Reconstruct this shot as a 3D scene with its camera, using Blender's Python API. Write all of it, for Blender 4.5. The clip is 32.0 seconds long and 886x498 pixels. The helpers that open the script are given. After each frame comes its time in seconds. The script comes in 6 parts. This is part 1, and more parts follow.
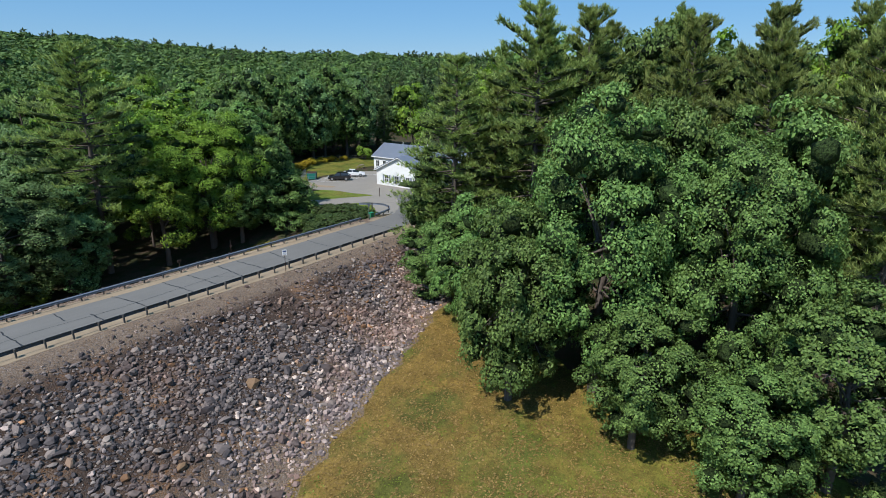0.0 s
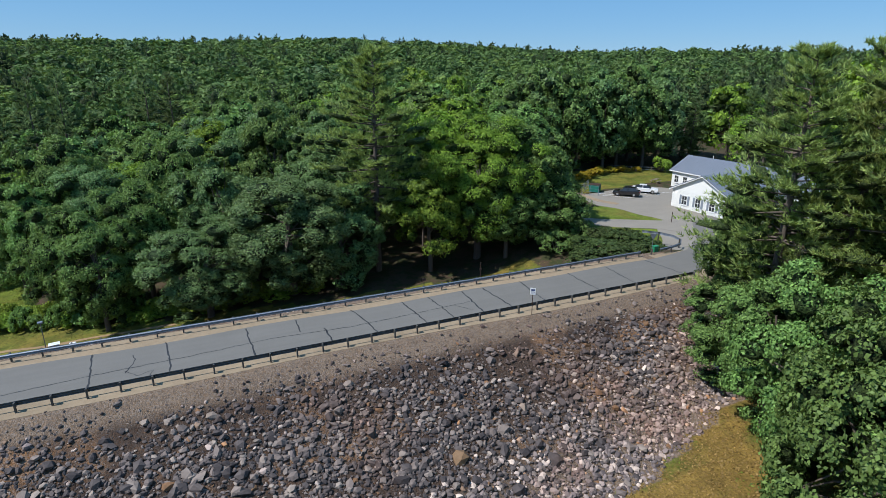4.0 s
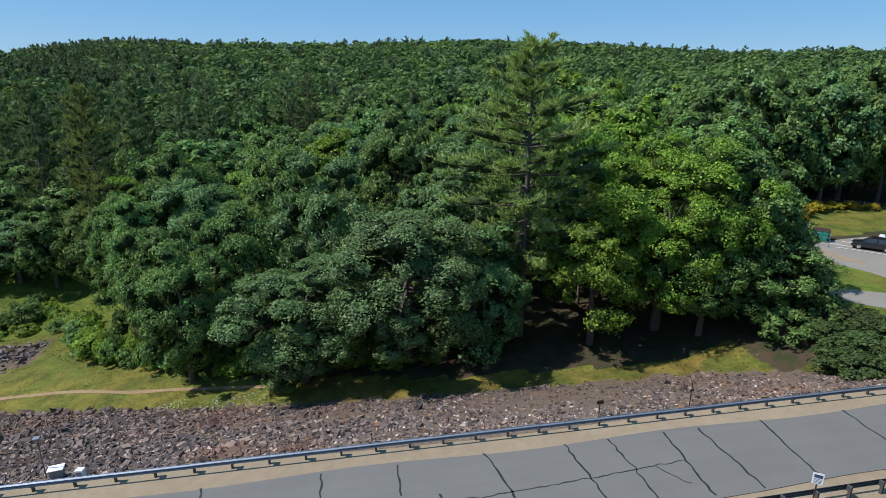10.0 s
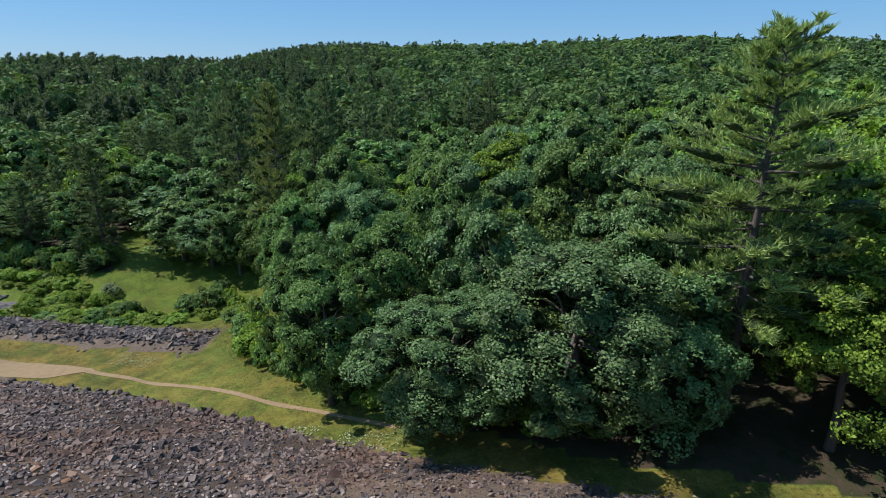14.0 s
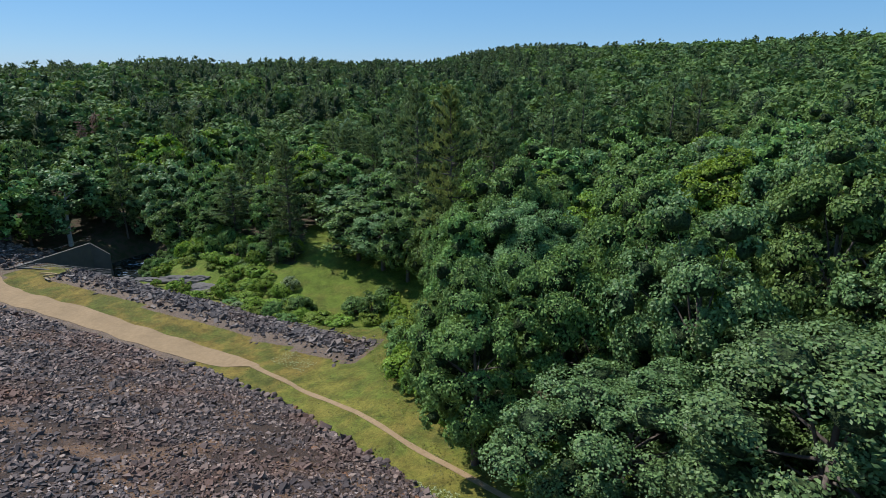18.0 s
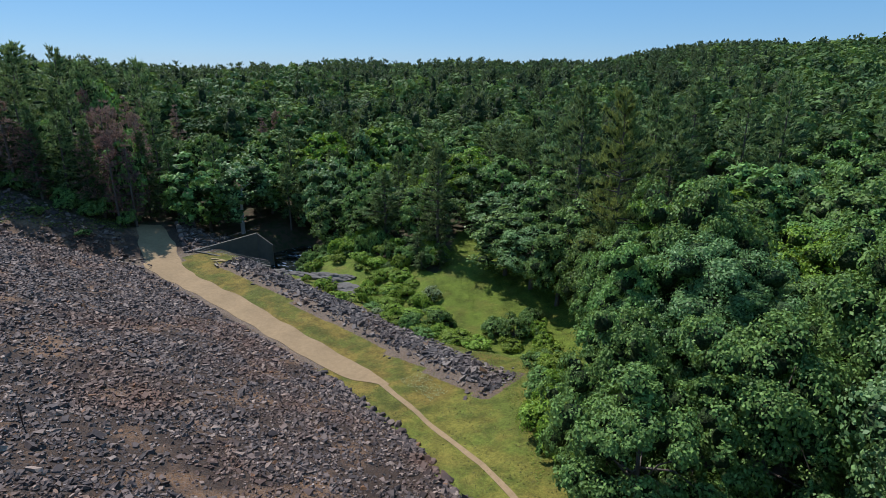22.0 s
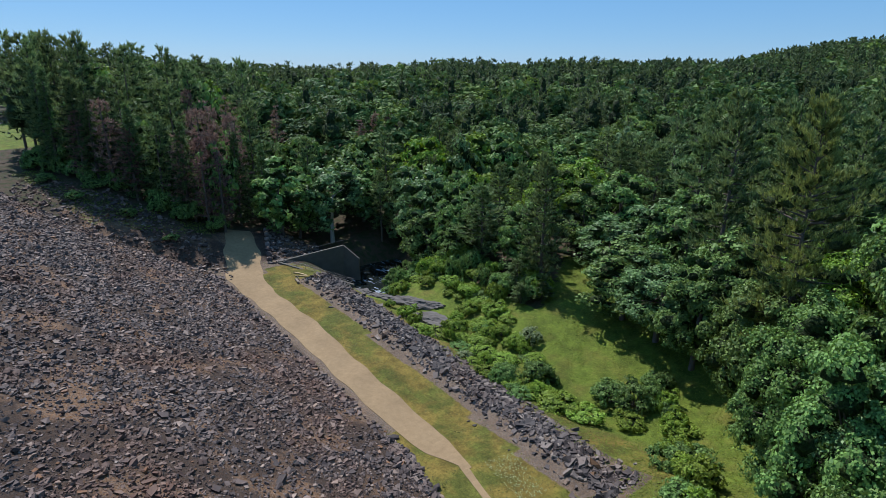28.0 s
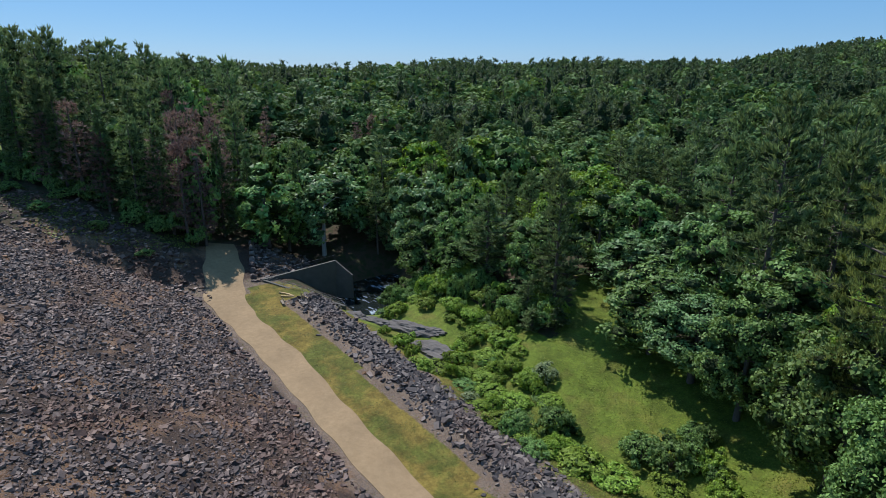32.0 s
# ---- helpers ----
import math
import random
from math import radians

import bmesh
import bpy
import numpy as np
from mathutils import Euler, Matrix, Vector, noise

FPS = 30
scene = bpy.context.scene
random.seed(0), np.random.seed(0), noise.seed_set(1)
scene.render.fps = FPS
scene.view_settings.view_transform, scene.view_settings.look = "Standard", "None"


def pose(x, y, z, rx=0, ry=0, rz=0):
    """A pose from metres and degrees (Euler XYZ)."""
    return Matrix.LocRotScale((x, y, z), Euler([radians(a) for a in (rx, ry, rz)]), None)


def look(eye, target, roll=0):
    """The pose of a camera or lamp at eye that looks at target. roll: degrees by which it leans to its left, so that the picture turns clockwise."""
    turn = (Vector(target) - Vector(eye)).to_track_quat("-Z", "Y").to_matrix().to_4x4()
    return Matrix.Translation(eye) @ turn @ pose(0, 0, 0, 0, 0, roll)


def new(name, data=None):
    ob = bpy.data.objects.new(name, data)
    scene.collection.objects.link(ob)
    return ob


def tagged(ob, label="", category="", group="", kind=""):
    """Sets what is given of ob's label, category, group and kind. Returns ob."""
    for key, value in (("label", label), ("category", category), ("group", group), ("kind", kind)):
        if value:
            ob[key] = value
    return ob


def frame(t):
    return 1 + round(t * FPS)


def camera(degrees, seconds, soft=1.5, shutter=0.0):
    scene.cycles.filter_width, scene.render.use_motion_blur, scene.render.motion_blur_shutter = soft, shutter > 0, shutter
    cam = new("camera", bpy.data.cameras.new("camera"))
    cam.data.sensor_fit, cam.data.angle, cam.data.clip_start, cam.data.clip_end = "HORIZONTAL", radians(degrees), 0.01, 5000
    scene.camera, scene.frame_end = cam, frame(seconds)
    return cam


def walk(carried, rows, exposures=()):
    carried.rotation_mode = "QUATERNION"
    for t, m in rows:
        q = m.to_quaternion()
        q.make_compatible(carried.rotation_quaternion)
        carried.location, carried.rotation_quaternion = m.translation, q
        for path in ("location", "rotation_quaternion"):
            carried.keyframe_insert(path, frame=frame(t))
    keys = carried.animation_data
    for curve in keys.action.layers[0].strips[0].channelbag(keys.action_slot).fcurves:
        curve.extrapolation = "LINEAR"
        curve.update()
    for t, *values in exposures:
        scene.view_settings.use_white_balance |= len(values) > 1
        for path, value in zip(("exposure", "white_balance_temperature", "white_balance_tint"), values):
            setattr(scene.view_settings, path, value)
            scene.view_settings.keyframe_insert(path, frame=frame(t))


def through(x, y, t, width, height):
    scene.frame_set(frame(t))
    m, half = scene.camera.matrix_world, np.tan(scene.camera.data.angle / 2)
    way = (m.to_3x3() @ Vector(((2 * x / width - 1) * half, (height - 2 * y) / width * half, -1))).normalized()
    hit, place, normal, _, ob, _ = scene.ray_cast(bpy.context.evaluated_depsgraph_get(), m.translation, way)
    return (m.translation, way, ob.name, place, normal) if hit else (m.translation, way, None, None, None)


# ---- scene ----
cam = camera(77.1, 32.0, soft=0.8)
METRES, EYE, TILT, LEAN, TURN = 88.0, 19.8, -17.25, -0.5, -54.3
ROWS = [
    (0.0, 0.0, 0.0, 0.0, 0.0, 0.0, -0.0),
    (0.5, 0.0022, 0.0197, 0.006, 1.88, 0.01, -0.54),
    (1.0, 0.0035, 0.0395, 0.012, 3.45, 0.01, -1.03),
    (1.5, 0.0033, 0.0594, 0.0184, 5.04, -0.04, -1.51),
    (2.0, 0.0018, 0.0782, 0.0249, 9.01, -0.22, -2.64),
    (2.5, 0.0004, 0.0957, 0.031, 14.36, -0.56, -4.18),
    (3.0, -0.002, 0.1111, 0.0363, 19.19, -1.0, -5.53),
    (3.5, -0.0055, 0.1238, 0.0406, 23.83, -1.53, -6.8),
    (4.0, -0.0103, 0.1368, 0.0451, 28.84, -2.21, -8.12),
    (4.5, -0.016, 0.1492, 0.0493, 34.44, -3.09, -9.51),
    (6.5, -0.0514, 0.1978, 0.0643, 42.47, -4.55, -11.5),
    (7.0, -0.0675, 0.2142, 0.069, 42.38, -4.51, -11.54),
    (7.5, -0.0844, 0.2305, 0.0738, 42.34, -4.45, -11.56),
    (8.0, -0.1017, 0.2452, 0.0788, 42.3, -4.42, -11.58),
    (8.5, -0.1183, 0.2594, 0.0839, 42.29, -4.38, -11.59),
    (9.0, -0.134, 0.2725, 0.0885, 42.26, -4.35, -11.62),
    (9.5, -0.1483, 0.2846, 0.0928, 42.25, -4.34, -11.66),
    (10.0, -0.1614, 0.2953, 0.0964, 42.27, -4.35, -11.68),
    (10.5, -0.1737, 0.3051, 0.0993, 42.29, -4.37, -11.69),
    (11.0, -0.1853, 0.3143, 0.1018, 42.91, -4.53, -11.83),
    (11.5, -0.1965, 0.3242, 0.1049, 45.48, -5.11, -12.33),
    (12.0, -0.2068, 0.3327, 0.1072, 48.82, -5.8, -13.0),
    (12.5, -0.2167, 0.3416, 0.1099, 51.92, -6.5, -13.57),
    (13.0, -0.2265, 0.3499, 0.1122, 54.89, -7.18, -14.11),
    (13.5, -0.2369, 0.3582, 0.1147, 57.86, -7.91, -14.54),
    (14.0, -0.2481, 0.366, 0.1174, 60.65, -8.59, -15.01),
    (14.5, -0.2605, 0.3736, 0.1201, 63.17, -9.25, -15.36),
    (16.5, -0.3097, 0.398, 0.1274, 73.16, -11.86, -16.41),
    (17.0, -0.3237, 0.4027, 0.1291, 75.71, -12.59, -16.61),
    (17.5, -0.3364, 0.4059, 0.1305, 78.0, -13.23, -16.79),
    (18.0, -0.3493, 0.4085, 0.1317, 80.24, -13.86, -16.91),
    (18.5, -0.3626, 0.4108, 0.1329, 82.48, -14.51, -17.04),
    (19.0, -0.3763, 0.4128, 0.1342, 84.71, -15.17, -17.11),
    (19.5, -0.3894, 0.4142, 0.1346, 86.73, -15.72, -17.2),
    (20.0, -0.402, 0.4154, 0.1351, 88.77, -16.33, -17.24),
    (20.5, -0.4145, 0.4161, 0.1356, 90.77, -16.94, -17.26),
    (21.0, -0.4271, 0.4164, 0.1356, 92.76, -17.54, -17.27),
    (21.5, -0.4394, 0.4162, 0.1355, 94.81, -18.15, -17.25),
    (22.0, -0.4512, 0.4149, 0.1353, 97.2, -18.86, -17.23),
    (22.5, -0.4626, 0.4142, 0.135, 99.53, -19.54, -17.15),
    (23.0, -0.4737, 0.4138, 0.135, 101.31, -20.09, -17.07),
    (23.5, -0.4843, 0.4133, 0.1348, 102.08, -20.31, -17.07),
    (24.0, -0.4959, 0.4121, 0.1348, 102.16, -20.36, -17.11),
    (24.5, -0.5099, 0.4099, 0.1344, 102.1, -20.34, -17.15),
    (26.5, -0.5775, 0.3958, 0.1308, 105.68, -21.36, -16.96),
    (27.0, -0.5941, 0.3911, 0.1301, 107.23, -21.82, -16.83),
    (27.5, -0.6097, 0.3865, 0.1292, 108.13, -22.05, -16.74),
    (28.0, -0.6239, 0.3824, 0.1285, 108.28, -22.1, -16.74),
    (28.5, -0.637, 0.3783, 0.1272, 108.24, -22.1, -16.76),
    (29.0, -0.6498, 0.3739, 0.1259, 108.24, -22.1, -16.8),
    (29.5, -0.6638, 0.3692, 0.1242, 108.22, -22.1, -16.82),
    (30.0, -0.6797, 0.3651, 0.1223, 108.24, -22.1, -16.82),
    (30.5, -0.6956, 0.3603, 0.1206, 108.23, -22.09, -16.85),
    (31.0, -0.7112, 0.3547, 0.1188, 108.23, -22.08, -16.85),
    (31.5, -0.7258, 0.3489, 0.1174, 108.23, -22.08, -16.87),
    (32.0, -0.7398, 0.3435, 0.1165, 108.25, -22.08, -16.86),
]
EXPOSURES = [(0.0, 0.10, 6300, 10), (16.0, 0.12, 6260, 11), (32.0, 0.08, 6180, 12)]
walk(cam, [(t, pose(0, 0, EYE, TILT, LEAN, TURN) @ pose(METRES * x, METRES * y, METRES * z, 90 + pitch, roll, yaw)) for t, x, y, z, yaw, pitch, roll in ROWS], EXPOSURES)

# ---- daylight ----
SUN_AZ, SUN_EL = 177.0, 54.0          # degrees anticlockwise from +x, and above the horizon
sun_dir = Vector((math.cos(radians(SUN_AZ)) * math.cos(radians(SUN_EL)), math.sin(radians(SUN_AZ)) * math.cos(radians(SUN_EL)), math.sin(radians(SUN_EL))))
world = bpy.data.worlds.new("sky")
scene.world = world
world.use_nodes = True
wn = world.node_tree.nodes
wn.clear()
sky = wn.new("ShaderNodeTexSky")
sky.sky_type = "NISHITA"
sky.sun_disc = False
sky.sun_elevation = radians(SUN_EL)
sky.sun_rotation = radians(90 - SUN_AZ)
sky.altitude = 1500
sky.air_density, sky.dust_density, sky.ozone_density = 1.0, 0.8, 3.0
bg = wn.new("ShaderNodeBackground")
bg.inputs["Strength"].default_value = 0.077
wo = wn.new("ShaderNodeOutputWorld")
tint = wn.new("ShaderNodeHueSaturation")
tint.inputs["Saturation"].default_value = 1.25
world.node_tree.links.new(sky.outputs["Color"], tint.inputs["Color"])
even = wn.new("ShaderNodeMix")            # the clear sky of a dry day, evener than the model's
even.data_type = "RGBA"
even.inputs[0].default_value = 0.5
even.inputs[7].default_value = (2.9, 6.7, 11.6, 1)
world.node_tree.links.new(tint.outputs["Color"], even.inputs[6])
world.node_tree.links.new(even.outputs[2], bg.inputs["Color"])
world.node_tree.links.new(bg.outputs["Background"], wo.inputs["Surface"])
sun = bpy.data.lights.new("sun", "SUN")
sun.energy, sun.angle, sun.color = 4.8, radians(0.55), (1.0, 0.97, 0.92)
sun_ob = new("sun", sun)
sun_ob.matrix_world = look(sun_dir * 300, (0, 0, 0))

# ---- materials ----
class Mat:
    """A node material, with short names for its nodes."""
    def __init__(self, name):
        self.m = bpy.data.materials.new(name)
        self.m.use_nodes = True
        self.n = self.m.node_tree.nodes
        self.n.clear()
        self.out = self.add("ShaderNodeOutputMaterial")

    def add(self, kind):
        return self.n.new(kind)

    def wire(self, a, b):
        self.m.node_tree.links.new(a, b)

    def put(self, sock, v):
        if isinstance(v, bpy.types.NodeSocket):
            self.wire(v, sock)
        elif isinstance(v, (tuple, list)) and len(v) == 3 and sock.type == "RGBA":
            sock.default_value = (*v, 1)
        else:
            sock.default_value = v

    def coord(self, kind="Object"):
        if kind == "Position":
            return self.add("ShaderNodeNewGeometry").outputs["Position"]
        return self.add("ShaderNodeTexCoord").outputs[kind]

    def scaled(self, vec, s):
        mp = self.add("ShaderNodeMapping")
        self.wire(vec, mp.inputs["Vector"])
        mp.inputs["Scale"].default_value = s
        return mp.outputs["Vector"]

    def noise(self, vec, scale, detail=4, rough=0.6, dist=0.0):
        t = self.add("ShaderNodeTexNoise")
        self.wire(vec, t.inputs["Vector"])
        t.inputs["Scale"].default_value, t.inputs["Detail"].default_value = scale, detail
        t.inputs["Roughness"].default_value, t.inputs["Distortion"].default_value = rough, dist
        return t.outputs["Fac"]

    def ramp(self, fac, stops):
        r = self.add("ShaderNodeValToRGB")
        self.put(r.inputs["Fac"], fac)
        e = r.color_ramp.elements
        while len(e) < len(stops):
            e.new(0.5)
        for el, (p, c) in zip(e, stops):
            el.position = p
            el.color = (*c, 1) if isinstance(c, tuple) else (c, c, c, 1)
        return r.outputs["Color"]

    def mix(self, fac, a, b, blend="MIX"):
        x = self.add("ShaderNodeMix")
        x.data_type, x.blend_type = "RGBA", blend
        self.put(x.inputs[0], fac)
        self.put(x.inputs[6], a)
        self.put(x.inputs[7], b)
        return x.outputs[2]

    def math(self, op, a, b=0.0):
        x = self.add("ShaderNodeMath")
        x.operation = op
        self.put(x.inputs[0], a)
        self.put(x.inputs[1], b)
        return x.outputs[0]

    def hsv(self, col, h=0.5, s=1.0, v=1.0):
        x = self.add("ShaderNodeHueSaturation")
        for k, val in (("Hue", h), ("Saturation", s), ("Value", v), ("Color", col)):
            self.put(x.inputs[k], val)
        return x.outputs["Color"]

    def span(self, fac, lo, hi):
        x = self.add("ShaderNodeMapRange")
        self.put(x.inputs["Value"], fac)
        x.inputs["To Min"].default_value, x.inputs["To Max"].default_value = lo, hi
        return x.outputs["Result"]

    def bump(self, height, strength, dist=0.05):
        b = self.add("ShaderNodeBump")
        b.inputs["Strength"].default_value, b.inputs["Distance"].default_value = strength, dist
        self.wire(height, b.inputs["Height"])
        return b.outputs["Normal"]

    def surface(self, col, rough=0.7, metal=0.0, normal=None, spec=0.5, through=None):
        p = self.add("ShaderNodeBsdfPrincipled")
        self.put(p.inputs["Base Color"], col)
        self.put(p.inputs["Roughness"], rough)
        p.inputs["Metallic"].default_value = metal
        p.inputs["Specular IOR Level"].default_value = spec
        if normal is not None:
            self.wire(normal, p.inputs["Normal"])
        res = p.outputs[0]
        if through:
            tr = self.add("ShaderNodeBsdfTranslucent")
            self.put(tr.inputs["Color"], through[1])
            ms = self.add("ShaderNodeMixShader")
            ms.inputs[0].default_value = through[0]
            self.wire(res, ms.inputs[1])
            self.wire(tr.outputs[0], ms.inputs[2])
            res = ms.outputs[0]
        self.wire(res, self.out.inputs["Surface"])
        return self.m

    def per_object(self):
        return self.add("ShaderNodeObjectInfo").outputs["Random"]

    def per_island(self):
        return self.add("ShaderNodeNewGeometry").outputs["Random Per Island"]


def leaf_material(name, dark, light, rough=0.55, hue=0.012, gain=(0.8, 1.25), glow=0.22, spec=0.18):
    """Foliage: two greens mixed leaf by leaf, shifted a little tree by tree."""
    k = Mat(name)
    isl, obj = k.per_island(), k.per_object()
    clump = k.noise(k.coord("Object"), 0.5, 2)
    c = k.mix(isl, dark, light)
    c = k.mix(k.span(clump, 0.0, 0.45), c, light)
    c = k.hsv(c, 0.5, 1.0, k.span(k.math("FRACT", k.math("MULTIPLY", isl, 7.0)), 0.72, 1.28))
    c = k.hsv(c, k.span(obj, 0.5 - hue, 0.5 + hue), 1.0, k.span(obj, *gain))
    c2 = k.hsv(c, 0.485, 1.1, 1.25)
    return k.surface(c, rough, spec=spec, through=(glow, c2))


def shaded_clump_material(name, dark, light, gain=(0.85, 1.2), hue=0.010, grain=5.0):
    """The leafy mass inside a clump: leaves too many to tell apart, inner shade put into their colour."""
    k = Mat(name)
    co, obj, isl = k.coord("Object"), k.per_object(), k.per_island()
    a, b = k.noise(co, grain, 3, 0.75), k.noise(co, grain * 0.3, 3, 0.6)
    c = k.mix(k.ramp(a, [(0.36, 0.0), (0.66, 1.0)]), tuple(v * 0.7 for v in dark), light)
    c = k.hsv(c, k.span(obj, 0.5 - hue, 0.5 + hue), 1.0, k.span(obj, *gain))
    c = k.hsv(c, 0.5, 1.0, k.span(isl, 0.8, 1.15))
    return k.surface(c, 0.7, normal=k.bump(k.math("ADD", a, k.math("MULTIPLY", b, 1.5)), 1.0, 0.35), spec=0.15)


def plain(name, col, rough=0.6, metal=0.0, vary=0.15, scale=3.0, spec=0.5, bump=0.0):
    k = Mat(name)
    co = k.coord("Object")
    f = k.noise(co, scale, 5)
    g = k.noise(co, scale * 11, 3)
    c = k.hsv(k.mix(0.35, col, k.ramp(g, [(0.25, tuple(v * 0.7 for v in col)), (0.75, tuple(min(1, v * 1.2) for v in col))])), 0.5, 1.0, k.span(f, 1 - vary, 1 + vary))
    return k.surface(c, rough, metal, k.bump(g, bump) if bump else None, spec)


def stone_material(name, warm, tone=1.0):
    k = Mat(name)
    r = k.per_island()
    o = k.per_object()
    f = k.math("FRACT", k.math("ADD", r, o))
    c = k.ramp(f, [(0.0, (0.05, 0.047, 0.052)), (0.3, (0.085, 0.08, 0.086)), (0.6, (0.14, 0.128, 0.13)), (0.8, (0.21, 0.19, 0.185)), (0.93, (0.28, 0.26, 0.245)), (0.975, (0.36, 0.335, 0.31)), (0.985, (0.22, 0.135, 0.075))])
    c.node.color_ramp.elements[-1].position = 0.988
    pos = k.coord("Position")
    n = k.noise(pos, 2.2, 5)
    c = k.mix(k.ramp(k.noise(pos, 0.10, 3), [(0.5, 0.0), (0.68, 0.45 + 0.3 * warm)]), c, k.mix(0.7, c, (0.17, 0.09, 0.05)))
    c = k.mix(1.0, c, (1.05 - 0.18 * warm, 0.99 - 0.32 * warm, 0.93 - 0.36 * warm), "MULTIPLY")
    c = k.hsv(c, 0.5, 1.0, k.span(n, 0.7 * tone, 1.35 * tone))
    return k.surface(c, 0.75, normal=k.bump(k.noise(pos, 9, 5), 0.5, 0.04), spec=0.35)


def ground_material():
    """Grass, bare gravel and forest litter, mixed by the ground's own zones."""
    k = Mat("ground_cover")
    pos = k.coord("Position")
    at = k.add("ShaderNodeAttribute")
    at.attribute_name = "zone"
    sp = k.add("ShaderNodeSeparateColor")
    k.wire(at.outputs["Color"], sp.inputs[0])
    edge = k.span(k.noise(pos, 0.9, 5, 0.7), -0.42, 0.42)
    def zone(i):
        return k.ramp(k.math("ADD", sp.outputs[i], edge), [(0.4, 0.0), (0.6, 1.0)])
    big, mid, fine = k.noise(pos, 0.06, 4), k.noise(pos, 0.7, 5), k.noise(pos, 14, 4)
    streak = k.noise(k.scaled(pos, (9, 9, 1)), 1.2, 3)
    lush = k.mix(mid, (0.08, 0.122, 0.014), (0.15, 0.19, 0.026))
    lush = k.mix(k.ramp(k.noise(pos, 0.25, 4), [(0.5, 0.0), (0.7, 1.0)]), lush, (0.145, 0.14, 0.028))
    dry = k.mix(mid, (0.14, 0.092, 0.022), (0.275, 0.178, 0.045))
    dry = k.mix(k.ramp(k.noise(pos, 0.22, 4), [(0.43, 0.0), (0.58, 0.9)]), dry, k.mix(mid, (0.06, 0.072, 0.014), (0.115, 0.115, 0.024)))
    grass = k.mix(sp.outputs[2], lush, dry)
    grass = k.hsv(grass, 0.5, 1.0, k.ramp(k.noise(pos, 3.2, 5, 0.75), [(0.32, 0.55), (0.62, 1.0)]))
    grass = k.hsv(grass, 0.5, 1.0, k.ramp(k.noise(pos, 0.45, 4, 0.7), [(0.32, 0.58), (0.64, 1.12)]))
    grass = k.hsv(grass, 0.5, 1.0, k.span(k.math("MULTIPLY", fine, streak), 0.7, 2.9))
    gravel = k.mix(mid, (0.034, 0.021, 0.015), (0.09, 0.055, 0.037))
    gravel = k.mix(k.ramp(k.noise(pos, 0.16, 4), [(0.5, 0.0), (0.62, 0.85)]), gravel, (0.20, 0.105, 0.05))
    gravel = k.mix(sp.outputs[2], gravel, k.mix(mid, (0.135, 0.09, 0.06), (0.23, 0.16, 0.107)))
    cell = k.add("ShaderNodeTexVoronoi")
    k.wire(pos, cell.inputs["Vector"])
    cell.inputs["Scale"].default_value = 13.0
    chip = k.add("ShaderNodeSeparateColor")
    k.wire(cell.outputs["Color"], chip.inputs[0])
    gravel = k.hsv(gravel, 0.5, k.span(chip.outputs[1], 0.6, 1.1), k.span(chip.outputs[0], 0.65, 1.35))
    gravel = k.hsv(gravel, 0.5, 1.0, k.span(fine, 0.6, 1.4))
    litter = k.mix(fine, (0.036, 0.026, 0.017), (0.105, 0.072, 0.045))
    litter = k.mix(k.ramp(mid, [(0.45, 0.0), (0.58, 0.7)]), litter, (0.026, 0.042, 0.011))
    c = k.mix(zone(0), litter, grass)
    c = k.mix(zone(1), c, gravel)
    pebble = k.math("MULTIPLY", k.math("SUBTRACT", 0.5, cell.outputs["Distance"]), k.math("MULTIPLY", zone(1), 0.7))
    h = k.math("ADD", k.math("ADD", fine, k.math("MULTIPLY", mid, 0.8)), pebble)
    return k.surface(c, 0.9, normal=k.bump(h, 0.6, 0.12), spec=0.2)


def asphalt_material(name, col, joints=True):
    k = Mat(name)
    pos = k.coord("Position")
    big, fine = k.noise(pos, 0.25, 4), k.noise(pos, 30, 3)
    tracks = k.noise(k.scaled(pos, (0.05, 1.6, 1)), 1.0, 3)
    c = k.hsv(col, 0.5, 1.0, k.span(big, 0.88, 1.12))
    c = k.hsv(c, 0.5, 1.0, k.span(fine, 0.75, 1.25))
    c = k.hsv(c, 0.5, 1.0, k.span(tracks, 0.9, 1.1))
    return k.surface(c, 0.85, normal=k.bump(fine, 0.25, 0.01), spec=0.3)


def dirt_material(name, a, b):
    k = Mat(name)
    pos = k.coord("Position")
    big, mid, fine = k.noise(pos, 0.18, 4), k.noise(pos, 1.5, 5), k.noise(pos, 20, 3)
    c = k.mix(mid, a, b)
    c = k.hsv(c, 0.5, 1.0, k.span(big, 0.75, 1.25))
    c = k.hsv(c, 0.5, 1.0, k.span(fine, 0.7, 1.3))
    return k.surface(c, 0.92, normal=k.bump(fine, 0.5, 0.03), spec=0.2)


def bark_material(name, a, b):
    k = Mat(name)
    co = k.coord("Object")
    n = k.noise(k.scaled(co, (5, 5, 0.8)), 2.0, 5)
    return k.surface(k.mix(n, a, b), 0.9, normal=k.bump(n, 0.8, 0.05), spec=0.2)


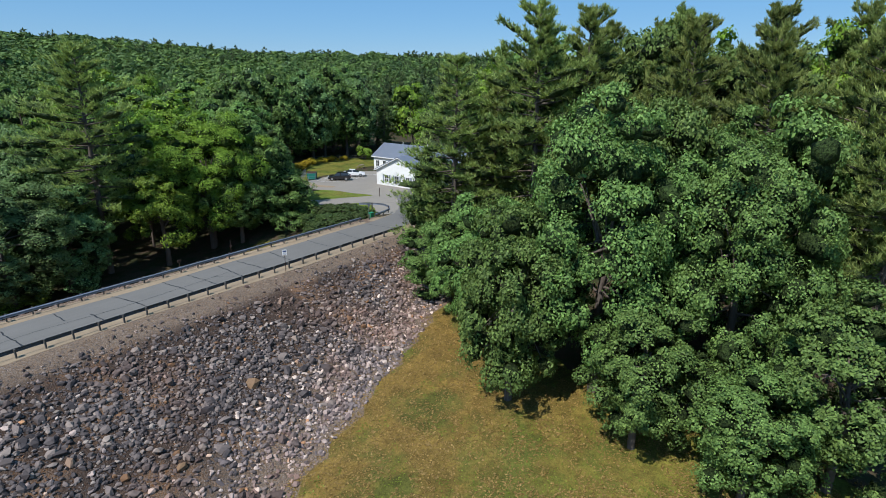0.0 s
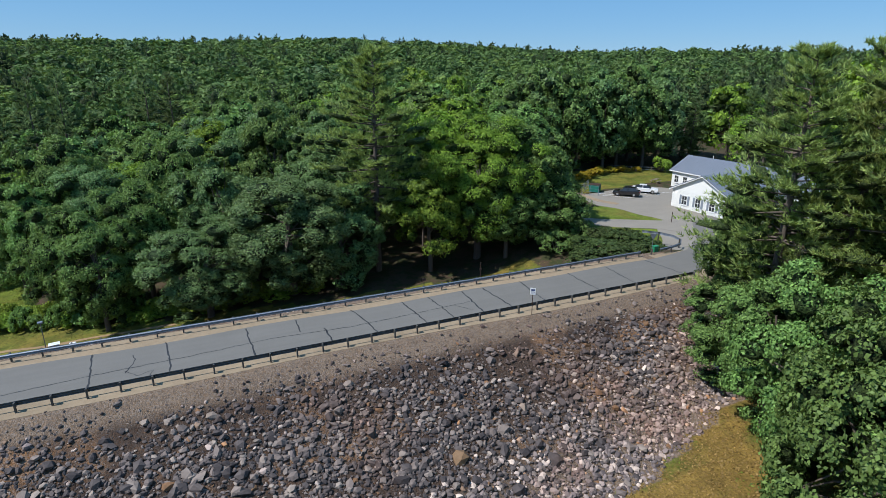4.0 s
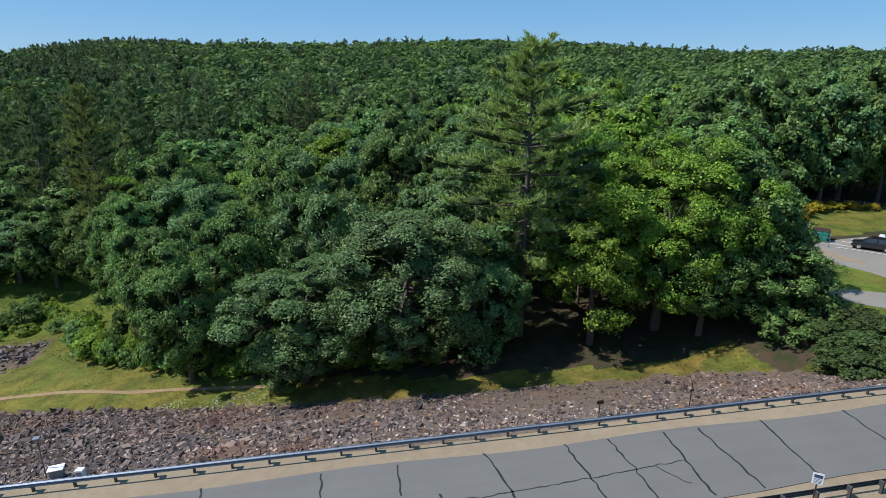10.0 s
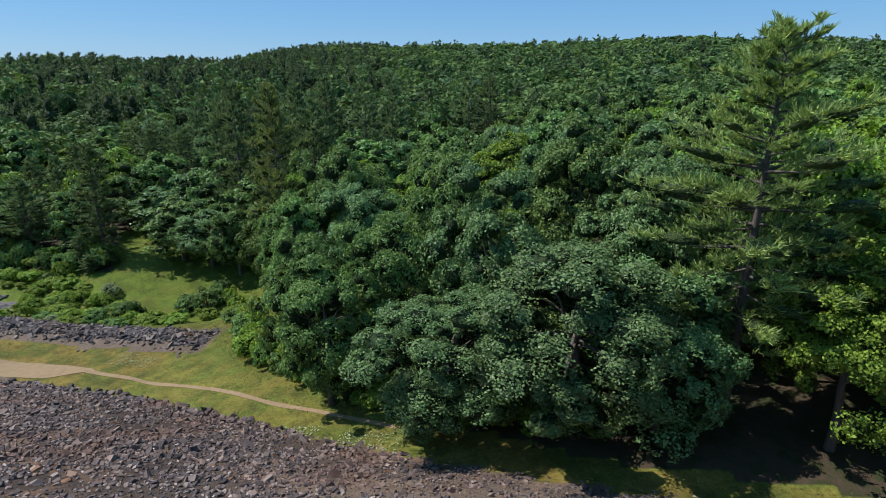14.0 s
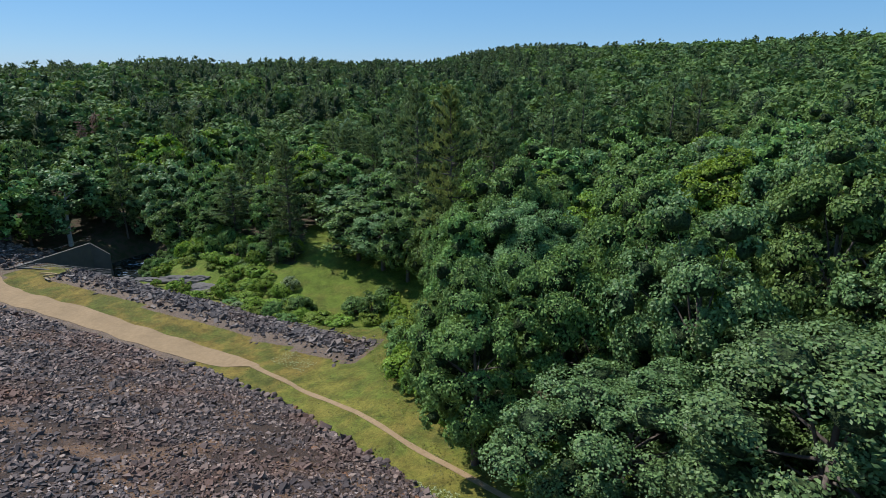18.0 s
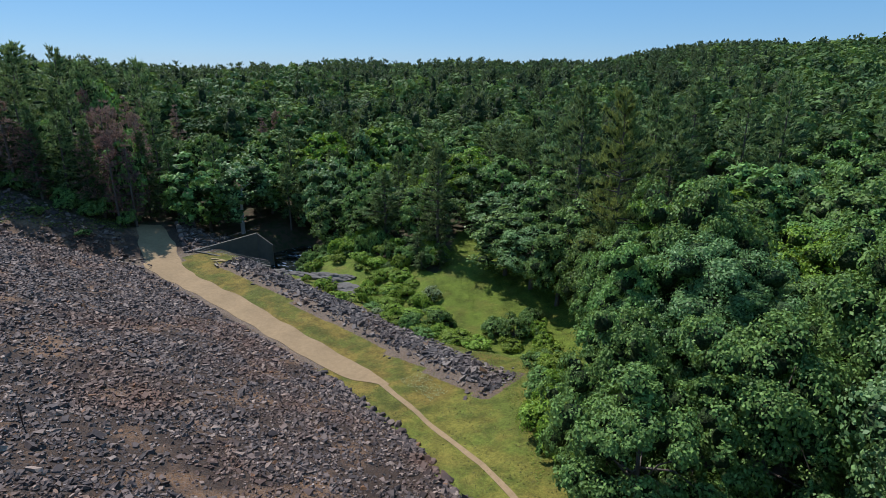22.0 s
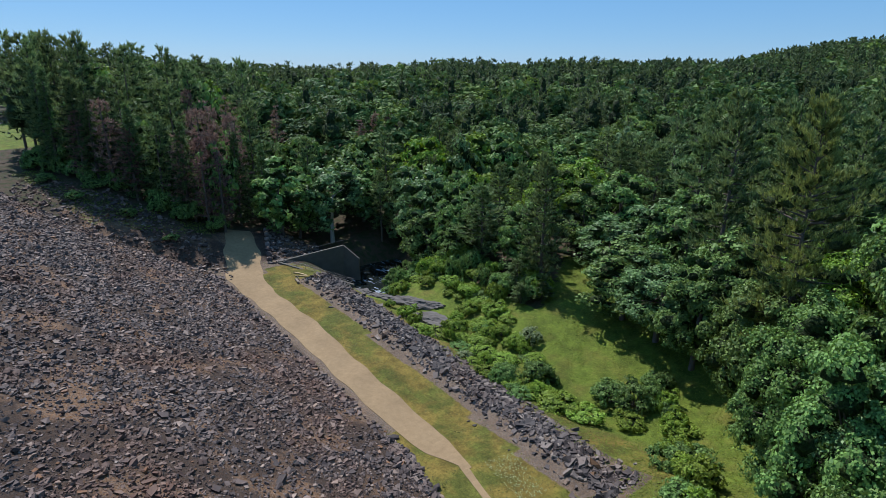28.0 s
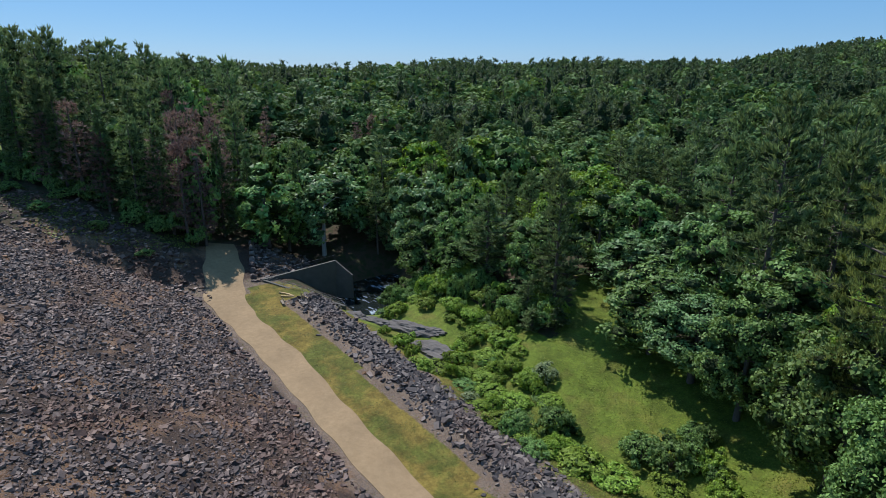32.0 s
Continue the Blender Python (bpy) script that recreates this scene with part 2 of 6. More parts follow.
LEAF = leaf_material("broad_leaves", (0.051, 0.102, 0.030), (0.195, 0.31, 0.082))
LEAF_PALE = leaf_material("pale_broad_leaves", (0.062, 0.116, 0.04), (0.172, 0.272, 0.092), rough=0.5, gain=(0.9, 1.2), spec=0.28)
LEAF_LIME = leaf_material("lime_broad_leaves", (0.07, 0.14, 0.018), (0.235, 0.36, 0.046), gain=(0.85, 1.15))
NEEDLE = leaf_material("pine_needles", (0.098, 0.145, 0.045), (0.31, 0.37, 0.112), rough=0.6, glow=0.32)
# Darker copy of the pine needles, with the woods' shade in its colour.
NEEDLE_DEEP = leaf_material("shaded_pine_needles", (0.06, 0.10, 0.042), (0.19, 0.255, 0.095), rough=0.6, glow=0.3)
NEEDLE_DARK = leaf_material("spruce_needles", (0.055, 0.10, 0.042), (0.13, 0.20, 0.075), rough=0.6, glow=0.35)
NEEDLE_DEAD = leaf_material("dead_needles", (0.15, 0.098, 0.08), (0.30, 0.20, 0.155), rough=0.8, glow=0.22, spec=0.1)
SHRUB = leaf_material("shrub_leaves", (0.10, 0.165, 0.022), (0.25, 0.35, 0.05))
JUNIPER = leaf_material("juniper_needles", (0.03, 0.055, 0.018), (0.075, 0.105, 0.03), hue=0.012)
YELLOW = leaf_material("yellow_shrub_leaves", (0.22, 0.19, 0.02), (0.45, 0.36, 0.03))
BLOSSOM = leaf_material("white_flower_heads", (0.2, 0.26, 0.11), (0.36, 0.40, 0.22), hue=0.0, gain=(0.9, 1.1))
MEADOW_LEAF = leaf_material("meadow_grass_blades", (0.085, 0.125, 0.015), (0.17, 0.20, 0.032), hue=0.012)
DRY_BLADES = leaf_material("dry_grass_blades", (0.16, 0.112, 0.034), (0.31, 0.21, 0.072), hue=0.01)
# Crown insides, coloured far below their leaves to stand in for inner shade.
CLUMP = shaded_clump_material("shaded_broad_leaf_mass", (0.014, 0.028, 0.009), (0.055, 0.09, 0.025))
CLUMP_PALE = shaded_clump_material("shaded_pale_leaf_mass", (0.016, 0.033, 0.012), (0.062, 0.10, 0.034), gain=(0.9, 1.2))
CLUMP_LIME = shaded_clump_material("shaded_lime_leaf_mass", (0.02, 0.042, 0.007), (0.08, 0.125, 0.02), gain=(0.85, 1.15))
CLUMP_PINE = shaded_clump_material("shaded_pine_needle_mass", (0.025, 0.042, 0.015), (0.10, 0.135, 0.042), grain=6.0)
CLUMP_FIR = shaded_clump_material("shaded_spruce_needle_mass", (0.025, 0.052, 0.022), (0.08, 0.125, 0.048), grain=6.0)
CLUMP_DEAD = shaded_clump_material("shaded_dead_needle_mass", (0.08, 0.055, 0.044), (0.19, 0.13, 0.105), grain=6.0)
BARK = bark_material("grey_brown_bark", (0.06, 0.048, 0.04), (0.19, 0.155, 0.13))
BIRCH = bark_material("pale_birch_bark", (0.25, 0.23, 0.21), (0.6, 0.57, 0.53))
STONE = stone_material("grey_riprap_stone", 0.45, 0.92)
STONE_PALE = stone_material("pale_riprap_stone", 0.55, 2.0)
STONE_BROWN = stone_material("brown_grey_riprap_stone", 0.92, 1.0)
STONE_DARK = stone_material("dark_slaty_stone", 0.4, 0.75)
GROUND = ground_material()
ASPHALT = asphalt_material("old_grey_asphalt", (0.150, 0.143, 0.132))
PARKING = asphalt_material("pale_worn_asphalt", (0.235, 0.212, 0.182))
TAR = plain("crack_sealing_tar", (0.022, 0.022, 0.024), 0.6)
SAND = dirt_material("sandy_shoulder_gravel", (0.22, 0.165, 0.11), (0.34, 0.265, 0.18))
DIRT = dirt_material("packed_tan_dirt", (0.205, 0.138, 0.074), (0.35, 0.245, 0.14))
STEEL = plain("galvanised_steel", (0.25, 0.28, 0.33), 0.62, 0.7, 0.2, 2.0)
STEEL_DARK = plain("dark_steel", (0.12, 0.122, 0.128), 0.5, 0.5, 0.25, 2.0)
POST = plain("weathered_steel_post", (0.09, 0.085, 0.08), 0.65, 0.3, 0.3, 2.0)
BROWN = plain("brown_painted_metal", (0.055, 0.03, 0.022), 0.55)
WHITE = plain("white_sign_enamel", (0.78, 0.78, 0.78), 0.4, vary=0.05)
INK = plain("blue_black_print", (0.05, 0.07, 0.16), 0.5)
SIDING = plain("white_clapboard_paint", (0.80, 0.80, 0.78), 0.6, vary=0.05, scale=0.7)
ROOFING = plain("blue_grey_metal_roof", (0.17, 0.19, 0.23), 0.4, 0.1, 0.08, 0.7)
SHUTTER = plain("slate_blue_shutter", (0.22, 0.26, 0.31), 0.6)
GLASS = plain("dark_window_glass", (0.03, 0.035, 0.04), 0.08, spec=0.8, vary=0.05)
CONCRETE = plain("stained_concrete", (0.095, 0.085, 0.072), 0.85, vary=0.4, scale=0.6, bump=0.3)
WOOD = plain("weathered_grey_wood", (0.20, 0.16, 0.12), 0.8, vary=0.25)
WOOD_TAN = plain("fresh_tan_lumber", (0.42, 0.29, 0.14), 0.75, vary=0.2)
CAR_BLACK = plain("black_car_paint", (0.012, 0.012, 0.015), 0.18, 0.0, 0.05, spec=0.8)
CAR_WHITE = plain("white_car_paint", (0.80, 0.80, 0.80), 0.2, 0.0, 0.03, spec=0.7)
RUBBER = plain("tyre_rubber", (0.02, 0.02, 0.02), 0.8)
CHROME = plain("bright_wheel_alloy", (0.6, 0.6, 0.62), 0.25, 0.9, 0.05)
RED_LENS = plain("red_tail_lens", (0.35, 0.01, 0.01), 0.2)
CLEAR_LENS = plain("clear_lamp_lens", (0.75, 0.75, 0.75), 0.1)
GREEN_BIN = plain("green_painted_steel", (0.01, 0.16, 0.12), 0.5)
GREEN_BOX = plain("green_plastic", (0.02, 0.22, 0.10), 0.5)
LEDGE = plain("grey_bedrock", (0.115, 0.10, 0.09), 0.9, vary=0.5, scale=0.5, bump=0.9)

# ---- mesh helpers ----


def mesh_np(name, verts, faces, flat=False):
    """A mesh from arrays: verts (n, 3), faces (m, k)."""
    verts, faces = np.asarray(verts, dtype=np.float32), np.asarray(faces, dtype=np.int32)
    me = bpy.data.meshes.new(name)
    me.vertices.add(len(verts))
    me.vertices.foreach_set("co", verts.ravel())
    m, k = faces.shape
    me.loops.add(m * k)
    me.loops.foreach_set("vertex_index", faces.ravel())
    me.polygons.add(m)
    me.polygons.foreach_set("loop_start", np.arange(0, m * k, k, dtype=np.int32))
    me.update(calc_edges=True)
    if flat:
        me.shade_flat()
    return me


def mesh_mixed(name, groups):
    """A mesh from groups of (verts, faces, material), with faces of any one size in a group."""
    vs, starts, loops, mats, o, at = [], [], [], [], 0, 0
    me = bpy.data.meshes.new(name)
    for i, (v, f, mat) in enumerate(groups):
        v, f = np.asarray(v, dtype=np.float32), np.asarray(f, dtype=np.int32)
        n, k = f.shape
        vs.append(v)
        loops.append((f + o).ravel())
        starts.append(at + np.arange(0, n * k, k, dtype=np.int32))
        mats.append(np.full(n, i, dtype=np.int32))
        o, at = o + len(v), at + n * k
        me.materials.append(mat)
    vs, loops, starts, mats = [np.concatenate(a) for a in (vs, loops, starts, mats)]
    me.vertices.add(len(vs))
    me.vertices.foreach_set("co", vs.ravel())
    me.loops.add(len(loops))
    me.loops.foreach_set("vertex_index", loops)
    me.polygons.add(len(starts))
    me.polygons.foreach_set("loop_start", starts)
    me.polygons.foreach_set("material_index", mats)
    me.update(calc_edges=True)
    return me


def hang(ob, parent):
    ob.parent = parent
    return ob


def thing(name, label, category, m=None, group="", kind=""):
    ob = new(name)
    ob.empty_display_size = 0.3
    if m is not None:
        ob.matrix_basis = m
    return tagged(ob, label, category, group, kind)


def part(name, bm, material, parent, label=""):
    me = bpy.data.meshes.new(name)
    bm.to_mesh(me)
    bm.free()
    me.materials.append(material)
    return tagged(hang(new(name, me), parent), label)


def part_me(name, me, material, parent, label="", kind=""):
    if not me.materials:
        me.materials.append(material)
    return tagged(hang(new(name, me), parent), label, kind=kind)


def box(bm, cx, cy, cz, sx, sy, sz, bevel=0.0, rz=0.0):
    """A box with its centre and full sizes, its edges bevelled."""
    r = bmesh.ops.create_cube(bm, size=1.0, matrix=Matrix.LocRotScale((cx, cy, cz), Euler((0, 0, radians(rz))), (sx, sy, sz)))
    if bevel:
        es = list({e for v in r["verts"] for e in v.link_edges})
        bmesh.ops.bevel(bm, geom=es, offset=bevel, segments=1, affect="EDGES", profile=0.7)
    return bm


def boxed(cx, cy, cz, sx, sy, sz, bevel=0.0, rz=0.0):
    return box(bmesh.new(), cx, cy, cz, sx, sy, sz, bevel, rz)


def rod(bm, a, b, ra, rb=None, seg=8):
    a, b = Vector(a), Vector(b)
    d = b - a
    m = Matrix.Translation((a + b) / 2) @ d.to_track_quat("Z", "Y").to_matrix().to_4x4()
    bmesh.ops.create_cone(bm, cap_ends=True, segments=seg, radius1=ra, radius2=ra if rb is None else rb, depth=d.length, matrix=m)
    return bm


def prism(bm, outline, axis, a, b):
    """A polygon of (u, v) drawn out along an axis from a to b."""
    def at(u, v, w):
        return {"x": (w, u, v), "y": (u, w, v), "z": (u, v, w)}[axis]
    lo = [bm.verts.new(at(u, v, a)) for u, v in outline]
    hi = [bm.verts.new(at(u, v, b)) for u, v in outline]
    bm.faces.new(lo)
    bm.faces.new(hi[::-1])
    for i in range(len(lo)):
        j = (i + 1) % len(lo)
        bm.faces.new((lo[i], hi[i], hi[j], lo[j]))
    bmesh.ops.recalc_face_normals(bm, faces=bm.faces)
    return bm


# ---- the lie of the land ----
def smooth(t):
    t = np.clip(t, 0, 1)
    return t * t * (3 - 2 * t)


def wave(x, y):
    """Soft unevenness, a few decimetres."""
    return 0.5 * np.sin(x * 0.21 + 1.3 * np.sin(y * 0.13)) * np.sin(y * 0.17 + 0.9) + 0.25 * np.sin(x * 0.53 + y * 0.31)


AZ = [-60, 0, 20, 45, 75, 90, 107, 120, 140, 155, 172, 195, 300]
RAD = [110, 200, 320, 500, 800, 1300, 4500]
HILL = [
    [-3, 0, 4, 10, 20, 20, 10],
    [-1, 0, 4, 12, 24, 24, 10],
    [-1, 0, 4, 12, 26, 26, 10],
    [-2, 0, 5, 14, 32, 30, 10],
    [-6, -2, 8, 22, 50, 46, 10],
    [-8, -4, 6, 20, 44, 40, 10],
    [-12, -8, 3, 18, 42, 40, 10],
    [-14, -8, 4, 12, 16, 15, 10],
    [-15, -8, 6, 12, 12, 10, 5],
    [-14, -6, 3, 6, 6, 5, 5],
    [-6, 5, 8, 9, 9, 8, 5],
    [-3, 0, 4, 6, 6, 6, 5],
    [-8, -9, -9, -6, 0, 0, 5],
]


def far_height(x, y):
    az = np.degrees(np.arctan2(y - 60, x))
    az = np.where(az < -60, az + 360, az)
    r = np.hypot(x, y - 60)
    cols = np.stack([np.interp(r, RAD, row) for row in HILL])
    k = np.clip(np.searchsorted(AZ, az) - 1, 0, len(AZ) - 2)
    a0, a1 = np.asarray(AZ)[k], np.asarray(AZ)[k + 1]
    f = smooth((az - a0) / (a1 - a0))
    i = np.arange(az.size).reshape(az.shape)
    flat = cols.reshape(len(AZ), -1)
    lo, hi = flat[k.ravel(), i.ravel()], flat[k.ravel() + 1, i.ravel()]
    return (lo * (1 - f.ravel()) + hi * f.ravel()).reshape(az.shape) + np.clip((r - 150) / 300, 0, 1) * 2.5 * wave(x * 0.12, y * 0.12)


def dam_height(x, y):
    crest = np.interp(x, [56, 76], [0, -0.6])
    return np.minimum(crest, np.minimum(-0.465 * (y - 54.6), -0.47 * (45.2 - y)))


def toe_line(x):
    """y of the downstream toe."""
    return np.interp(x, [-112, -99, -47, -40, -29, -14, 5, 14, 30, 50, 60], [90, 92.4, 92, 90.5, 88.7, 82.5, 75, 71.6, 68.3, 66.5, 56])


def berm_line(x):
    """y of the low stone bank beside the track."""
    return np.interp(x, [-98, -80, -60, -45, -27], [106.3, 105.9, 105.3, 104.6, 102.4])


def natural_height(x, y):
    down = np.interp(x, [-140, -100, -45, -29, -14, 5, 14, 30, 46, 60, 80], [-15, -17, -17, -15.7, -12.8, -9.2, -7.8, -6.7, -6.0, -1.2, -0.7])
    west = smooth((-5 - x) / 30)
    down = down - 2.0 * west * smooth((y - 107) / 8) + 5.0 * west * smooth((y - 112) / 28)
    gorge = smooth((-84 - x) / 16) * smooth((y - 108) / 14) * (1 - smooth((y - 150) / 25))
    down = down - 6.0 * gorge
    channel = np.abs((x + 104) * 0.84 + (y - 118) * 0.54)
    down = down - 5.0 * np.exp(-(channel / 5.5) ** 2) * smooth((y - 116) / 4) * (1 - smooth((y - 140) / 12)) * smooth((-98 - x) / 6)
    down = down + 0.03 * np.clip(y - 80, 0, 60) * smooth((x + 5) / 20)
    d = np.clip(-112 - x, 0, None)
    down = down + 16.5 * (1 - np.exp(-d / 24)) * (1 - 0.82 * smooth((y - 75) / 30))
    down = down + 0.8 * np.exp(-((y - berm_line(x)) / 2.6) ** 2) * smooth((x + 102) / 6) * smooth((-28 - x) / 4)
    up = np.clip(-5.2 + (x - 45) * 0.115, -16, -0.8) - 0.02 * np.clip(30 - y, 0, 60)
    near = np.where(y > 50, down, up)
    flat = smooth((x - 56) / 8) * smooth((y - 40) / 10)
    near = near + 0.22 * wave(x * 1.7, y * 1.7) * (1 - flat)
    w = smooth((np.hypot(x, y - 60) - 115) / 110)
    return near * (1 - w) + far_height(x, y) * w


def height(x, y):
    x, y = np.asarray(x, float), np.asarray(y, float)
    return np.maximum(dam_height(x, y), natural_height(x, y))


def z_at(x, y):
    return float(height(np.array([x]), np.array([y]))[0])


def inside(x, y, poly):
    """Whether points lie in a polygon."""
    res = np.zeros(np.shape(x), bool)
    for (x0, y0), (x1, y1) in zip(poly, poly[1:] + poly[:1]):
        c = ((y0 > y) != (y1 > y)) & (x < (x1 - x0) * (y - y0) / (y1 - y0 + 1e-9) + x0)
        res ^= c
    return res


MEADOW = [(-29, 105), (-12, 88), (-14, 94), (-14, 108), (-20, 121), (-25, 126), (-36, 133), (-50, 138), (-64, 151), (-73, 148), (-64, 135), (-60, 126), (-58, 118), (-60, 112), (-64, 107)]
LAWN = [(70, 88), (78, 88), (92, 90), (104, 88), (106, 98), (97, 103), (88, 104.5), (80, 104), (75, 99)]
STRIP = [(-114, 80), (60, 56), (62, 70), (40, 70.5), (20, 73.5), (4, 80), (-10, 92), (-28, 112), (-98, 110), (-112, 104)]
NEAR_GRASS = [(60, 44), (-60, 44), (-60, -20), (40, -20), (42, 5), (43, 14), (45, 22), (49, 30), (56, 35)]


def axis(*pieces):
    return np.concatenate([np.arange(a, b, s) for a, b, s in pieces])


def build_ground():
    xs = axis((-4500, -1200, 300), (-1200, -400, 50), (-400, -200, 12), (-200, 112, 1.25), (112, 260, 8), (260, 1200, 40), (1200, 4501, 300))
    ys = axis((-4500, -1000, 500), (-1000, -200, 80), (-200, -30, 10), (-30, 24, 2), (24, 44, 1.0), (44, 47, 0.4), (47, 53, 1.0), (53, 56, 0.4), (56, 112, 1.0), (112, 160, 1.5), (160, 300, 7), (300, 1300, 30), (1300, 4501, 320))
    gx, gy = np.meshgrid(xs, ys)
    gz = height(gx, gy)
    nx, ny = len(xs), len(ys)
    i = np.arange(nx * ny).reshape(ny, nx)
    faces = np.stack([i[:-1, :-1], i[:-1, 1:], i[1:, 1:], i[1:, :-1]], -1).reshape(-1, 4)
    me = mesh_np("ground", np.stack([gx, gy, gz], -1).reshape(-1, 3), faces)
    onto_dam = (dam_height(gx, gy) > natural_height(gx, gy) - 0.05) & (gx < 60)
    onto_dam |= (dam_height(gx, gy) > natural_height(gx, gy) - 0.5) & (gx < 60) & (gy < 43)
    berm = (np.abs(gy - berm_line(gx)) < 3.6) & (gx > -99) & (gx < -26)
    berm |= (gx < -48) & (gx > -112) & (gy > 88) & (gy < 94.5)
    bank = ((gx < -108) & (gx > -127) & (gy > 94) & (gy < 120)) | ((gx < -106) & (gx > -134) & (gy > 68) & (gy < 100) & (gy < 100 + (gx + 118) * 1.1))
    gravel = onto_dam | berm | bank
    grass = inside(gx, gy, MEADOW) | inside(gx, gy, LAWN) | inside(gx, gy, STRIP) | inside(gx, gy, NEAR_GRASS)
    grass |= (gx > 62) & (gx < 76) & (gy > 54) & (gy < 80)
    # Grass left out here: the darker litter stands in for tree shade.
    grass &= ~((gx > 50) & (gx < 62) & (gy > 63))
    grass |= (gx < -186) & (gy > 40) & (gy < 80) & (gx > -240)
    grass |= (gx > -100) & (gx < -58) & (gy > 103) & (gy < 128)
    dry = (inside(gx, gy, STRIP) & (gx < -30) & ~onto_dam) * 0.8 + (inside(gx, gy, STRIP) & (gx >= -30) & (gx <= 8) & ~onto_dam) * 0.5 + (inside(gx, gy, NEAR_GRASS) & ~onto_dam) * np.clip(0.62 + (gy - 10) * 0.03, 0.4, 1.0) + inside(gx, gy, LAWN) * 0.45 + (inside(gx, gy, STRIP) & (gx > 8) & ~onto_dam) * 0.75 + (onto_dam & (gy > 43.0) & (gy < 56.2)) * 1.0 + (onto_dam & (gy < 43)) * 0.95 * np.clip(1.3 - (dam_height(gx, gy) - natural_height(gx, gy)) / 2.2, 0, 1)
    dry = dry + (onto_dam & (gy > 56)) * 0.9 * smooth((gx + 12) / 26) * np.interp(gy, [56, 62, 74], [1.0, 0.9, 0.5])
    zone = np.stack([grass * 1.0, gravel * 1.0, np.clip(dry, 0, 1), np.ones_like(gx)], -1).astype(np.float32)
    at = me.color_attributes.new("zone", "FLOAT_COLOR", "POINT")
    at.data.foreach_set("color", zone.ravel())
    me.materials.append(GROUND)
    return tagged(new("ground", me), "valley ground with grass, gravel slopes and forest litter", "ground", kind="structure")


build_ground()


def ribbon(name, line, widths, lift, material, label, category, step=1.0, thick=0.12, over=None):
    """A strip of paving draped over the ground along a polyline, with sides."""
    pts = [Vector(p) for p in line]
    run, path, wid = 0.0, [], []
    for i in range(len(pts) - 1):
        n = max(1, int((pts[i + 1] - pts[i]).length / step))
        for j in range(n + (i == len(pts) - 2)):
            f = j / n
            path.append(pts[i].lerp(pts[i + 1], f))
            wid.append(widths[i] * (1 - f) + widths[i + 1] * f)
    rows = []
    cross = 6
    for i, p in enumerate(path):
        t = (path[min(i + 1, len(path) - 1)] - path[max(i - 1, 0)]).normalized()
        side = Vector((-t.y, t.x))
        for j in range(cross + 1):
            f = j / cross - 0.5
            wob = 1 + 0.06 * math.sin(i * 0.7 + j) * (over is None)
            rows.append(p + side * wid[i] * f * wob)
    a = np.array([(q.x, q.y) for q in rows])
    z = (height(a[:, 0], a[:, 1]) if over is None else np.full(len(a), over)) + lift
    n, c = len(path), cross + 1
    i = np.arange(n * c).reshape(n, c)
    top = np.stack([i[:-1, :-1], i[1:, :-1], i[1:, 1:], i[:-1, 1:]], -1).reshape(-1, 4)
    rim = np.concatenate([i[:, 0], i[-1, 1:], i[::-1, -1][1:], i[0, ::-1][1:-1]])
    low = np.arange(len(rim)) + n * c
    v = np.concatenate([np.column_stack([a, z]), np.column_stack([a[rim], z[rim] - thick])])
    nxt = np.roll(np.arange(len(rim)), -1)
    sides = np.stack([rim, rim[nxt], low[nxt], low], -1)
    f = np.concatenate([top[:, ::-1], sides])
    me = mesh_np(name, v, f, True)
    me.materials.append(material)
    return tagged(new(name, me), label, category, kind="structure")


shoulder = ribbon("road_shoulder", [(-260, 49.9), (62, 49.9)], [8.6, 8.6], 0.02, SAND, "sandy gravel shoulder beside the dam road", "shoulder", 4)
road = ribbon("road", [(-260, 50.0), (56, 50.0), (64, 51.6), (72, 56.5), (77, 62), (86, 64)], [5.3, 5.3, 5.3, 6.0, 6.5, 7], 0.06, ASPHALT, "grey asphalt road with sealed cracks along the dam crest", "road", 2)
junction = ribbon("road_junction", [(63.5, 52.5), (70, 58.5), (76, 65)], [7, 10, 9], 0.03, PARKING, "worn asphalt where road and driveway meet", "road")
drive = ribbon("driveway", [(75, 61), (71, 66), (65, 70.5), (61.5, 74.5)], [6, 5, 4, 3.4], 0.05, PARKING, "pale worn asphalt driveway", "driveway")
lot = ribbon("parking_lot", [(77, 60), (77.5, 70), (77.5, 80), (77, 87)], [9, 9, 13, 13], 0.035, PARKING, "pale asphalt parking lot beside the white house", "parking lot")
lot_wide = ribbon("parking_lot", [(84, 75.5), (92, 84)], [9, 9], 0.03, PARKING, "pale asphalt parking lot beside the white house", "parking lot")
walk_way = ribbon("gravel_path", [(74.2, 79), (72.9, 82), (72.7, 87), (72.6, 93), (74, 103)], [1.3, 1.3, 1.2, 1.2, 1.1], 0.05, SAND, "narrow pale gravel path", "path")
track = ribbon("dirt_track", [(-128, 101), (-118, 98.5), (-106, 95), (-96, 94.7), (-80, 95.2), (-61, 94.6), (-50, 94.4), (-43, 94.5), (-38, 94.7)], [5, 7, 6.5, 4.6, 4.8, 4.0, 4.0, 3.0, 0.6], 0.05, DIRT, "packed tan dirt track along the foot of the dam", "dirt track")
rut = ribbon("dirt_path", [(-40, 94.8), (-30, 92.2), (-18, 88.2), (-6, 82.6), (6, 77.6)], [0.8, 0.6, 0.55, 0.55, 0.45], 0.04, DIRT, "narrow worn dirt path through grass", "path", 0.7)

# ---- foliage ----
def unit(n, r):
    v = r.normal(size=(n, 3))
    return v / np.linalg.norm(v, axis=1, keepdims=True)


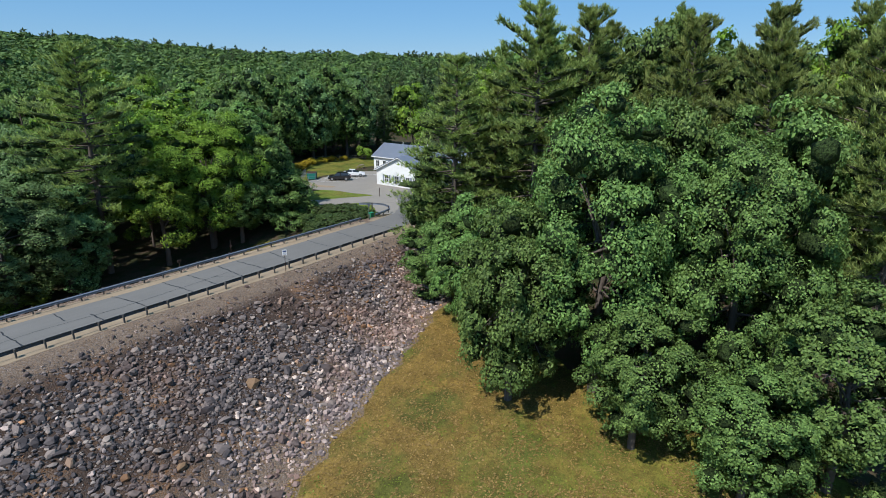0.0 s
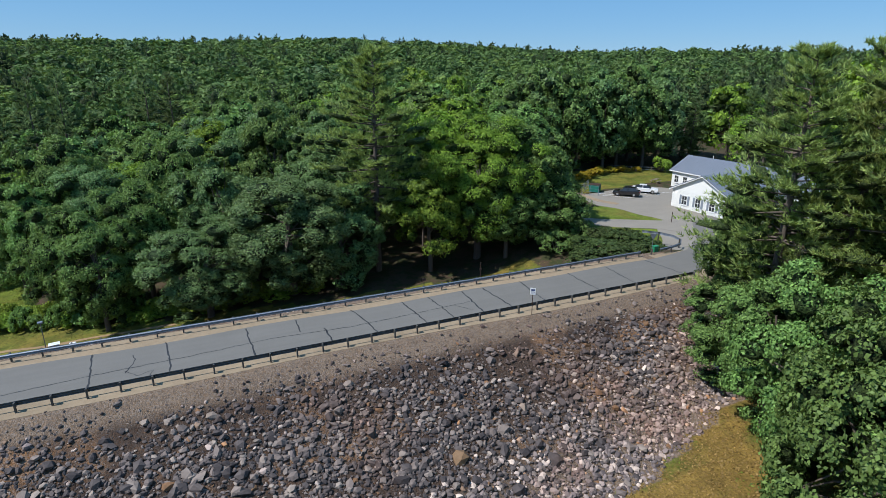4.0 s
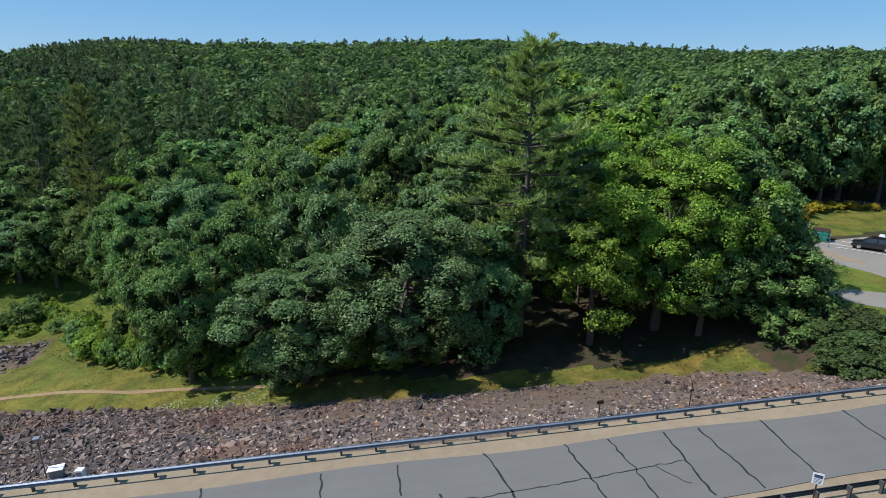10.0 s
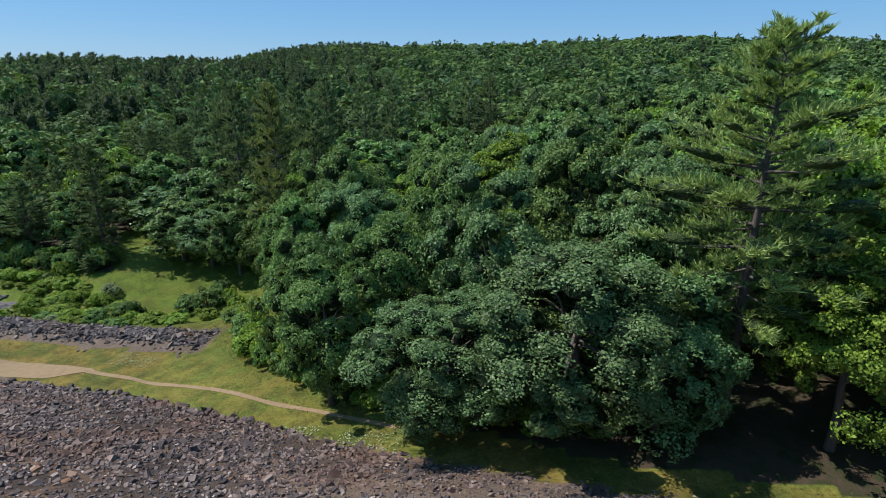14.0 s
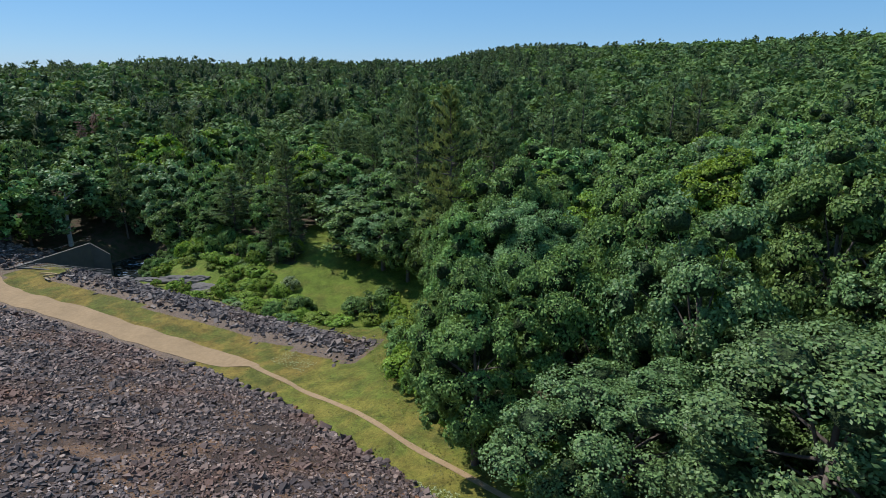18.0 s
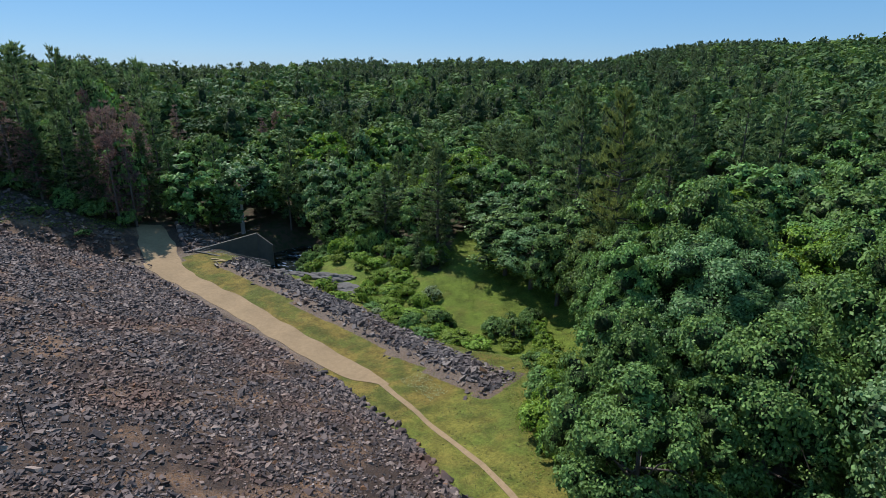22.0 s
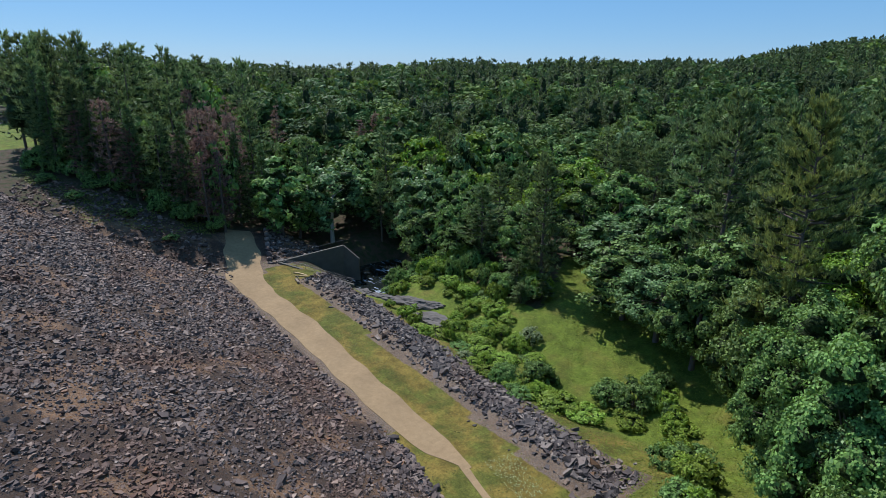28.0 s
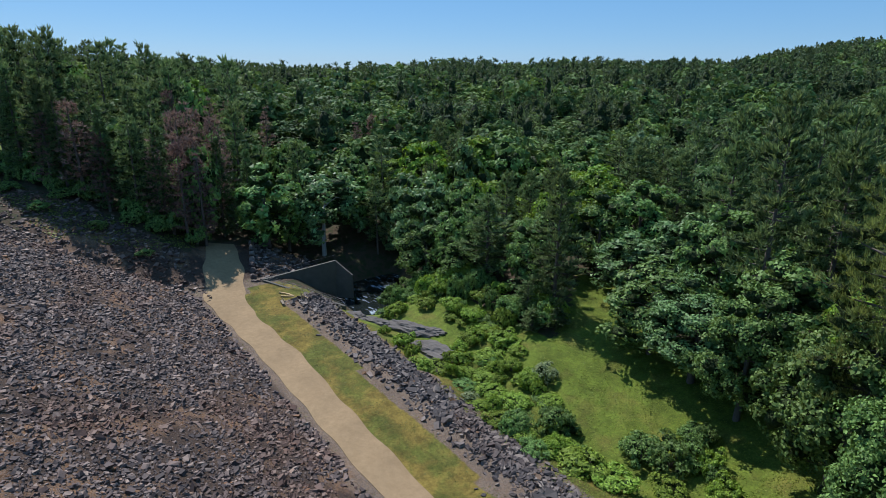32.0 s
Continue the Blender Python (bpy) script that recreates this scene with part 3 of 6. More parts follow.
def leaf_quads(c, nrm, size, r, aspect=1.5, droop=0.25):
    """Folded four-cornered leaves at the points c, facing nrm."""
    n = len(c)
    t = np.cross(nrm, unit(n, r))
    t /= np.linalg.norm(t, axis=1, keepdims=True) + 1e-9
    b = np.cross(nrm, t)
    s = size * r.uniform(0.7, 1.35, (n, 1))
    tip = c + t * s * aspect / 2 - nrm * s * droop
    tail = c - t * s * aspect / 2 - nrm * s * droop * 0.3
    v = np.stack([tail, c + b * s / 2, tip, c - b * s / 2], 1).reshape(-1, 3)
    return v, np.arange(4 * n).reshape(n, 4)


PHI = (1 + 5 ** 0.5) / 2
ICO_V = np.array([(-1, PHI, 0), (1, PHI, 0), (-1, -PHI, 0), (1, -PHI, 0), (0, -1, PHI), (0, 1, PHI), (0, -1, -PHI), (0, 1, -PHI), (PHI, 0, -1), (PHI, 0, 1), (-PHI, 0, -1), (-PHI, 0, 1)]) / (1 + PHI ** 2) ** 0.5
ICO_F = np.array([(0, 11, 5), (0, 5, 1), (0, 1, 7), (0, 7, 10), (0, 10, 11), (1, 5, 9), (5, 11, 4), (11, 10, 2), (10, 7, 6), (7, 1, 8), (3, 9, 4), (3, 4, 2), (3, 2, 6), (3, 6, 8), (3, 8, 9), (4, 9, 5), (2, 4, 11), (6, 2, 10), (8, 6, 7), (9, 8, 1)])


def masses(cen, rad, scale3, r, uneven=0.2):
    """Uneven leafy lumps at the points cen."""
    n = len(cen)
    v = ICO_V[None] * (1 + r.uniform(-uneven, uneven, (n, 12, 1))) * rad[:, None, None] * scale3[:, None, :]
    v = v + cen[:, None, :]
    return v.reshape(-1, 3), (ICO_F[None] + 12 * np.arange(n)[:, None, None]).reshape(-1, 3)


def sprays_on(cen, nrm, wide, per, size, r, flat=0.5, rhomb=False):
    """Domes of leafy sprays: about each centre, pointed sprays over a cap that faces nrm, drooping to its rim."""
    n = len(cen)
    t = np.cross(nrm, unit(n, r))
    t /= np.linalg.norm(t, axis=1, keepdims=True) + 1e-9
    b = np.cross(nrm, t)
    k = np.repeat(np.arange(n), per)
    m = len(k)
    a = np.tile(np.arange(per) * 2.399, n) + r.uniform(0, 6.283, n)[k] + r.normal(size=m) * 0.4
    q = np.sqrt(np.tile((np.arange(per) + 0.5) / per, n)) * r.uniform(0.7, 1.2, m)
    d = np.cos(a)[:, None] * t[k] + np.sin(a)[:, None] * b[k]
    up = np.sqrt(np.clip(1.25 - q ** 2, 0.02, 1))
    c = cen[k] + (d * q[:, None] + nrm[k] * (up * flat)[:, None]) * wide[k][:, None] + r.normal(size=(m, 3)) * (wide[k] * 0.2)[:, None]
    face = nrm[k] * (up + 0.15)[:, None] + d * (q * 0.8)[:, None] + r.normal(size=(m, 3)) * 0.42
    face /= np.linalg.norm(face, axis=1, keepdims=True)
    way = d + r.normal(size=(m, 3)) * 0.7
    way -= face * np.sum(way * face, 1, keepdims=True)
    way /= np.linalg.norm(way, axis=1, keepdims=True) + 1e-9
    side = np.cross(face, way)
    s = size * r.uniform(0.6, 1.4, (m, 1))
    if rhomb:
        v = np.stack([c - way * s * 0.75, c + side * s * 0.5 + face * s * 0.12, c + way * s * 0.75 - face * s * 0.2, c - side * s * 0.5 + face * s * 0.12], 1).reshape(-1, 3)
        return v, np.arange(4 * m).reshape(m, 4)
    v = np.stack([c - way * s * 0.45 + side * s * 0.5, c - way * s * 0.45 - side * s * 0.5, c + way * s * 0.8 - face * s * 0.15], 1).reshape(-1, 3)
    return v, np.arange(3 * m).reshape(m, 3)


def spread(n, r, low=-0.55):
    """Even directions, unevenly nudged, from the zenith down to the height low."""
    k = np.arange(n)
    z = 1 - (1 - low) * (k + 0.5) / n
    a = k * 2.39996 + r.uniform(0, 6.283)
    d = np.stack([np.cos(a) * np.sqrt(1 - z * z), np.sin(a) * np.sqrt(1 - z * z), z], -1) + r.normal(size=(n, 3)) * 0.16
    return d / np.linalg.norm(d, axis=1, keepdims=True)


def crown(seed, rx, rz, lobes, subs, per, size, low=-0.55, flat=0.8, core=0.66, rhomb=False):
    """A broad crown about the origin (its middle): boughs over an uneven dome, each carrying tufts of leafy sprays."""
    r = np.random.default_rng(seed)
    d = spread(lobes, r, low)
    az = np.arctan2(d[:, 1], d[:, 0])
    lob = 1 + 0.13 * np.sin(3 * az + seed) + 0.10 * np.sin(5 * d[:, 2] + seed * 2.1) + 0.07 * np.sin(7 * az + 3 * d[:, 2])
    rad = r.uniform(0.5, 0.92, lobes) * lob
    shape = np.array([rx, rx, rz])
    cen = d * rad[:, None] * shape
    crs = rx * r.uniform(0.20, 0.38, lobes) * (26.0 / max(lobes, 12)) ** 0.3
    k = np.repeat(np.arange(lobes), subs)
    n = len(k)
    e = unit(n, r) + d[k] * 0.75 + np.array([0, 0, 0.4])
    e /= np.linalg.norm(e, axis=1, keepdims=True)
    p = cen[k] + e * (crs[k] * r.uniform(0.75, 1.08, n))[:, None] * np.array([1, 1, flat])
    nrm = e * 0.8 + d[k] * 0.35 + np.array([0, 0, 0.3]) + r.normal(size=(n, 3)) * 0.32
    nrm /= np.linalg.norm(nrm, axis=1, keepdims=True)
    wide = crs[k] * r.uniform(0.26, 0.62, n) * (11.0 / max(4, subs)) ** 0.4
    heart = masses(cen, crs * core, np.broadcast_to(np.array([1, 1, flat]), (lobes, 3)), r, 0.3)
    return sprays_on(p, nrm, wide, per, size, r, rhomb=rhomb), cen, heart


def tube(path, radii, seg=6):
    """A tapered limb along points."""
    path = np.asarray(path, float)
    v, f = [], []
    a = np.linspace(0, 2 * np.pi, seg, endpoint=False)
    for i, p in enumerate(path):
        t = path[min(i + 1, len(path) - 1)] - path[max(i - 1, 0)]
        t = t / (np.linalg.norm(t) + 1e-9)
        u = np.cross(t, [0.31, 0.95, 0.02])
        u /= np.linalg.norm(u) + 1e-9
        w = np.cross(t, u)
        v.append(p + radii[i] * (np.cos(a)[:, None] * u + np.sin(a)[:, None] * w))
    v = np.concatenate(v)
    k = np.arange(seg)
    for i in range(len(path) - 1):
        f.append(np.stack([i * seg + k, i * seg + (k + 1) % seg, (i + 1) * seg + (k + 1) % seg, (i + 1) * seg + k], -1))
    return v, np.concatenate(f)


def join(pieces):
    v, f, o = [], [], 0
    for a, b in pieces:
        v.append(a)
        f.append(b + o)
        o += len(a)
    return np.concatenate(v), np.concatenate(f)


def broad_tree(seed, tall, rx, rz, lobes, subs, per, size, leaf, mass, bark=BARK, limbs=9, low=-0.95, rhomb=False, lean=0.0):
    """Meshes of a broadleaf tree of a given height with its foot at the origin: trunk with limbs, and crown."""
    r = np.random.default_rng(seed + 100)
    mid = tall - rz
    (lv, lf), cen, (cv, cf) = crown(seed, rx, rz, lobes, subs, per, size, low, rhomb=rhomb)
    lv = lv + np.array([lean * mid, 0, mid])
    cv = cv + np.array([lean * mid, 0, mid])
    foot = 0.018 * tall + 0.04
    top = np.array([lean * mid + r.normal() * 0.3, r.normal() * 0.3, mid + rz * 0.3])
    line = np.array([[0, 0, -0.8], [lean * mid * 0.15, 0.05, tall * 0.15], [lean * mid * 0.5 + 0.15, -0.1, tall * 0.35], top])
    pieces = [tube(line, [foot * 1.25, foot, foot * 0.75, foot * 0.25], 8)]
    for i in range(limbs):
        q = cen[r.integers(len(cen))] + np.array([lean * mid, 0, mid])
        s = line[2] + (line[3] - line[2]) * r.uniform(0, 0.7)
        m = (s + q) / 2 + np.array([0, 0, r.uniform(-0.3, 0.8)])
        pieces.append(tube([s, m, q], [foot * 0.3, foot * 0.18, foot * 0.05], 5))
    tv, tf = join(pieces)
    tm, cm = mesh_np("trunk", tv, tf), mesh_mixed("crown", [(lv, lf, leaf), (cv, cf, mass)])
    tm.materials.append(bark)
    return tm, cm


def slips(o, d, length, width, r):
    """Slender three-cornered needle sprays from o along d."""
    n = len(o)
    s = np.cross(d, np.array([0, 0, 1.0]) + r.normal(size=(n, 3)) * 0.55)
    s /= np.linalg.norm(s, axis=1, keepdims=True) + 1e-9
    ln = length * r.uniform(0.6, 1.35, (n, 1))
    v = np.stack([o + s * width * 0.5, o - s * width * 0.5, o + d * ln], 1).reshape(-1, 3)
    return v, np.arange(3 * n).reshape(n, 3)


def pine_shape(seed, tall, reach, bare, whorls, arms, twigs, tufts_per, needles, length, width, shape=0.8, up=0.25, thin=0.0, limb=1.2, core=1.0, full_at=1.9):
    """A conifer: a straight trunk, limbs all round it, twigs fanned along their outer parts with brushes of needles."""
    r = np.random.default_rng(seed + 500)
    foot = 0.013 * tall + 0.03
    wob = r.normal(size=2) * 0.25
    pieces = [tube([[0, 0, -0.8], [wob[0] * 0.4, wob[1] * 0.4, tall * 0.4], [wob[0], wob[1], tall * 0.8], [wob[0], wob[1], tall * 0.97]], [foot, foot * 0.75, foot * 0.3, 0.02], 7)]
    base, tip, lens, lift = [], [], [], []
    step = tall * (1 - bare) / whorls
    for w in range(whorls):
        f = w / whorls
        a0 = r.uniform(0, 6.28)
        fat = r.uniform(0.7, 1.12)
        for k in range(arms):
            if r.uniform() < thin:
                continue
            z = tall * (bare + (1 - bare) * f * 0.985) + r.normal() * 0.3 * step
            z = min(max(z, tall * bare * 0.9), tall * 0.975)
            g = max(0.0, (z / tall - bare) / (1 - bare))
            full = fat * reach * min(1.0, full_at * (1 - g)) ** shape * (0.55 + 0.45 * min(1, g * 3 + 0.2)) + 0.35
            a = a0 + 6.283 * k / arms + r.normal() * 0.35
            ln = full * r.uniform(0.45, 1.15)
            h = np.array([math.cos(a), math.sin(a), 0])
            o = np.array([wob[0] * z / tall, wob[1] * z / tall, z])
            e = o + h * ln + np.array([0, 0, ln * (up * (0.3 + 1.8 * g * g) - 0.08 * (1 - g)) + r.normal() * 0.15])
            if ln > limb:
                pieces.append(tube([o, (o + e) / 2 + np.array([0, 0, -0.05 * ln]), e], [0.05 + 0.012 * ln, 0.035, 0.012], 4))
            base.append(o)
            tip.append(e)
            lens.append(ln)
            lift.append(g)
    base, tip, lens, lift = np.array(base), np.array(tip), np.array(lens), np.array(lift)
    # twigs, more on the longer limbs
    num = np.maximum(2, np.round(twigs * (0.35 + 0.65 * lens / reach)).astype(int))
    i = np.repeat(np.arange(len(base)), num)
    n = len(i)
    s = 1 - 0.86 * r.uniform(size=n) ** 1.15
    run = (tip - base)[i] / lens[i][:, None]
    side = np.cross(run, [0, 0, 1.0]) * np.where(r.uniform(size=n) < 0.5, -1, 1)[:, None]
    way = run * 0.75 + side * r.uniform(0.1, 1.0, (n, 1)) + np.array([0, 0, 0.3]) + r.normal(size=(n, 3)) * 0.3
    way /= np.linalg.norm(way, axis=1, keepdims=True)
    tl = (0.30 + 0.22 * lens[i]) * (1.25 - 0.7 * s) * r.uniform(0.7, 1.3, n)
    root = base[i] + (tip - base)[i] * s[:, None]
    # brushes of needles along each twig
    j = np.repeat(np.arange(n), tufts_per)
    q = np.tile((np.arange(tufts_per) + 0.6) / tufts_per, n)
    c = root[j] + way[j] * (tl[j] * q)[:, None] + r.normal(size=(len(j), 3)) * 0.06 * length / 0.4
    k = np.repeat(np.arange(len(j)), needles)
    m = len(k)
    d = way[j][k] * 0.8 + np.array([0, 0, 0.42]) + r.normal(size=(m, 3)) * np.array([0.5, 0.5, 0.34])
    d /= np.linalg.norm(d, axis=1, keepdims=True)
    v, f = slips(c[k] + r.normal(size=(m, 3)) * length * 0.12, d, length, width, r)
    # the leader's brush
    top = np.array([wob[0], wob[1], tall * 0.955])
    d = np.array([0, 0, 1.0]) + r.normal(size=(needles * 5, 3)) * 0.32
    lead = slips(top + np.abs(r.normal(size=(needles * 5, 1))) * np.array([0, 0, tall * 0.016]), d / np.linalg.norm(d, axis=1, keepdims=True), length * 0.8, width, r)
    v, f = join([(v, f), lead])
    # the dense middle of each plume, drawn out along its limb
    k = len(base)
    run = (tip - base) / lens[:, None]
    side = np.cross(run, [0, 0, 1.0])
    ico = ICO_V[None] * (1 + r.uniform(-0.35, 0.35, (k, 12, 1)))
    mv = (base + (tip - base) * 0.66)[:, None, :] + ico[:, :, :1] * (run * (0.2 * lens)[:, None])[:, None, :] + ico[:, :, 1:2] * (side * (0.09 * lens + 0.06)[:, None])[:, None, :] + ico[:, :, 2:] * np.array([0, 0, 1.0]) * (0.045 * lens + 0.06)[:, None, None] * core
    heart = (mv.reshape(-1, 3), (ICO_F[None] + 12 * np.arange(k)[:, None, None]).reshape(-1, 3))
    return join(pieces), (v, f), heart


def pine_tree(leaf, mass, *sizes, **more):
    (tv, tf), (v, f), heart = pine_shape(*sizes, **more)
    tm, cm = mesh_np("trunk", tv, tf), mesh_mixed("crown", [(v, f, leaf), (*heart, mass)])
    tm.materials.append(BARK)
    return tm, cm


def stand(kind, meshes, x, y, scale, turn, label, category, group="", tall=None):
    """One tree of its own, on the ground."""
    s = scale if isinstance(scale, tuple) else (scale, scale, scale)
    t = thing(kind, label, category, Matrix.LocRotScale((x, y, z_at(x, y) - 0.05), Euler((0, 0, turn)), s), group)
    for name, me in zip(("trunk", "crown"), meshes):
        hang(new(name, me), t)
    return t


def level(grade, i, leaf, mass, **more):
    """One broadleaf tree, 16 high and 5.4 in radius, with leaves as fine as its grade."""
    lobes, subs, per, size, limbs, rhomb = {"wide": (92, 15, 40, 0.108, 16, True), "close": (74, 15, 30, 0.155, 14, True), "near": (62, 10, 22, 0.215, 9, True), "mid": (44, 8, 13, 0.37, 4, False), "deep": (30, 7, 8, 0.62, 1, False)}[grade]
    return broad_tree(i, 16, 5.4, 7.6, lobes, subs, per, size, leaf, mass, limbs=limbs, rhomb=rhomb, **more)


BROAD = {
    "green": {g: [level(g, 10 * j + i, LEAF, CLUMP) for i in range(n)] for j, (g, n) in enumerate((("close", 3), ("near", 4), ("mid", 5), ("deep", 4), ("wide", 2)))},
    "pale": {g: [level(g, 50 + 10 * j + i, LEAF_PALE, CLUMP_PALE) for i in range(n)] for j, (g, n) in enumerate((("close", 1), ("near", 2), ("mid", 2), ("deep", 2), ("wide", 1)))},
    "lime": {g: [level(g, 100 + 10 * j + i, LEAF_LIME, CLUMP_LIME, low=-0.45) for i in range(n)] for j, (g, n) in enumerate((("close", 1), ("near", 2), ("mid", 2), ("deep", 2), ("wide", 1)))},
    "birch": {g: [level("mid", 65, LEAF_PALE, CLUMP_PALE, bark=BIRCH, low=-0.5)] for g in ("mid", "deep")},
}
PINE = {
    "near": [pine_tree(NEEDLE, CLUMP_PINE, i, 26, 6.2, 0.28, 20, 6, 21, 3, 7, 0.42, 0.095, up=0.36) for i in range(2)],
    "low": [pine_tree(NEEDLE, CLUMP_PINE, 5, 26, 6.2, 0.04, 26, 6, 20, 3, 7, 0.42, 0.09, up=0.3)],
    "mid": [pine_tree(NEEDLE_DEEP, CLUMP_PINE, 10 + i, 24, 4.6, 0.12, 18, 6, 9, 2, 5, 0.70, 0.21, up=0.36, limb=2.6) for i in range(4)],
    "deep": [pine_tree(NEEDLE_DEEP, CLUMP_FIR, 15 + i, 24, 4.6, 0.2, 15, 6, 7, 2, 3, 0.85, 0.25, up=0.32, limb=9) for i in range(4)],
    "fir": [pine_tree(NEEDLE_DARK, CLUMP_FIR, 20 + i, 20, 3.6, 0.04, 24, 6, 7, 2, 4, 0.55, 0.20, shape=0.95, up=0.02, limb=2.6, full_at=1.05) for i in range(2)],
    "dead": [pine_tree(NEEDLE_DEAD, CLUMP_DEAD, 30 + i, 16, 2.6, 0.15, 19, 5, 6, 2, 3, 0.5, 0.14, shape=0.8, up=0.05, thin=0.25, core=0.6, full_at=1.2) for i in range(2)],
}
LABELS = {
    "green": {"close": "broadleaf tree with a dense many-lobed green crown beside the grass", "near": "broadleaf tree with a dense dark green crown", "mid": "broadleaf tree with a rounded green crown in the woods", "deep": "broadleaf tree with a rounded green crown deep in the woods"},
    "pale": {"close": "broadleaf tree with pale silvery green leaves", "near": "broadleaf tree with pale silvery green leaves", "mid": "broadleaf tree with a pale green crown in the woods", "deep": "broadleaf tree with a pale green crown deep in the woods"},
    "lime": {"close": "broadleaf tree with bright lime green leaves", "near": "broadleaf tree with bright lime green leaves", "mid": "broadleaf tree with a yellow-green crown in the woods", "deep": "broadleaf tree with a yellow-green crown deep in the woods"},
    "birch": {"mid": "birch tree with pale trunks and silvery leaves by the outlet", "deep": "birch tree with pale trunks and silvery leaves by the outlet"},
}
PINE_LABELS = {"near": "tall white pine with plumed yellow-green branches", "low": "tall white pine branched almost to the ground", "deep": "white pine with a pointed crown deep in the woods", "mid": "white pine with layered branches in the woods", "fir": "dark green spruce with drooping branches", "dead": "dying fir with brown needles"}
taken = []


def nearness(x, y):
    """How far a place lies from the open ground round the dam's middle, where the eye is."""
    return min(math.hypot(x - a, y - b) for a, b in ((0, 0), (8, 6), (13, 20), (14, 36), (9, 53), (-10, 70)))


def broad(kind, x, y, top, rx, turn=0.0):
    """A broadleaf tree at (x, y) whose crown ends at the height top and is rx wide at half."""
    d = nearness(x, y)
    grade = "close" if d < 45 else "near" if d < 70 else "mid" if d < 122 else "deep"
    if kind == "birch":
        grade = "mid"
    elif d < 50 and rx > 6.4:
        grade = "wide"
    ms = BROAD[kind][grade]
    tall = top - z_at(x, y)
    taken.append((x, y, rx))
    n = len(taken)
    return stand("broadleaf_tree", ms[n % len(ms)], x, y, (rx / 5.4, rx / 5.4, tall / 16), turn or n * 1.7, LABELS[kind]["close" if grade == "wide" else grade], "tree", "woodland broadleaf trees")


def pine(kind, x, y, top, rx=None, turn=0.0):
    if kind in ("near", "mid", "deep"):
        d = nearness(x, y)
        kind = "near" if d < 72 else "mid" if d < 125 else "deep"
    ms = PINE[kind]
    tall = top - z_at(x, y)
    base_h = {"near": 26, "low": 26, "deep": 24, "mid": 24, "fir": 20, "dead": 16}[kind]
    base_r = {"near": 6.2, "low": 6.2, "deep": 4.6, "mid": 4.6, "fir": 3.6, "dead": 2.6}[kind]
    s = tall / base_h
    sx = (4.6 / base_r * tall / 24 if kind == "near" else s) if rx is None else rx / base_r
    taken.append((x, y, (rx or base_r * s) * 0.8))
    n = len(taken)
    return stand({"fir": "spruce_tree", "dead": "dead_fir"}.get(kind, "white_pine"), ms[n % len(ms)], x, y, (sx, sx, s), turn or n * 2.3, PINE_LABELS[kind], "tree", {"fir": "spruces", "dead": "dying firs"}.get(kind, "white pines"))


# by the camera's start, upstream of the dam
broad("green", 42, 14, 18.5, 7.0)
broad("green", 37, 19.5, 11.5, 5.0)
broad("green", 46, 5, 17.0, 6.5)
broad("green", 37, 9, 5.5, 4.2)
broad("green", 36, 1.5, 3.5, 3.8)
broad("green", 40, -3, 8.0, 5.0)
broad("green", 42.5, 25, 10.0, 4.6)
broad("green", 46, 30.5, 8.5, 4.2)
broad("green", 49.0, 36.0, 4.0, 4.2)
broad("green", 54, 40.2, 10.5, 3.3)
broad("green", 53, 13, 19.5, 6.0)
broad("green", 55, 2, 19.0, 6.0)
pine("near", 57, 28, 27.5, 7.5)
pine("low", 53.3, 36.7, 22.4, 6.8)
pine("mid", 57, 33.5, 19.0, 5.0)
pine("mid", 64, 37, 23.5, 5.5)
broad("green", 56.5, 41.0, 11.0, 3.6)
pine("near", 63, 25, 27.5, 6.5)
pine("mid", 66, 33, 23.0, 6.0)
pine("near", 50, -4, 22.5, 5.5)
pine("near", 60, 6, 24.5, 5.5)
pine("mid", 68, 16, 26.5, 6.0)
pine("mid", 57, -1, 24.0, 6.0)
for x, y, top, w in ((72, 26, 26.5, 6.0), (70, 8, 27.0, 5.5), (64, 14, 26.0, 5.5), (76, 18, 28.0, 6.0), (66, -2, 26.0, 5.5), (74, 0, 27.5, 6.0), (62, -8, 25.0, 5.5), (70, -12, 26.5, 5.5), (56, -12, 23.5, 5.5), (80, 9, 28.0, 6.0), (78, 30, 25.0, 6.0), (82, 22, 27.0, 6.0), (84, -3, 28.0, 6.0)):
    pine("mid", x, y, top, w)
for az, far in ((-4, 72), (1, 78), (6, 70), (11, 77), (16, 72), (21, 79), (26, 72), (29, 80), (-2, 88), (4, 92), (9, 86), (14, 92), (19, 88), (24, 94)):
    broad(("green", "lime", "green", "green")[az % 4], far * math.cos(radians(az)), far * math.sin(radians(az)), 24.2 + 1.4 * math.sin(az * 1.7), 6.8)
# beyond the road
pine("near", 32.1, 79.1, 23.6, 7.8)
pine("mid", 41.3, 85, 8.0, 3.6)
broad("pale", 20, 77.2, 9.4, 8.4)
broad("pale", 9.8, 77.2, 4.6, 6.8)
broad("green", -34.5, 128, 0.0, 5.2)
broad("green", -11.5, 108.5, 4.5, 5.4)
broad("pale", 13, 88, 11.5, 5.8)
broad("pale", 26, 88, 12.5, 5.6)
broad("green", 3, 89, 8.0, 5.0)
broad("green", -2.0, 82.6, 4.8, 4.8)
broad("green", -6.5, 89, 5.2, 4.4)
broad("green", 8, 97, 13.0, 6.0)
broad("green", 22, 97, 16.0, 6.4)
broad("pale", 26.5, 77.0, 6.5, 5.8)
broad("lime", 38.5, 75.6, 8.5, 5.4)
broad("lime", 46.5, 76.8, 15.0, 8.0)
broad("green", 54, 75.8, 13.5, 6.4)
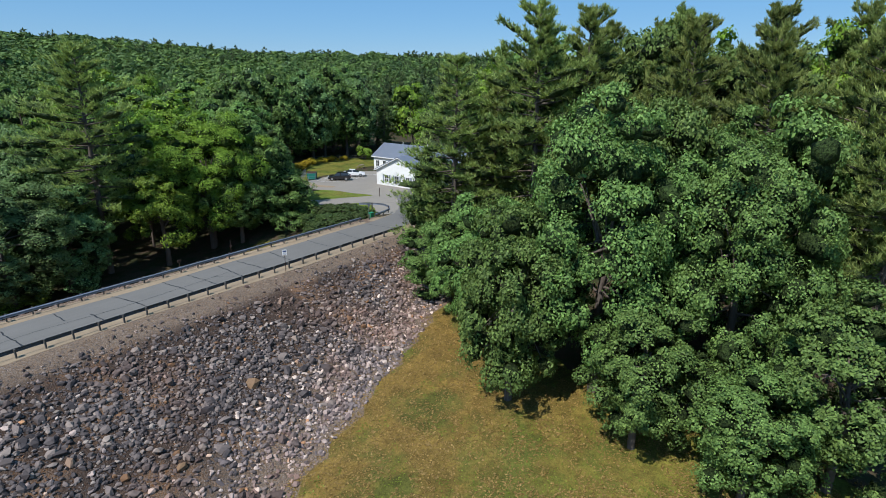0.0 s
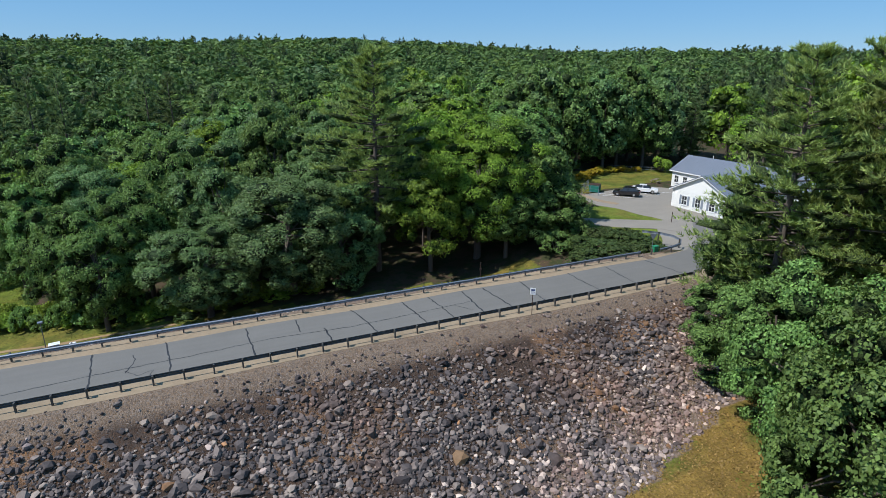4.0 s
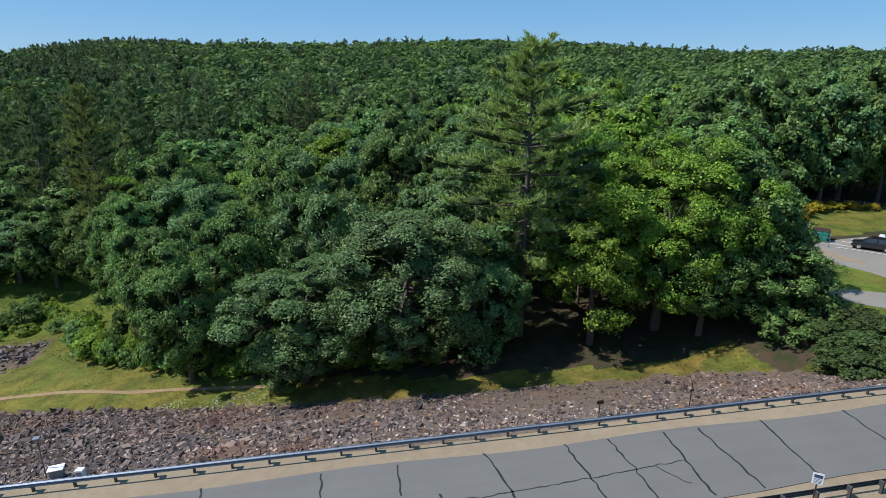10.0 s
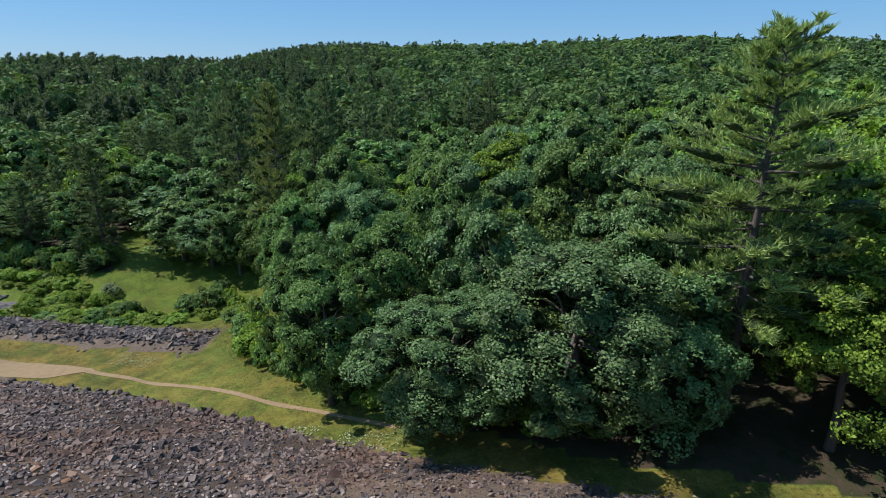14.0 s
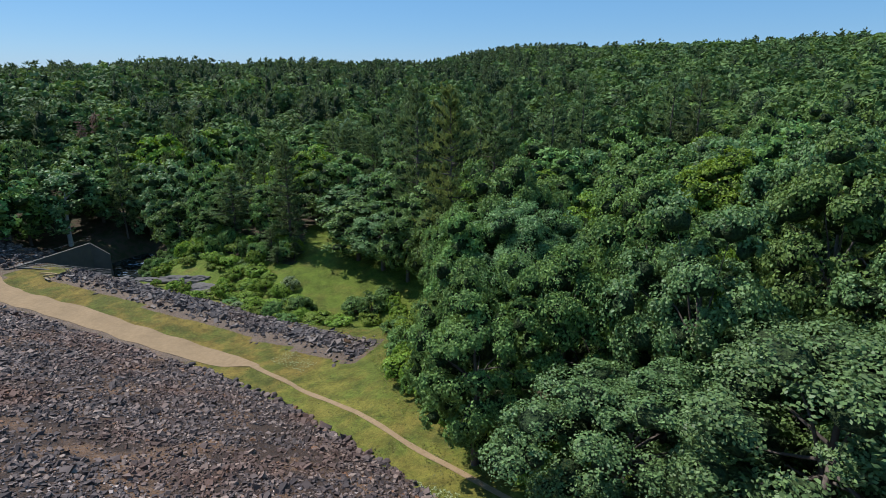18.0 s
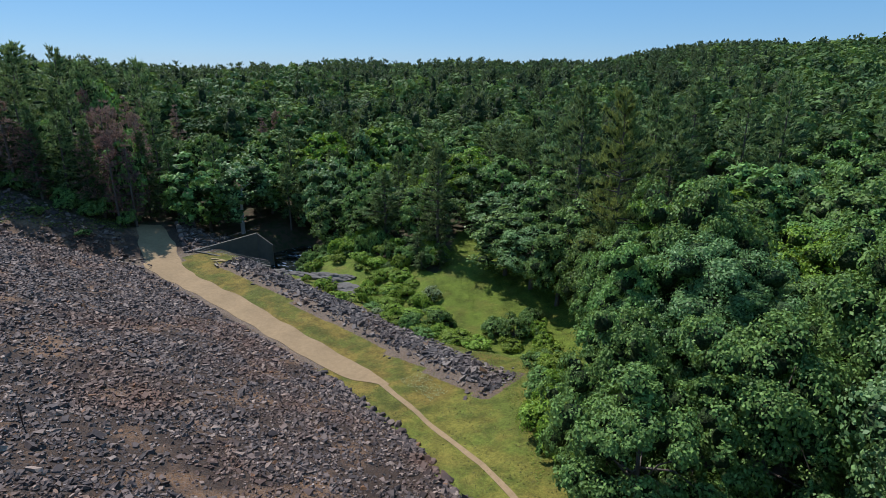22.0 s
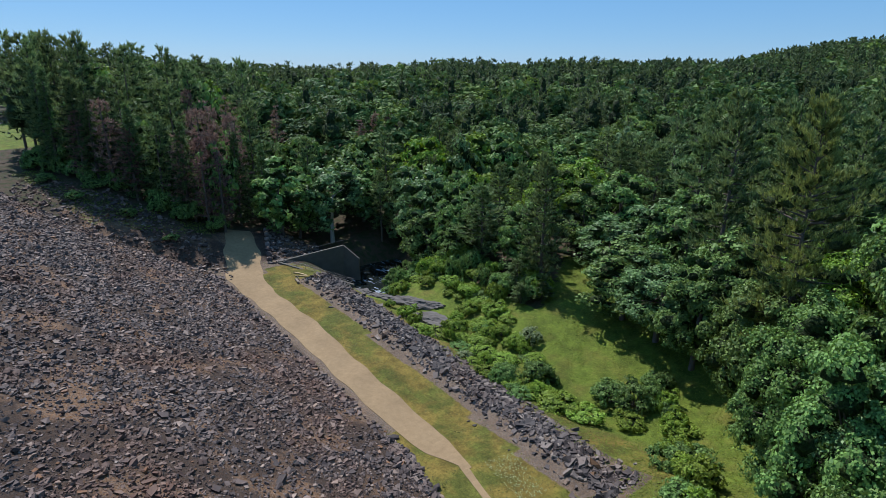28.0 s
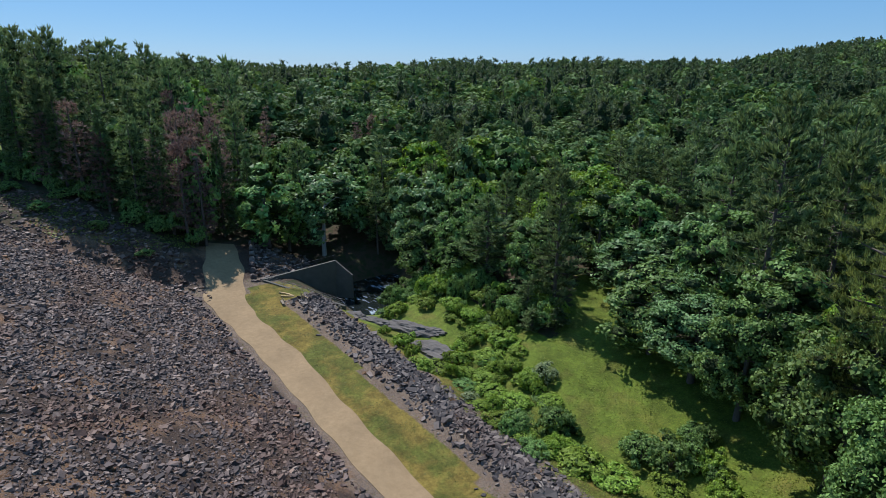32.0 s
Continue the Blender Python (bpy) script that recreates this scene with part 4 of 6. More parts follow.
broad("lime", 44, 93, 15.5, 5.6)
broad("green", 36, 92, 14.5, 5.2)
broad("green", 58, 90, 15.0, 6.0)
broad("green", 62.5, 80.5, 8.0, 3.2)
broad("green", 58.5, 77.5, 11.0, 4.4)
broad("green", 49, 73, 8.0, 5.0)
broad("green", 56, 71.5, 5.5, 4.2)
for i in range(8):
    broad(("green", "pale", "green")[i % 3], 71 + 5.2 * i, 106.5 + 2 * (i % 2) - 0.5 * i, 18 + 1.6 * (i % 3), 5.6)
    broad("green", 73 + 5.2 * i, 113 + 2 * (i % 2) - 0.4 * i, 20 + 1.5 * (i % 2), 5.8)
broad("green", -10.5, 101.5, 6.5, 5.2)
broad("green", -8, 108, 12.5, 6.2)
pine("near", -22.5, 121, 18.6, 5.0)
pine("mid", -40, 142, 18.6, 5.0)
broad("green", -16.5, 111, 5.0, 5.6)
broad("green", -24, 122, 2.5, 6.0)
broad("pale", -41.5, 131, -2.5, 6.4)
broad("green", -48.5, 133, -3.0, 6.2)
broad("pale", -60, 144.5, -3.0, 6.2)
broad("green", -47, 146, 3.0, 5.8)
for x, y, top, w in ((-41, 177, 18.5, 5.2), (-38, 190, 19.5, 5.4), (-46, 170, 17, 5), (-22, 203, 20.5, 5.4), (-28, 196, 18.5, 5), (-1, 222, 21.5, 5.6), (6.6, 213, 20.5, 5.4), (-35, 149, 14, 5), (-62, 178, 15.5, 5), (-73, 183, 11, 5), (-97, 190, 7, 5), (-120, 186, 4, 4.6), (-109, 192, 5, 5), (-85, 182, 8, 5), (-37, 153, 17, 5.4), (-54, 160, 12, 5), (-66, 166, 8, 4.8), (-31, 160, 15, 5)):
    pine("mid", x, y, top, w)
# by the stream and the outlet
broad("birch", -126, 123, 0.8, 8.0)
pine("mid", -82, 134, 0.8, 4.6)
broad("green", -76, 141, -1.0, 4.6)
broad("green", -88, 136, -4.0, 4.0)
broad("green", -73, 135, -2.0, 4.6)
broad("green", -91, 134, -3.0, 4.4)
broad("green", -86, 130.5, -8.0, 3.2)
broad("lime", -79, 147, 1.0, 5.0)
broad("green", -96, 141, 0.0, 5.0)
broad("lime", -99, 147, 0.0, 4.6)
broad("green", -113, 145, 1.0, 5.0)
pine("mid", -67.5, 129.5, -9.5, 2.2)
pine("mid", -64.5, 127.5, -12.5, 1.9)
pine("mid", -62, 130, -12.0, 1.8)
pine("fir", -152, 82, 20.5, 5.0)
pine("fir", -144, 82, 12.0, 3.6)
# pines over the far abutment, tall at its top and lower along the valley
for x, y, top in ((-165, 70, 28), (-170, 74, 29.5), (-175, 68, 30), (-163, 77, 27), (-181, 72, 30.5), (-186, 66, 31), (-178, 79, 30)):
    pine("mid", x, y, top, 4.6)
for row, far in enumerate((168, 190, 212)):
    for i in range(24):
        az = 178.5 - 2.2 * i - 0.7 * row
        x, y = -5 + far * math.cos(radians(az)) + 3 * math.sin(i * 2.7 + row), 66.7 + far * math.sin(radians(az)) + 3 * math.sin(i * 1.9)
        top = float(np.interp(az, [128, 138, 151, 162, 166, 170, 175, 180], [26.8, 26.0, 24.3, 23.4, 25.0, 26.8, 29.0, 30.3]))
        if az > 162.5 and top - z_at(x, y) > 9:
            if i % 4 == 2 and row < 2:
                broad("lime" if row else "green", x, y, top - 3.5, 5.4)
                continue
            pine("deep", x, y, top + 0.03 * (far - 170) + 1.6 * math.sin(i * 2.1 + row * 1.3), 5.2)
for i in range(11):
    x = -127 - 3.3 * i
    y = float(np.interp(x, [-160, -147, -136, -130, -126], [65.5, 73, 82, 90, 98])) + 2.0 + 2.2 * (i % 3)
    if i % 4 == 1:
        broad("green", x, y + 5, 7.0 + 1.0 * i, 4.2)
    elif i < 7:
        pine("dead", x, y, 6.0 + 1.2 * i, 3.4)
    else:
        pine(("fir", "mid", "fir")[i % 3], x, y, 11.0 + 1.3 * i, 3.8)
for i in range(9):
    pine("dead", -128 - 4.2 * i + (i % 3), 95 + 3.1 * (i % 4) + 0.7 * i, 8.5 + 1.2 * (i % 3) + 0.8 * i, 3.3)
for i, (x, y, top) in enumerate(((-155, 71, 22), (-150, 76, 20), (-145, 77.5, 19), (-141, 80, 16), (-138, 84, 15), (-135.5, 88, 13), (-133.5, 92.5, 11), (-132, 97.5, 9), (-132, 103, 8), (-146, 84, 20), (-141, 90, 18), (-137, 98, 14))):
    pine(("fir", "mid", "fir", "dead")[i % 4], x, y, top, 4.0)
for x, y, top in ((-173, 116, 13), (-175, 122, 12.5), (-171, 128, 12), (-177, 119, 14), (-160, 161, 9), (-164, 158, 9.5), (-159, 150, 7.5), (-170, 108, 12)):
    pine("dead", x, y, top, 3.6)

CLEAR = [
    MEADOW, LAWN,
    [(-260, 20), (66, 20), (66, 68), (50, 73), (20, 74), (2, 79), (-5, 93), (-19, 108), (-54, 110), (-57, 126), (-68, 131), (-100, 128), (-106, 132), (-112, 138), (-119, 137), (-121, 124), (-124, 113), (-126, 99), (-130, 90), (-136, 82), (-147, 73), (-160, 65.5), (-260, 56)],
    [(-60, 60), (-60, -80), (32, -80), (31, 5), (33, 16), (43, 33), (52, 40), (66, 46), (66, 60)],
    [(44, 54), (64, 54), (72, 40), (110, 45), (110, 92), (104, 101), (90, 105), (78, 105), (66, 97), (64, 88), (66, 76), (50, 74)],
    [(-180, 60), (-182, 76), (-240, 80), (-240, 40), (-180, 40)],
]


def blocked(x, y):
    b = np.zeros(np.shape(x), bool)
    for poly in CLEAR:
        b |= inside(x, y, poly)
    return b


def piney(x, y):
    """How much of the wood is pine at a place, 0 to 1."""
    az, far = np.degrees(np.arctan2(y - 60, x)), np.hypot(x, y - 60)
    ridge = 0.16 * smooth((far - 720) / 60) * (1 + np.sin(x * 0.021) + 0.6 * np.sin(x * 0.05 + y * 0.03))
    valley = 0.24 * smooth((far - 200) / 160) * smooth((az - 98) / 16)
    base = np.interp(az, [-30, 20, 35, 95, 108, 125, 150, 180], [0.5, 0.3, 0.03, 0.04, 0.26, 0.24, 0.2, 0.4])
    return np.clip(ridge + (valley + base) * (1 + 0.8 * np.sin(x * 0.045) * np.sin(y * 0.052 + 1)), 0.01, 0.9)


def canopy(x, y):
    """Mean height of the broadleaf canopy above the ground."""
    return 15 + 2.5 * np.sin(x * 0.11 + 2) * np.sin(y * 0.09)


def scatter_wood():
    r = np.random.default_rng(11)
    made_b = made_p = 0
    cells = [(x, y) for y in np.arange(-40, 190, 7.9) for x in np.arange(-215, 125, 7.9)]
    r.shuffle(cells)
    for cx, cy in cells:
        x, y = cx + r.uniform(-2.6, 2.6), cy + r.uniform(-2.6, 2.6)
        az = math.degrees(math.atan2(y - 40, x))
        if not (-5 < az < 183 or (x > 50 and y > -22)) or math.hypot(x, y - 60) > 165 or blocked(np.array([x]), np.array([y]))[0]:
            continue
        if any((x - a) ** 2 + (y - b) ** 2 < (0.62 * c + 2.6) ** 2 for a, b, c in taken):
            continue
        if y < 40 and x > 95:
            continue
        g = z_at(x, y)
        if r.uniform() < piney(x, y):
            if made_p < 190:
                made_p += 1
                pine("fir" if r.uniform() < 0.10 else "mid", x, y, g + r.uniform(17, 24) * (1.25 if x < -135 else 1.15 if x > 60 and y < 26 else 0.85 if x > -60 else 1.0))
        elif made_b < 330:
            made_b += 1
            broad(("green", "green", "green", "pale", "lime", "lime", "pale")[r.integers(3 if x < -112 and y < 126 else 7 if x < -60 else 5)], x, y, g + canopy(x, y) * r.uniform(0.75, 1.28), r.uniform(4.6, 7.4))


scatter_wood()


def far_material(name, tones, spec=0.15, glow=0.2):
    """Foliage of trees far off: each tree with a tone of its own, each spray a little lighter or darker."""
    k = Mat(name)
    at = k.add("ShaderNodeAttribute")
    at.attribute_name = "tone"
    c = k.ramp(at.outputs["Fac"], tones)
    c = k.hsv(c, 0.5, 1.0, k.span(k.per_island(), 0.62, 1.38))
    return k.surface(c, 0.65, spec=spec, through=(glow, k.hsv(c, 0.485, 1.1, 1.25)))


BROAD_FAR = far_material("far_broad_leaves", [(0.0, (0.05, 0.092, 0.033)), (0.35, (0.085, 0.145, 0.044)), (0.65, (0.118, 0.188, 0.056)), (0.85, (0.148, 0.222, 0.05)), (1.0, (0.128, 0.198, 0.086))])
PINE_FAR = far_material("far_pine_needles", [(0.0, (0.045, 0.072, 0.036)), (0.5, (0.08, 0.115, 0.048)), (1.0, (0.115, 0.15, 0.06))], glow=0.3)
# Near-black greens put the shade within far trees into the colour.
HEART_FAR = shaded_clump_material("shaded_far_leaf_mass", (0.014, 0.028, 0.010), (0.055, 0.088, 0.028), grain=1.5)


def copies(template, foot, scale, turn):
    """Copies of one foliage template as one pair of arrays."""
    v, f = template
    c, s = np.cos(turn)[:, None], np.sin(turn)[:, None]
    x, y = v[None, :, 0] * scale[:, :1], v[None, :, 1] * scale[:, :1]
    w = np.stack([x * c - y * s, x * s + y * c, v[None, :, 2] * scale[:, 1:]], -1) + foot[:, None, :]
    n = len(foot)
    return w.reshape(-1, 3), (f[None] + len(v) * np.arange(n)[:, None, None]).reshape(-1, f.shape[1])


def far_broad(seed, lobes, subs, per, size):
    """A far broadleaf tree, 16 high and 5 in radius: its sprays, and one heart coloured dark as inner shade."""
    r = np.random.default_rng(seed)
    (v, f), cen, heart = crown(seed, 5.0, 5.6, lobes, subs, per, size, low=-0.15)
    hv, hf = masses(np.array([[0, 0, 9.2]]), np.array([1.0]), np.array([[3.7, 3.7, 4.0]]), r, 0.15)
    return (v + np.array([0, 0, 10.4]), f), (hv, hf)


def far_pine(seed, whorls, arms, twigs, needles, length, width):
    """A far pine, 22 high: its sprays, and a slim heart coloured dark as inner shade."""
    r = np.random.default_rng(seed)
    (tv, tf), (v, f), heart = pine_shape(seed, 22, 5.0, 0.3, whorls, arms, twigs, 1, needles, length, width, up=0.36)
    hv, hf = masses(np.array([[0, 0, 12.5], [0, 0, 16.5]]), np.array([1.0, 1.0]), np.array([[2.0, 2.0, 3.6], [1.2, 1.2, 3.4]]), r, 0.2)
    return (v, f), (hv, hf)


def far_woods():
    """The woods on the hills, as one mesh each of broadleaf trees and of pines."""
    r = np.random.default_rng(5)
    wood = {"broad": [], "pine": []}
    bands = ((150, 230, 8.6, (17, 6, 6, 0.88), (12, 4, 4, 3, 1.15, 0.42)), (230, 380, 9.4, (14, 5, 4, 1.2), (10, 4, 3, 2, 1.5, 0.7)), (380, 620, 10.6, (11, 4, 3, 1.65), (8, 4, 2, 2, 2.0, 1.0)), (620, 930, 12.0, (8, 3, 3, 2.3), (6, 3, 2, 1, 3.2, 2.0)))
    for r0, r1, cell, bro, pin in bands:
        g = np.arange(-r1, r1, cell)
        x, y = [a.ravel() for a in np.meshgrid(g, g)]
        x, y = x + r.uniform(-0.42, 0.42, x.size) * cell, y + r.uniform(-0.42, 0.42, x.size) * cell + 60
        rad, az = np.hypot(x, y - 60), np.degrees(np.arctan2(y - 60, x))
        ok = (rad > (163 if r0 == 150 else r0)) & (rad <= r1) & (az > -8) & (az < 187) & ~blocked(x, y)
        x, y = x[ok], y[ok]
        z = height(x, y)
        p = r.uniform(size=x.size) < piney(x, y)
        for kind, pick in (("broad", ~p), ("pine", p)):
            shapes = [far_broad(300 + i, *bro) if kind == "broad" else far_pine(320 + i, *pin) for i in range(4)]
            sort = r.integers(0, 4, x.size)
            for i, (spray, heart) in enumerate(shapes):
                k = pick & (sort == i)
                n = int(k.sum())
                foot = np.stack([x[k], y[k], z[k] - 0.5], -1)
                turn = r.uniform(0, 6.283, n)
                if kind == "broad":
                    sc = np.stack([cell / 7.6 * r.uniform(0.75, 1.3, n), canopy(x[k], y[k]) / 16 * r.uniform(0.72, 1.28, n)], -1)
                else:
                    sc = np.stack([r.uniform(0.9, 1.45, n), r.uniform(0.72, 1.08, n)], -1)
                tone = np.clip(0.5 + 0.22 * r.normal(size=n) + 0.12 * np.sin(x[k] * 0.031 + 1) * np.sin(y[k] * 0.027), 0, 1)
                wood[kind].append((copies(spray, foot, sc, turn), copies(heart, foot, sc, turn), np.repeat(tone, len(spray[0])), np.repeat(tone, len(heart[0]))))
    for kind, name, leaf, label in (("broad", "far_broadleaf_woods", BROAD_FAR, "distant broadleaf woods covering the hills"), ("pine", "far_pine_woods", PINE_FAR, "distant pine woods with pointed tops on the hills")):
        w = wood[kind]
        spray, heart = join([a[0] for a in w]), join([a[1] for a in w])
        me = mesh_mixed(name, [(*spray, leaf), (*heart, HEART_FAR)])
        at = me.attributes.new("tone", "FLOAT", "POINT")
        at.data.foreach_set("value", np.concatenate([a[2] for a in w] + [a[3] for a in w]).astype(np.float32))
        tagged(new(name, me), label, "woods", kind="stuff")


far_woods()

# ---- riprap ----
def stone_shapes(n, r):
    """Angular blocks with worn corners, each of twenty facets."""
    base = np.sign(ICO_V) * np.abs(ICO_V) ** 0.75 * 0.58
    return base[None] * r.uniform(0.72, 1.12, (n, 12, 1)) + r.normal(size=(n, 12, 3)) * 0.06


def slab_shapes(n, r):
    """Broken slabs: blocks with pushed corners, split thin."""
    base = np.array([(x, y, z) for z in (-1, 1) for y in (-1, 1) for x in (-1, 1)], float) * np.array([0.52, 0.5, 0.4])
    return base[None] * r.uniform(0.55, 1.1, (n, 8, 1)) + r.normal(size=(n, 8, 3)) * 0.1


def rubble_shapes(n, r):
    """Smaller broken stones: six-cornered chips."""
    base = np.array([(0.6, 0, 0), (-0.6, 0, 0), (0, 0.6, 0), (0, -0.6, 0), (0, 0, 0.6), (0, 0, -0.6)])
    return base[None] * r.uniform(0.75, 1.1, (n, 6, 1)) + r.normal(size=(n, 6, 3)) * 0.12


BLOCK = np.array([(0, 2, 3, 1), (4, 5, 7, 6), (0, 1, 5, 4), (2, 6, 7, 3), (0, 4, 6, 2), (1, 3, 7, 5)])
CHIP = np.array([(0, 2, 4), (2, 1, 4), (1, 3, 4), (3, 0, 4), (2, 0, 5), (1, 2, 5), (3, 1, 5), (0, 3, 5)])


def stones_at(x, y, size, r, sink=0.12, flat=0.7, shapes=stone_shapes):
    """Corners of one stone per place, resting on the ground."""
    n = len(x)
    v = shapes(n, r) * (size[:, None] * np.stack([r.uniform(0.8, 1.6, n), r.uniform(0.7, 1.1, n), flat * r.uniform(0.7, 1.3, n)], -1))[:, None, :]
    a, b, c = r.uniform(0, 6.283, n), r.normal(size=n) * 0.35, r.normal(size=n) * 0.35
    ca, sa, cb, sb, cc, sc = np.cos(a), np.sin(a), np.cos(b), np.sin(b), np.cos(c), np.sin(c)
    m = np.empty((n, 3, 3))
    m[:, 0] = np.stack([ca * cb, ca * sb * sc - sa * cc, ca * sb * cc + sa * sc], -1)
    m[:, 1] = np.stack([sa * cb, sa * sb * sc + ca * cc, sa * sb * cc - ca * sc], -1)
    m[:, 2] = np.stack([-sb, cb * sc, cb * cc], -1)
    v = np.einsum("nij,nkj->nki", m, v)
    return v, np.stack([x, y, height(x, y) + size * sink], -1)


FORMS = {"boulder": (stone_shapes, ICO_F), "chip": (rubble_shapes, CHIP), "slab": (slab_shapes, BLOCK)}


def riprap(name, label, x, y, size, r, singles, stone, form="chip"):
    """A bed of stones: those in singles as parts, the rest as one part."""
    shape, faces = FORMS[form]
    v, o = stones_at(x, y, size, r, shapes=shape)
    t = thing(name, label, "riprap", kind="structure")
    pick = np.zeros(len(x), bool)
    pick[singles] = True
    rest = (v + o[:, None, :])[~pick]
    n, k = rest.shape[:2]
    f = (faces[None] + k * np.arange(n)[:, None, None]).reshape(-1, faces.shape[1])
    me = mesh_np("stone_bed", rest.reshape(-1, 3), f, True)
    part_me("stone_bed", me, stone, t, "loose angular grey stones", "stuff")
    shapes = []
    for k in singles[:12]:
        me = mesh_np("stone", stone_shapes(1, r)[0] * np.array([1.2, 0.9, 0.7]), ICO_F, True)
        me.materials.append(stone)
        shapes.append(me)
    for i, k in enumerate(singles):
        ob = hang(new("stone", shapes[i % len(shapes)]), t)
        ob.matrix_basis = Matrix.LocRotScale(o[k], Euler((0, 0, i * 1.9)), (size[k],) * 3)
    return t


def patchy(x, y):
    """1 where stones lie thick, 0 where the fill shows bare."""
    s = np.sin(x * 0.31 + 1.7 * np.sin(y * 0.23)) + np.sin(y * 0.47 + 1.1 * np.sin(x * 0.19 + 2)) + 0.8 * np.sin(x * 0.83 - y * 0.61)
    return smooth((s + 1.9) / 2.2)


def upstream_stones():
    r = np.random.default_rng(21)
    n = 82000
    x, y = r.uniform(-42, 58, n), r.uniform(22, 45.4, n)
    gap = dam_height(x, y) - natural_height(x, y)
    depth = 45.3 - y
    bare = patchy(x * 0.8 + 5, y * 0.8)
    keep = (gap > -0.45) & (r.uniform(size=n) < np.interp(depth, [0, 1.2, 3.0, 5.5], [0.10, 0.3, 0.7, 1.0]) * (0.45 + 0.55 * bare) * np.interp(gap, [-0.45, 0.1], [0.3, 1]))
    x, y, depth, gap = x[keep], y[keep], depth[keep], gap[keep]
    size = np.exp(r.normal(-1.66, 0.48, len(x))) * np.interp(depth, [0, 3, 8], [0.55, 0.95, 1.0])
    pale = r.uniform(size=len(x)) < np.clip(1.0 - gap / 3.2, 0.05, 0.85) * np.interp(x, [-10, 25], [0.35, 1.0])
    large = size > 0.2
    near = np.nonzero(((x > 12) & (x < 34) & (y > 30) & (y < 40))[large & ~pale])[0]
    k = large & ~pale
    riprap("riprap_upstream", "dark grey riprap stones covering the upstream dam face", x[k], y[k], np.clip(size[k], 0.1, 0.66), r, list(near[:290]), STONE, "boulder")
    k = ~large & ~pale
    riprap("riprap_fines", "small dark grey stones between the riprap", x[k], y[k], size[k], r, [], STONE)
    riprap("riprap_edge", "pale weathered stones along the foot of the upstream face", x[pale], y[pale], np.clip(size[pale], 0.08, 0.42), r, [], STONE_PALE, "boulder")


def downstream_stones():
    r = np.random.default_rng(22)
    n = 215000
    x, y = r.uniform(-168, 57, n), r.uniform(54.9, 95, n)
    on = (dam_height(x, y) > natural_height(x, y) - 0.2)
    depth = (y - 54.8) / (toe_line(x) - 54.8)
    dens = (0.35 + 0.65 * patchy(x + 40, y)) * (0.6 + 0.4 * patchy(x * 2.1, y * 2.1 + 7)) * np.interp(x, [-168, -90, -45, 5, 30], [0.5, 0.75, 1.0, 1.0, 0.6])
    keep = on & (r.uniform(size=n) < dens)
    x, y, depth = x[keep], y[keep], depth[keep]
    size = np.exp(r.normal(-1.88, 0.46, len(x))) * np.interp(x, [-168, -90, -45, 5, 25], [1.75, 1.45, 1.1, 1.0, 0.75]) * np.where((depth > 0.95) & (x < 0), 1.7, 1.0)
    large = size > 0.17
    near = np.nonzero(((x > -20) & (x < 5) & (y > 56) & (y < 66))[large])[0]
    riprap("riprap_downstream", "brown-grey riprap slabs covering the downstream dam face", x[large], y[large], np.clip(size[large], 0.1, 0.62), r, list(near[:290]), STONE_BROWN, "slab")
    pale = (r.uniform(size=len(x)) < np.interp(depth, [0, 0.15, 0.5, 0.75], [0.5, 0.42, 0.2, 0.03]) * np.interp(x, [-40, -12, 10], [0.04, 0.6, 1.0])) & ~large
    riprap("riprap_crest", "pale weathered stones below the crest of the downstream face", x[pale], y[pale], size[pale] * 1.25, r, [], STONE_PALE, "slab")
    large |= pale
    riprap("riprap_rubble", "small brown-grey rubble between the riprap slabs", x[~large], y[~large], size[~large], r, [], STONE_BROWN, "chip")


def berm_stones():
    r = np.random.default_rng(23)
    n = 4600
    x = r.uniform(-99, -26.5, n)
    y = berm_line(x) + r.normal(size=n) * 1.35 + 0.5
    size = np.exp(r.normal(-1.05, 0.35, n)) * 1.05
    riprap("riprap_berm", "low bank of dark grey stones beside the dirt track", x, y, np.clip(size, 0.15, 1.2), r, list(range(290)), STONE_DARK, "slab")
    n = 4200
    x, y = r.uniform(-150, -106, n), r.uniform(62, 101, n)
    k = (natural_height(x, y) >= dam_height(x, y) - 0.2) & (y < 101 + (x + 116) * 0.92) & (y > 50) & (r.uniform(size=n) < 0.5 + 0.5 * patchy(x, y)) & ~((x > -125) & (y > 93))
    x, y = x[k], y[k]
    riprap("riprap_groin", "brown-grey stones where slope meets the wooded bank", x, y, np.clip(np.exp(r.normal(-1.0, 0.4, len(x))), 0.12, 1.0), r, list(range(60)), STONE_BROWN, "slab")
    x, y = r.uniform(-128, -110, 900), r.uniform(100, 119, 900)
    k = (y > 101 + (x + 110) * -0.35) & (r.uniform(size=900) < 0.8)
    x, y = x[k], y[k]
    riprap("riprap_bank", "heaped grey stones on the bank behind the outlet wall", x, y, np.exp(r.normal(-0.75, 0.4, len(x))), r, list(range(60)), STONE, "slab")


upstream_stones()
downstream_stones()
berm_stones()


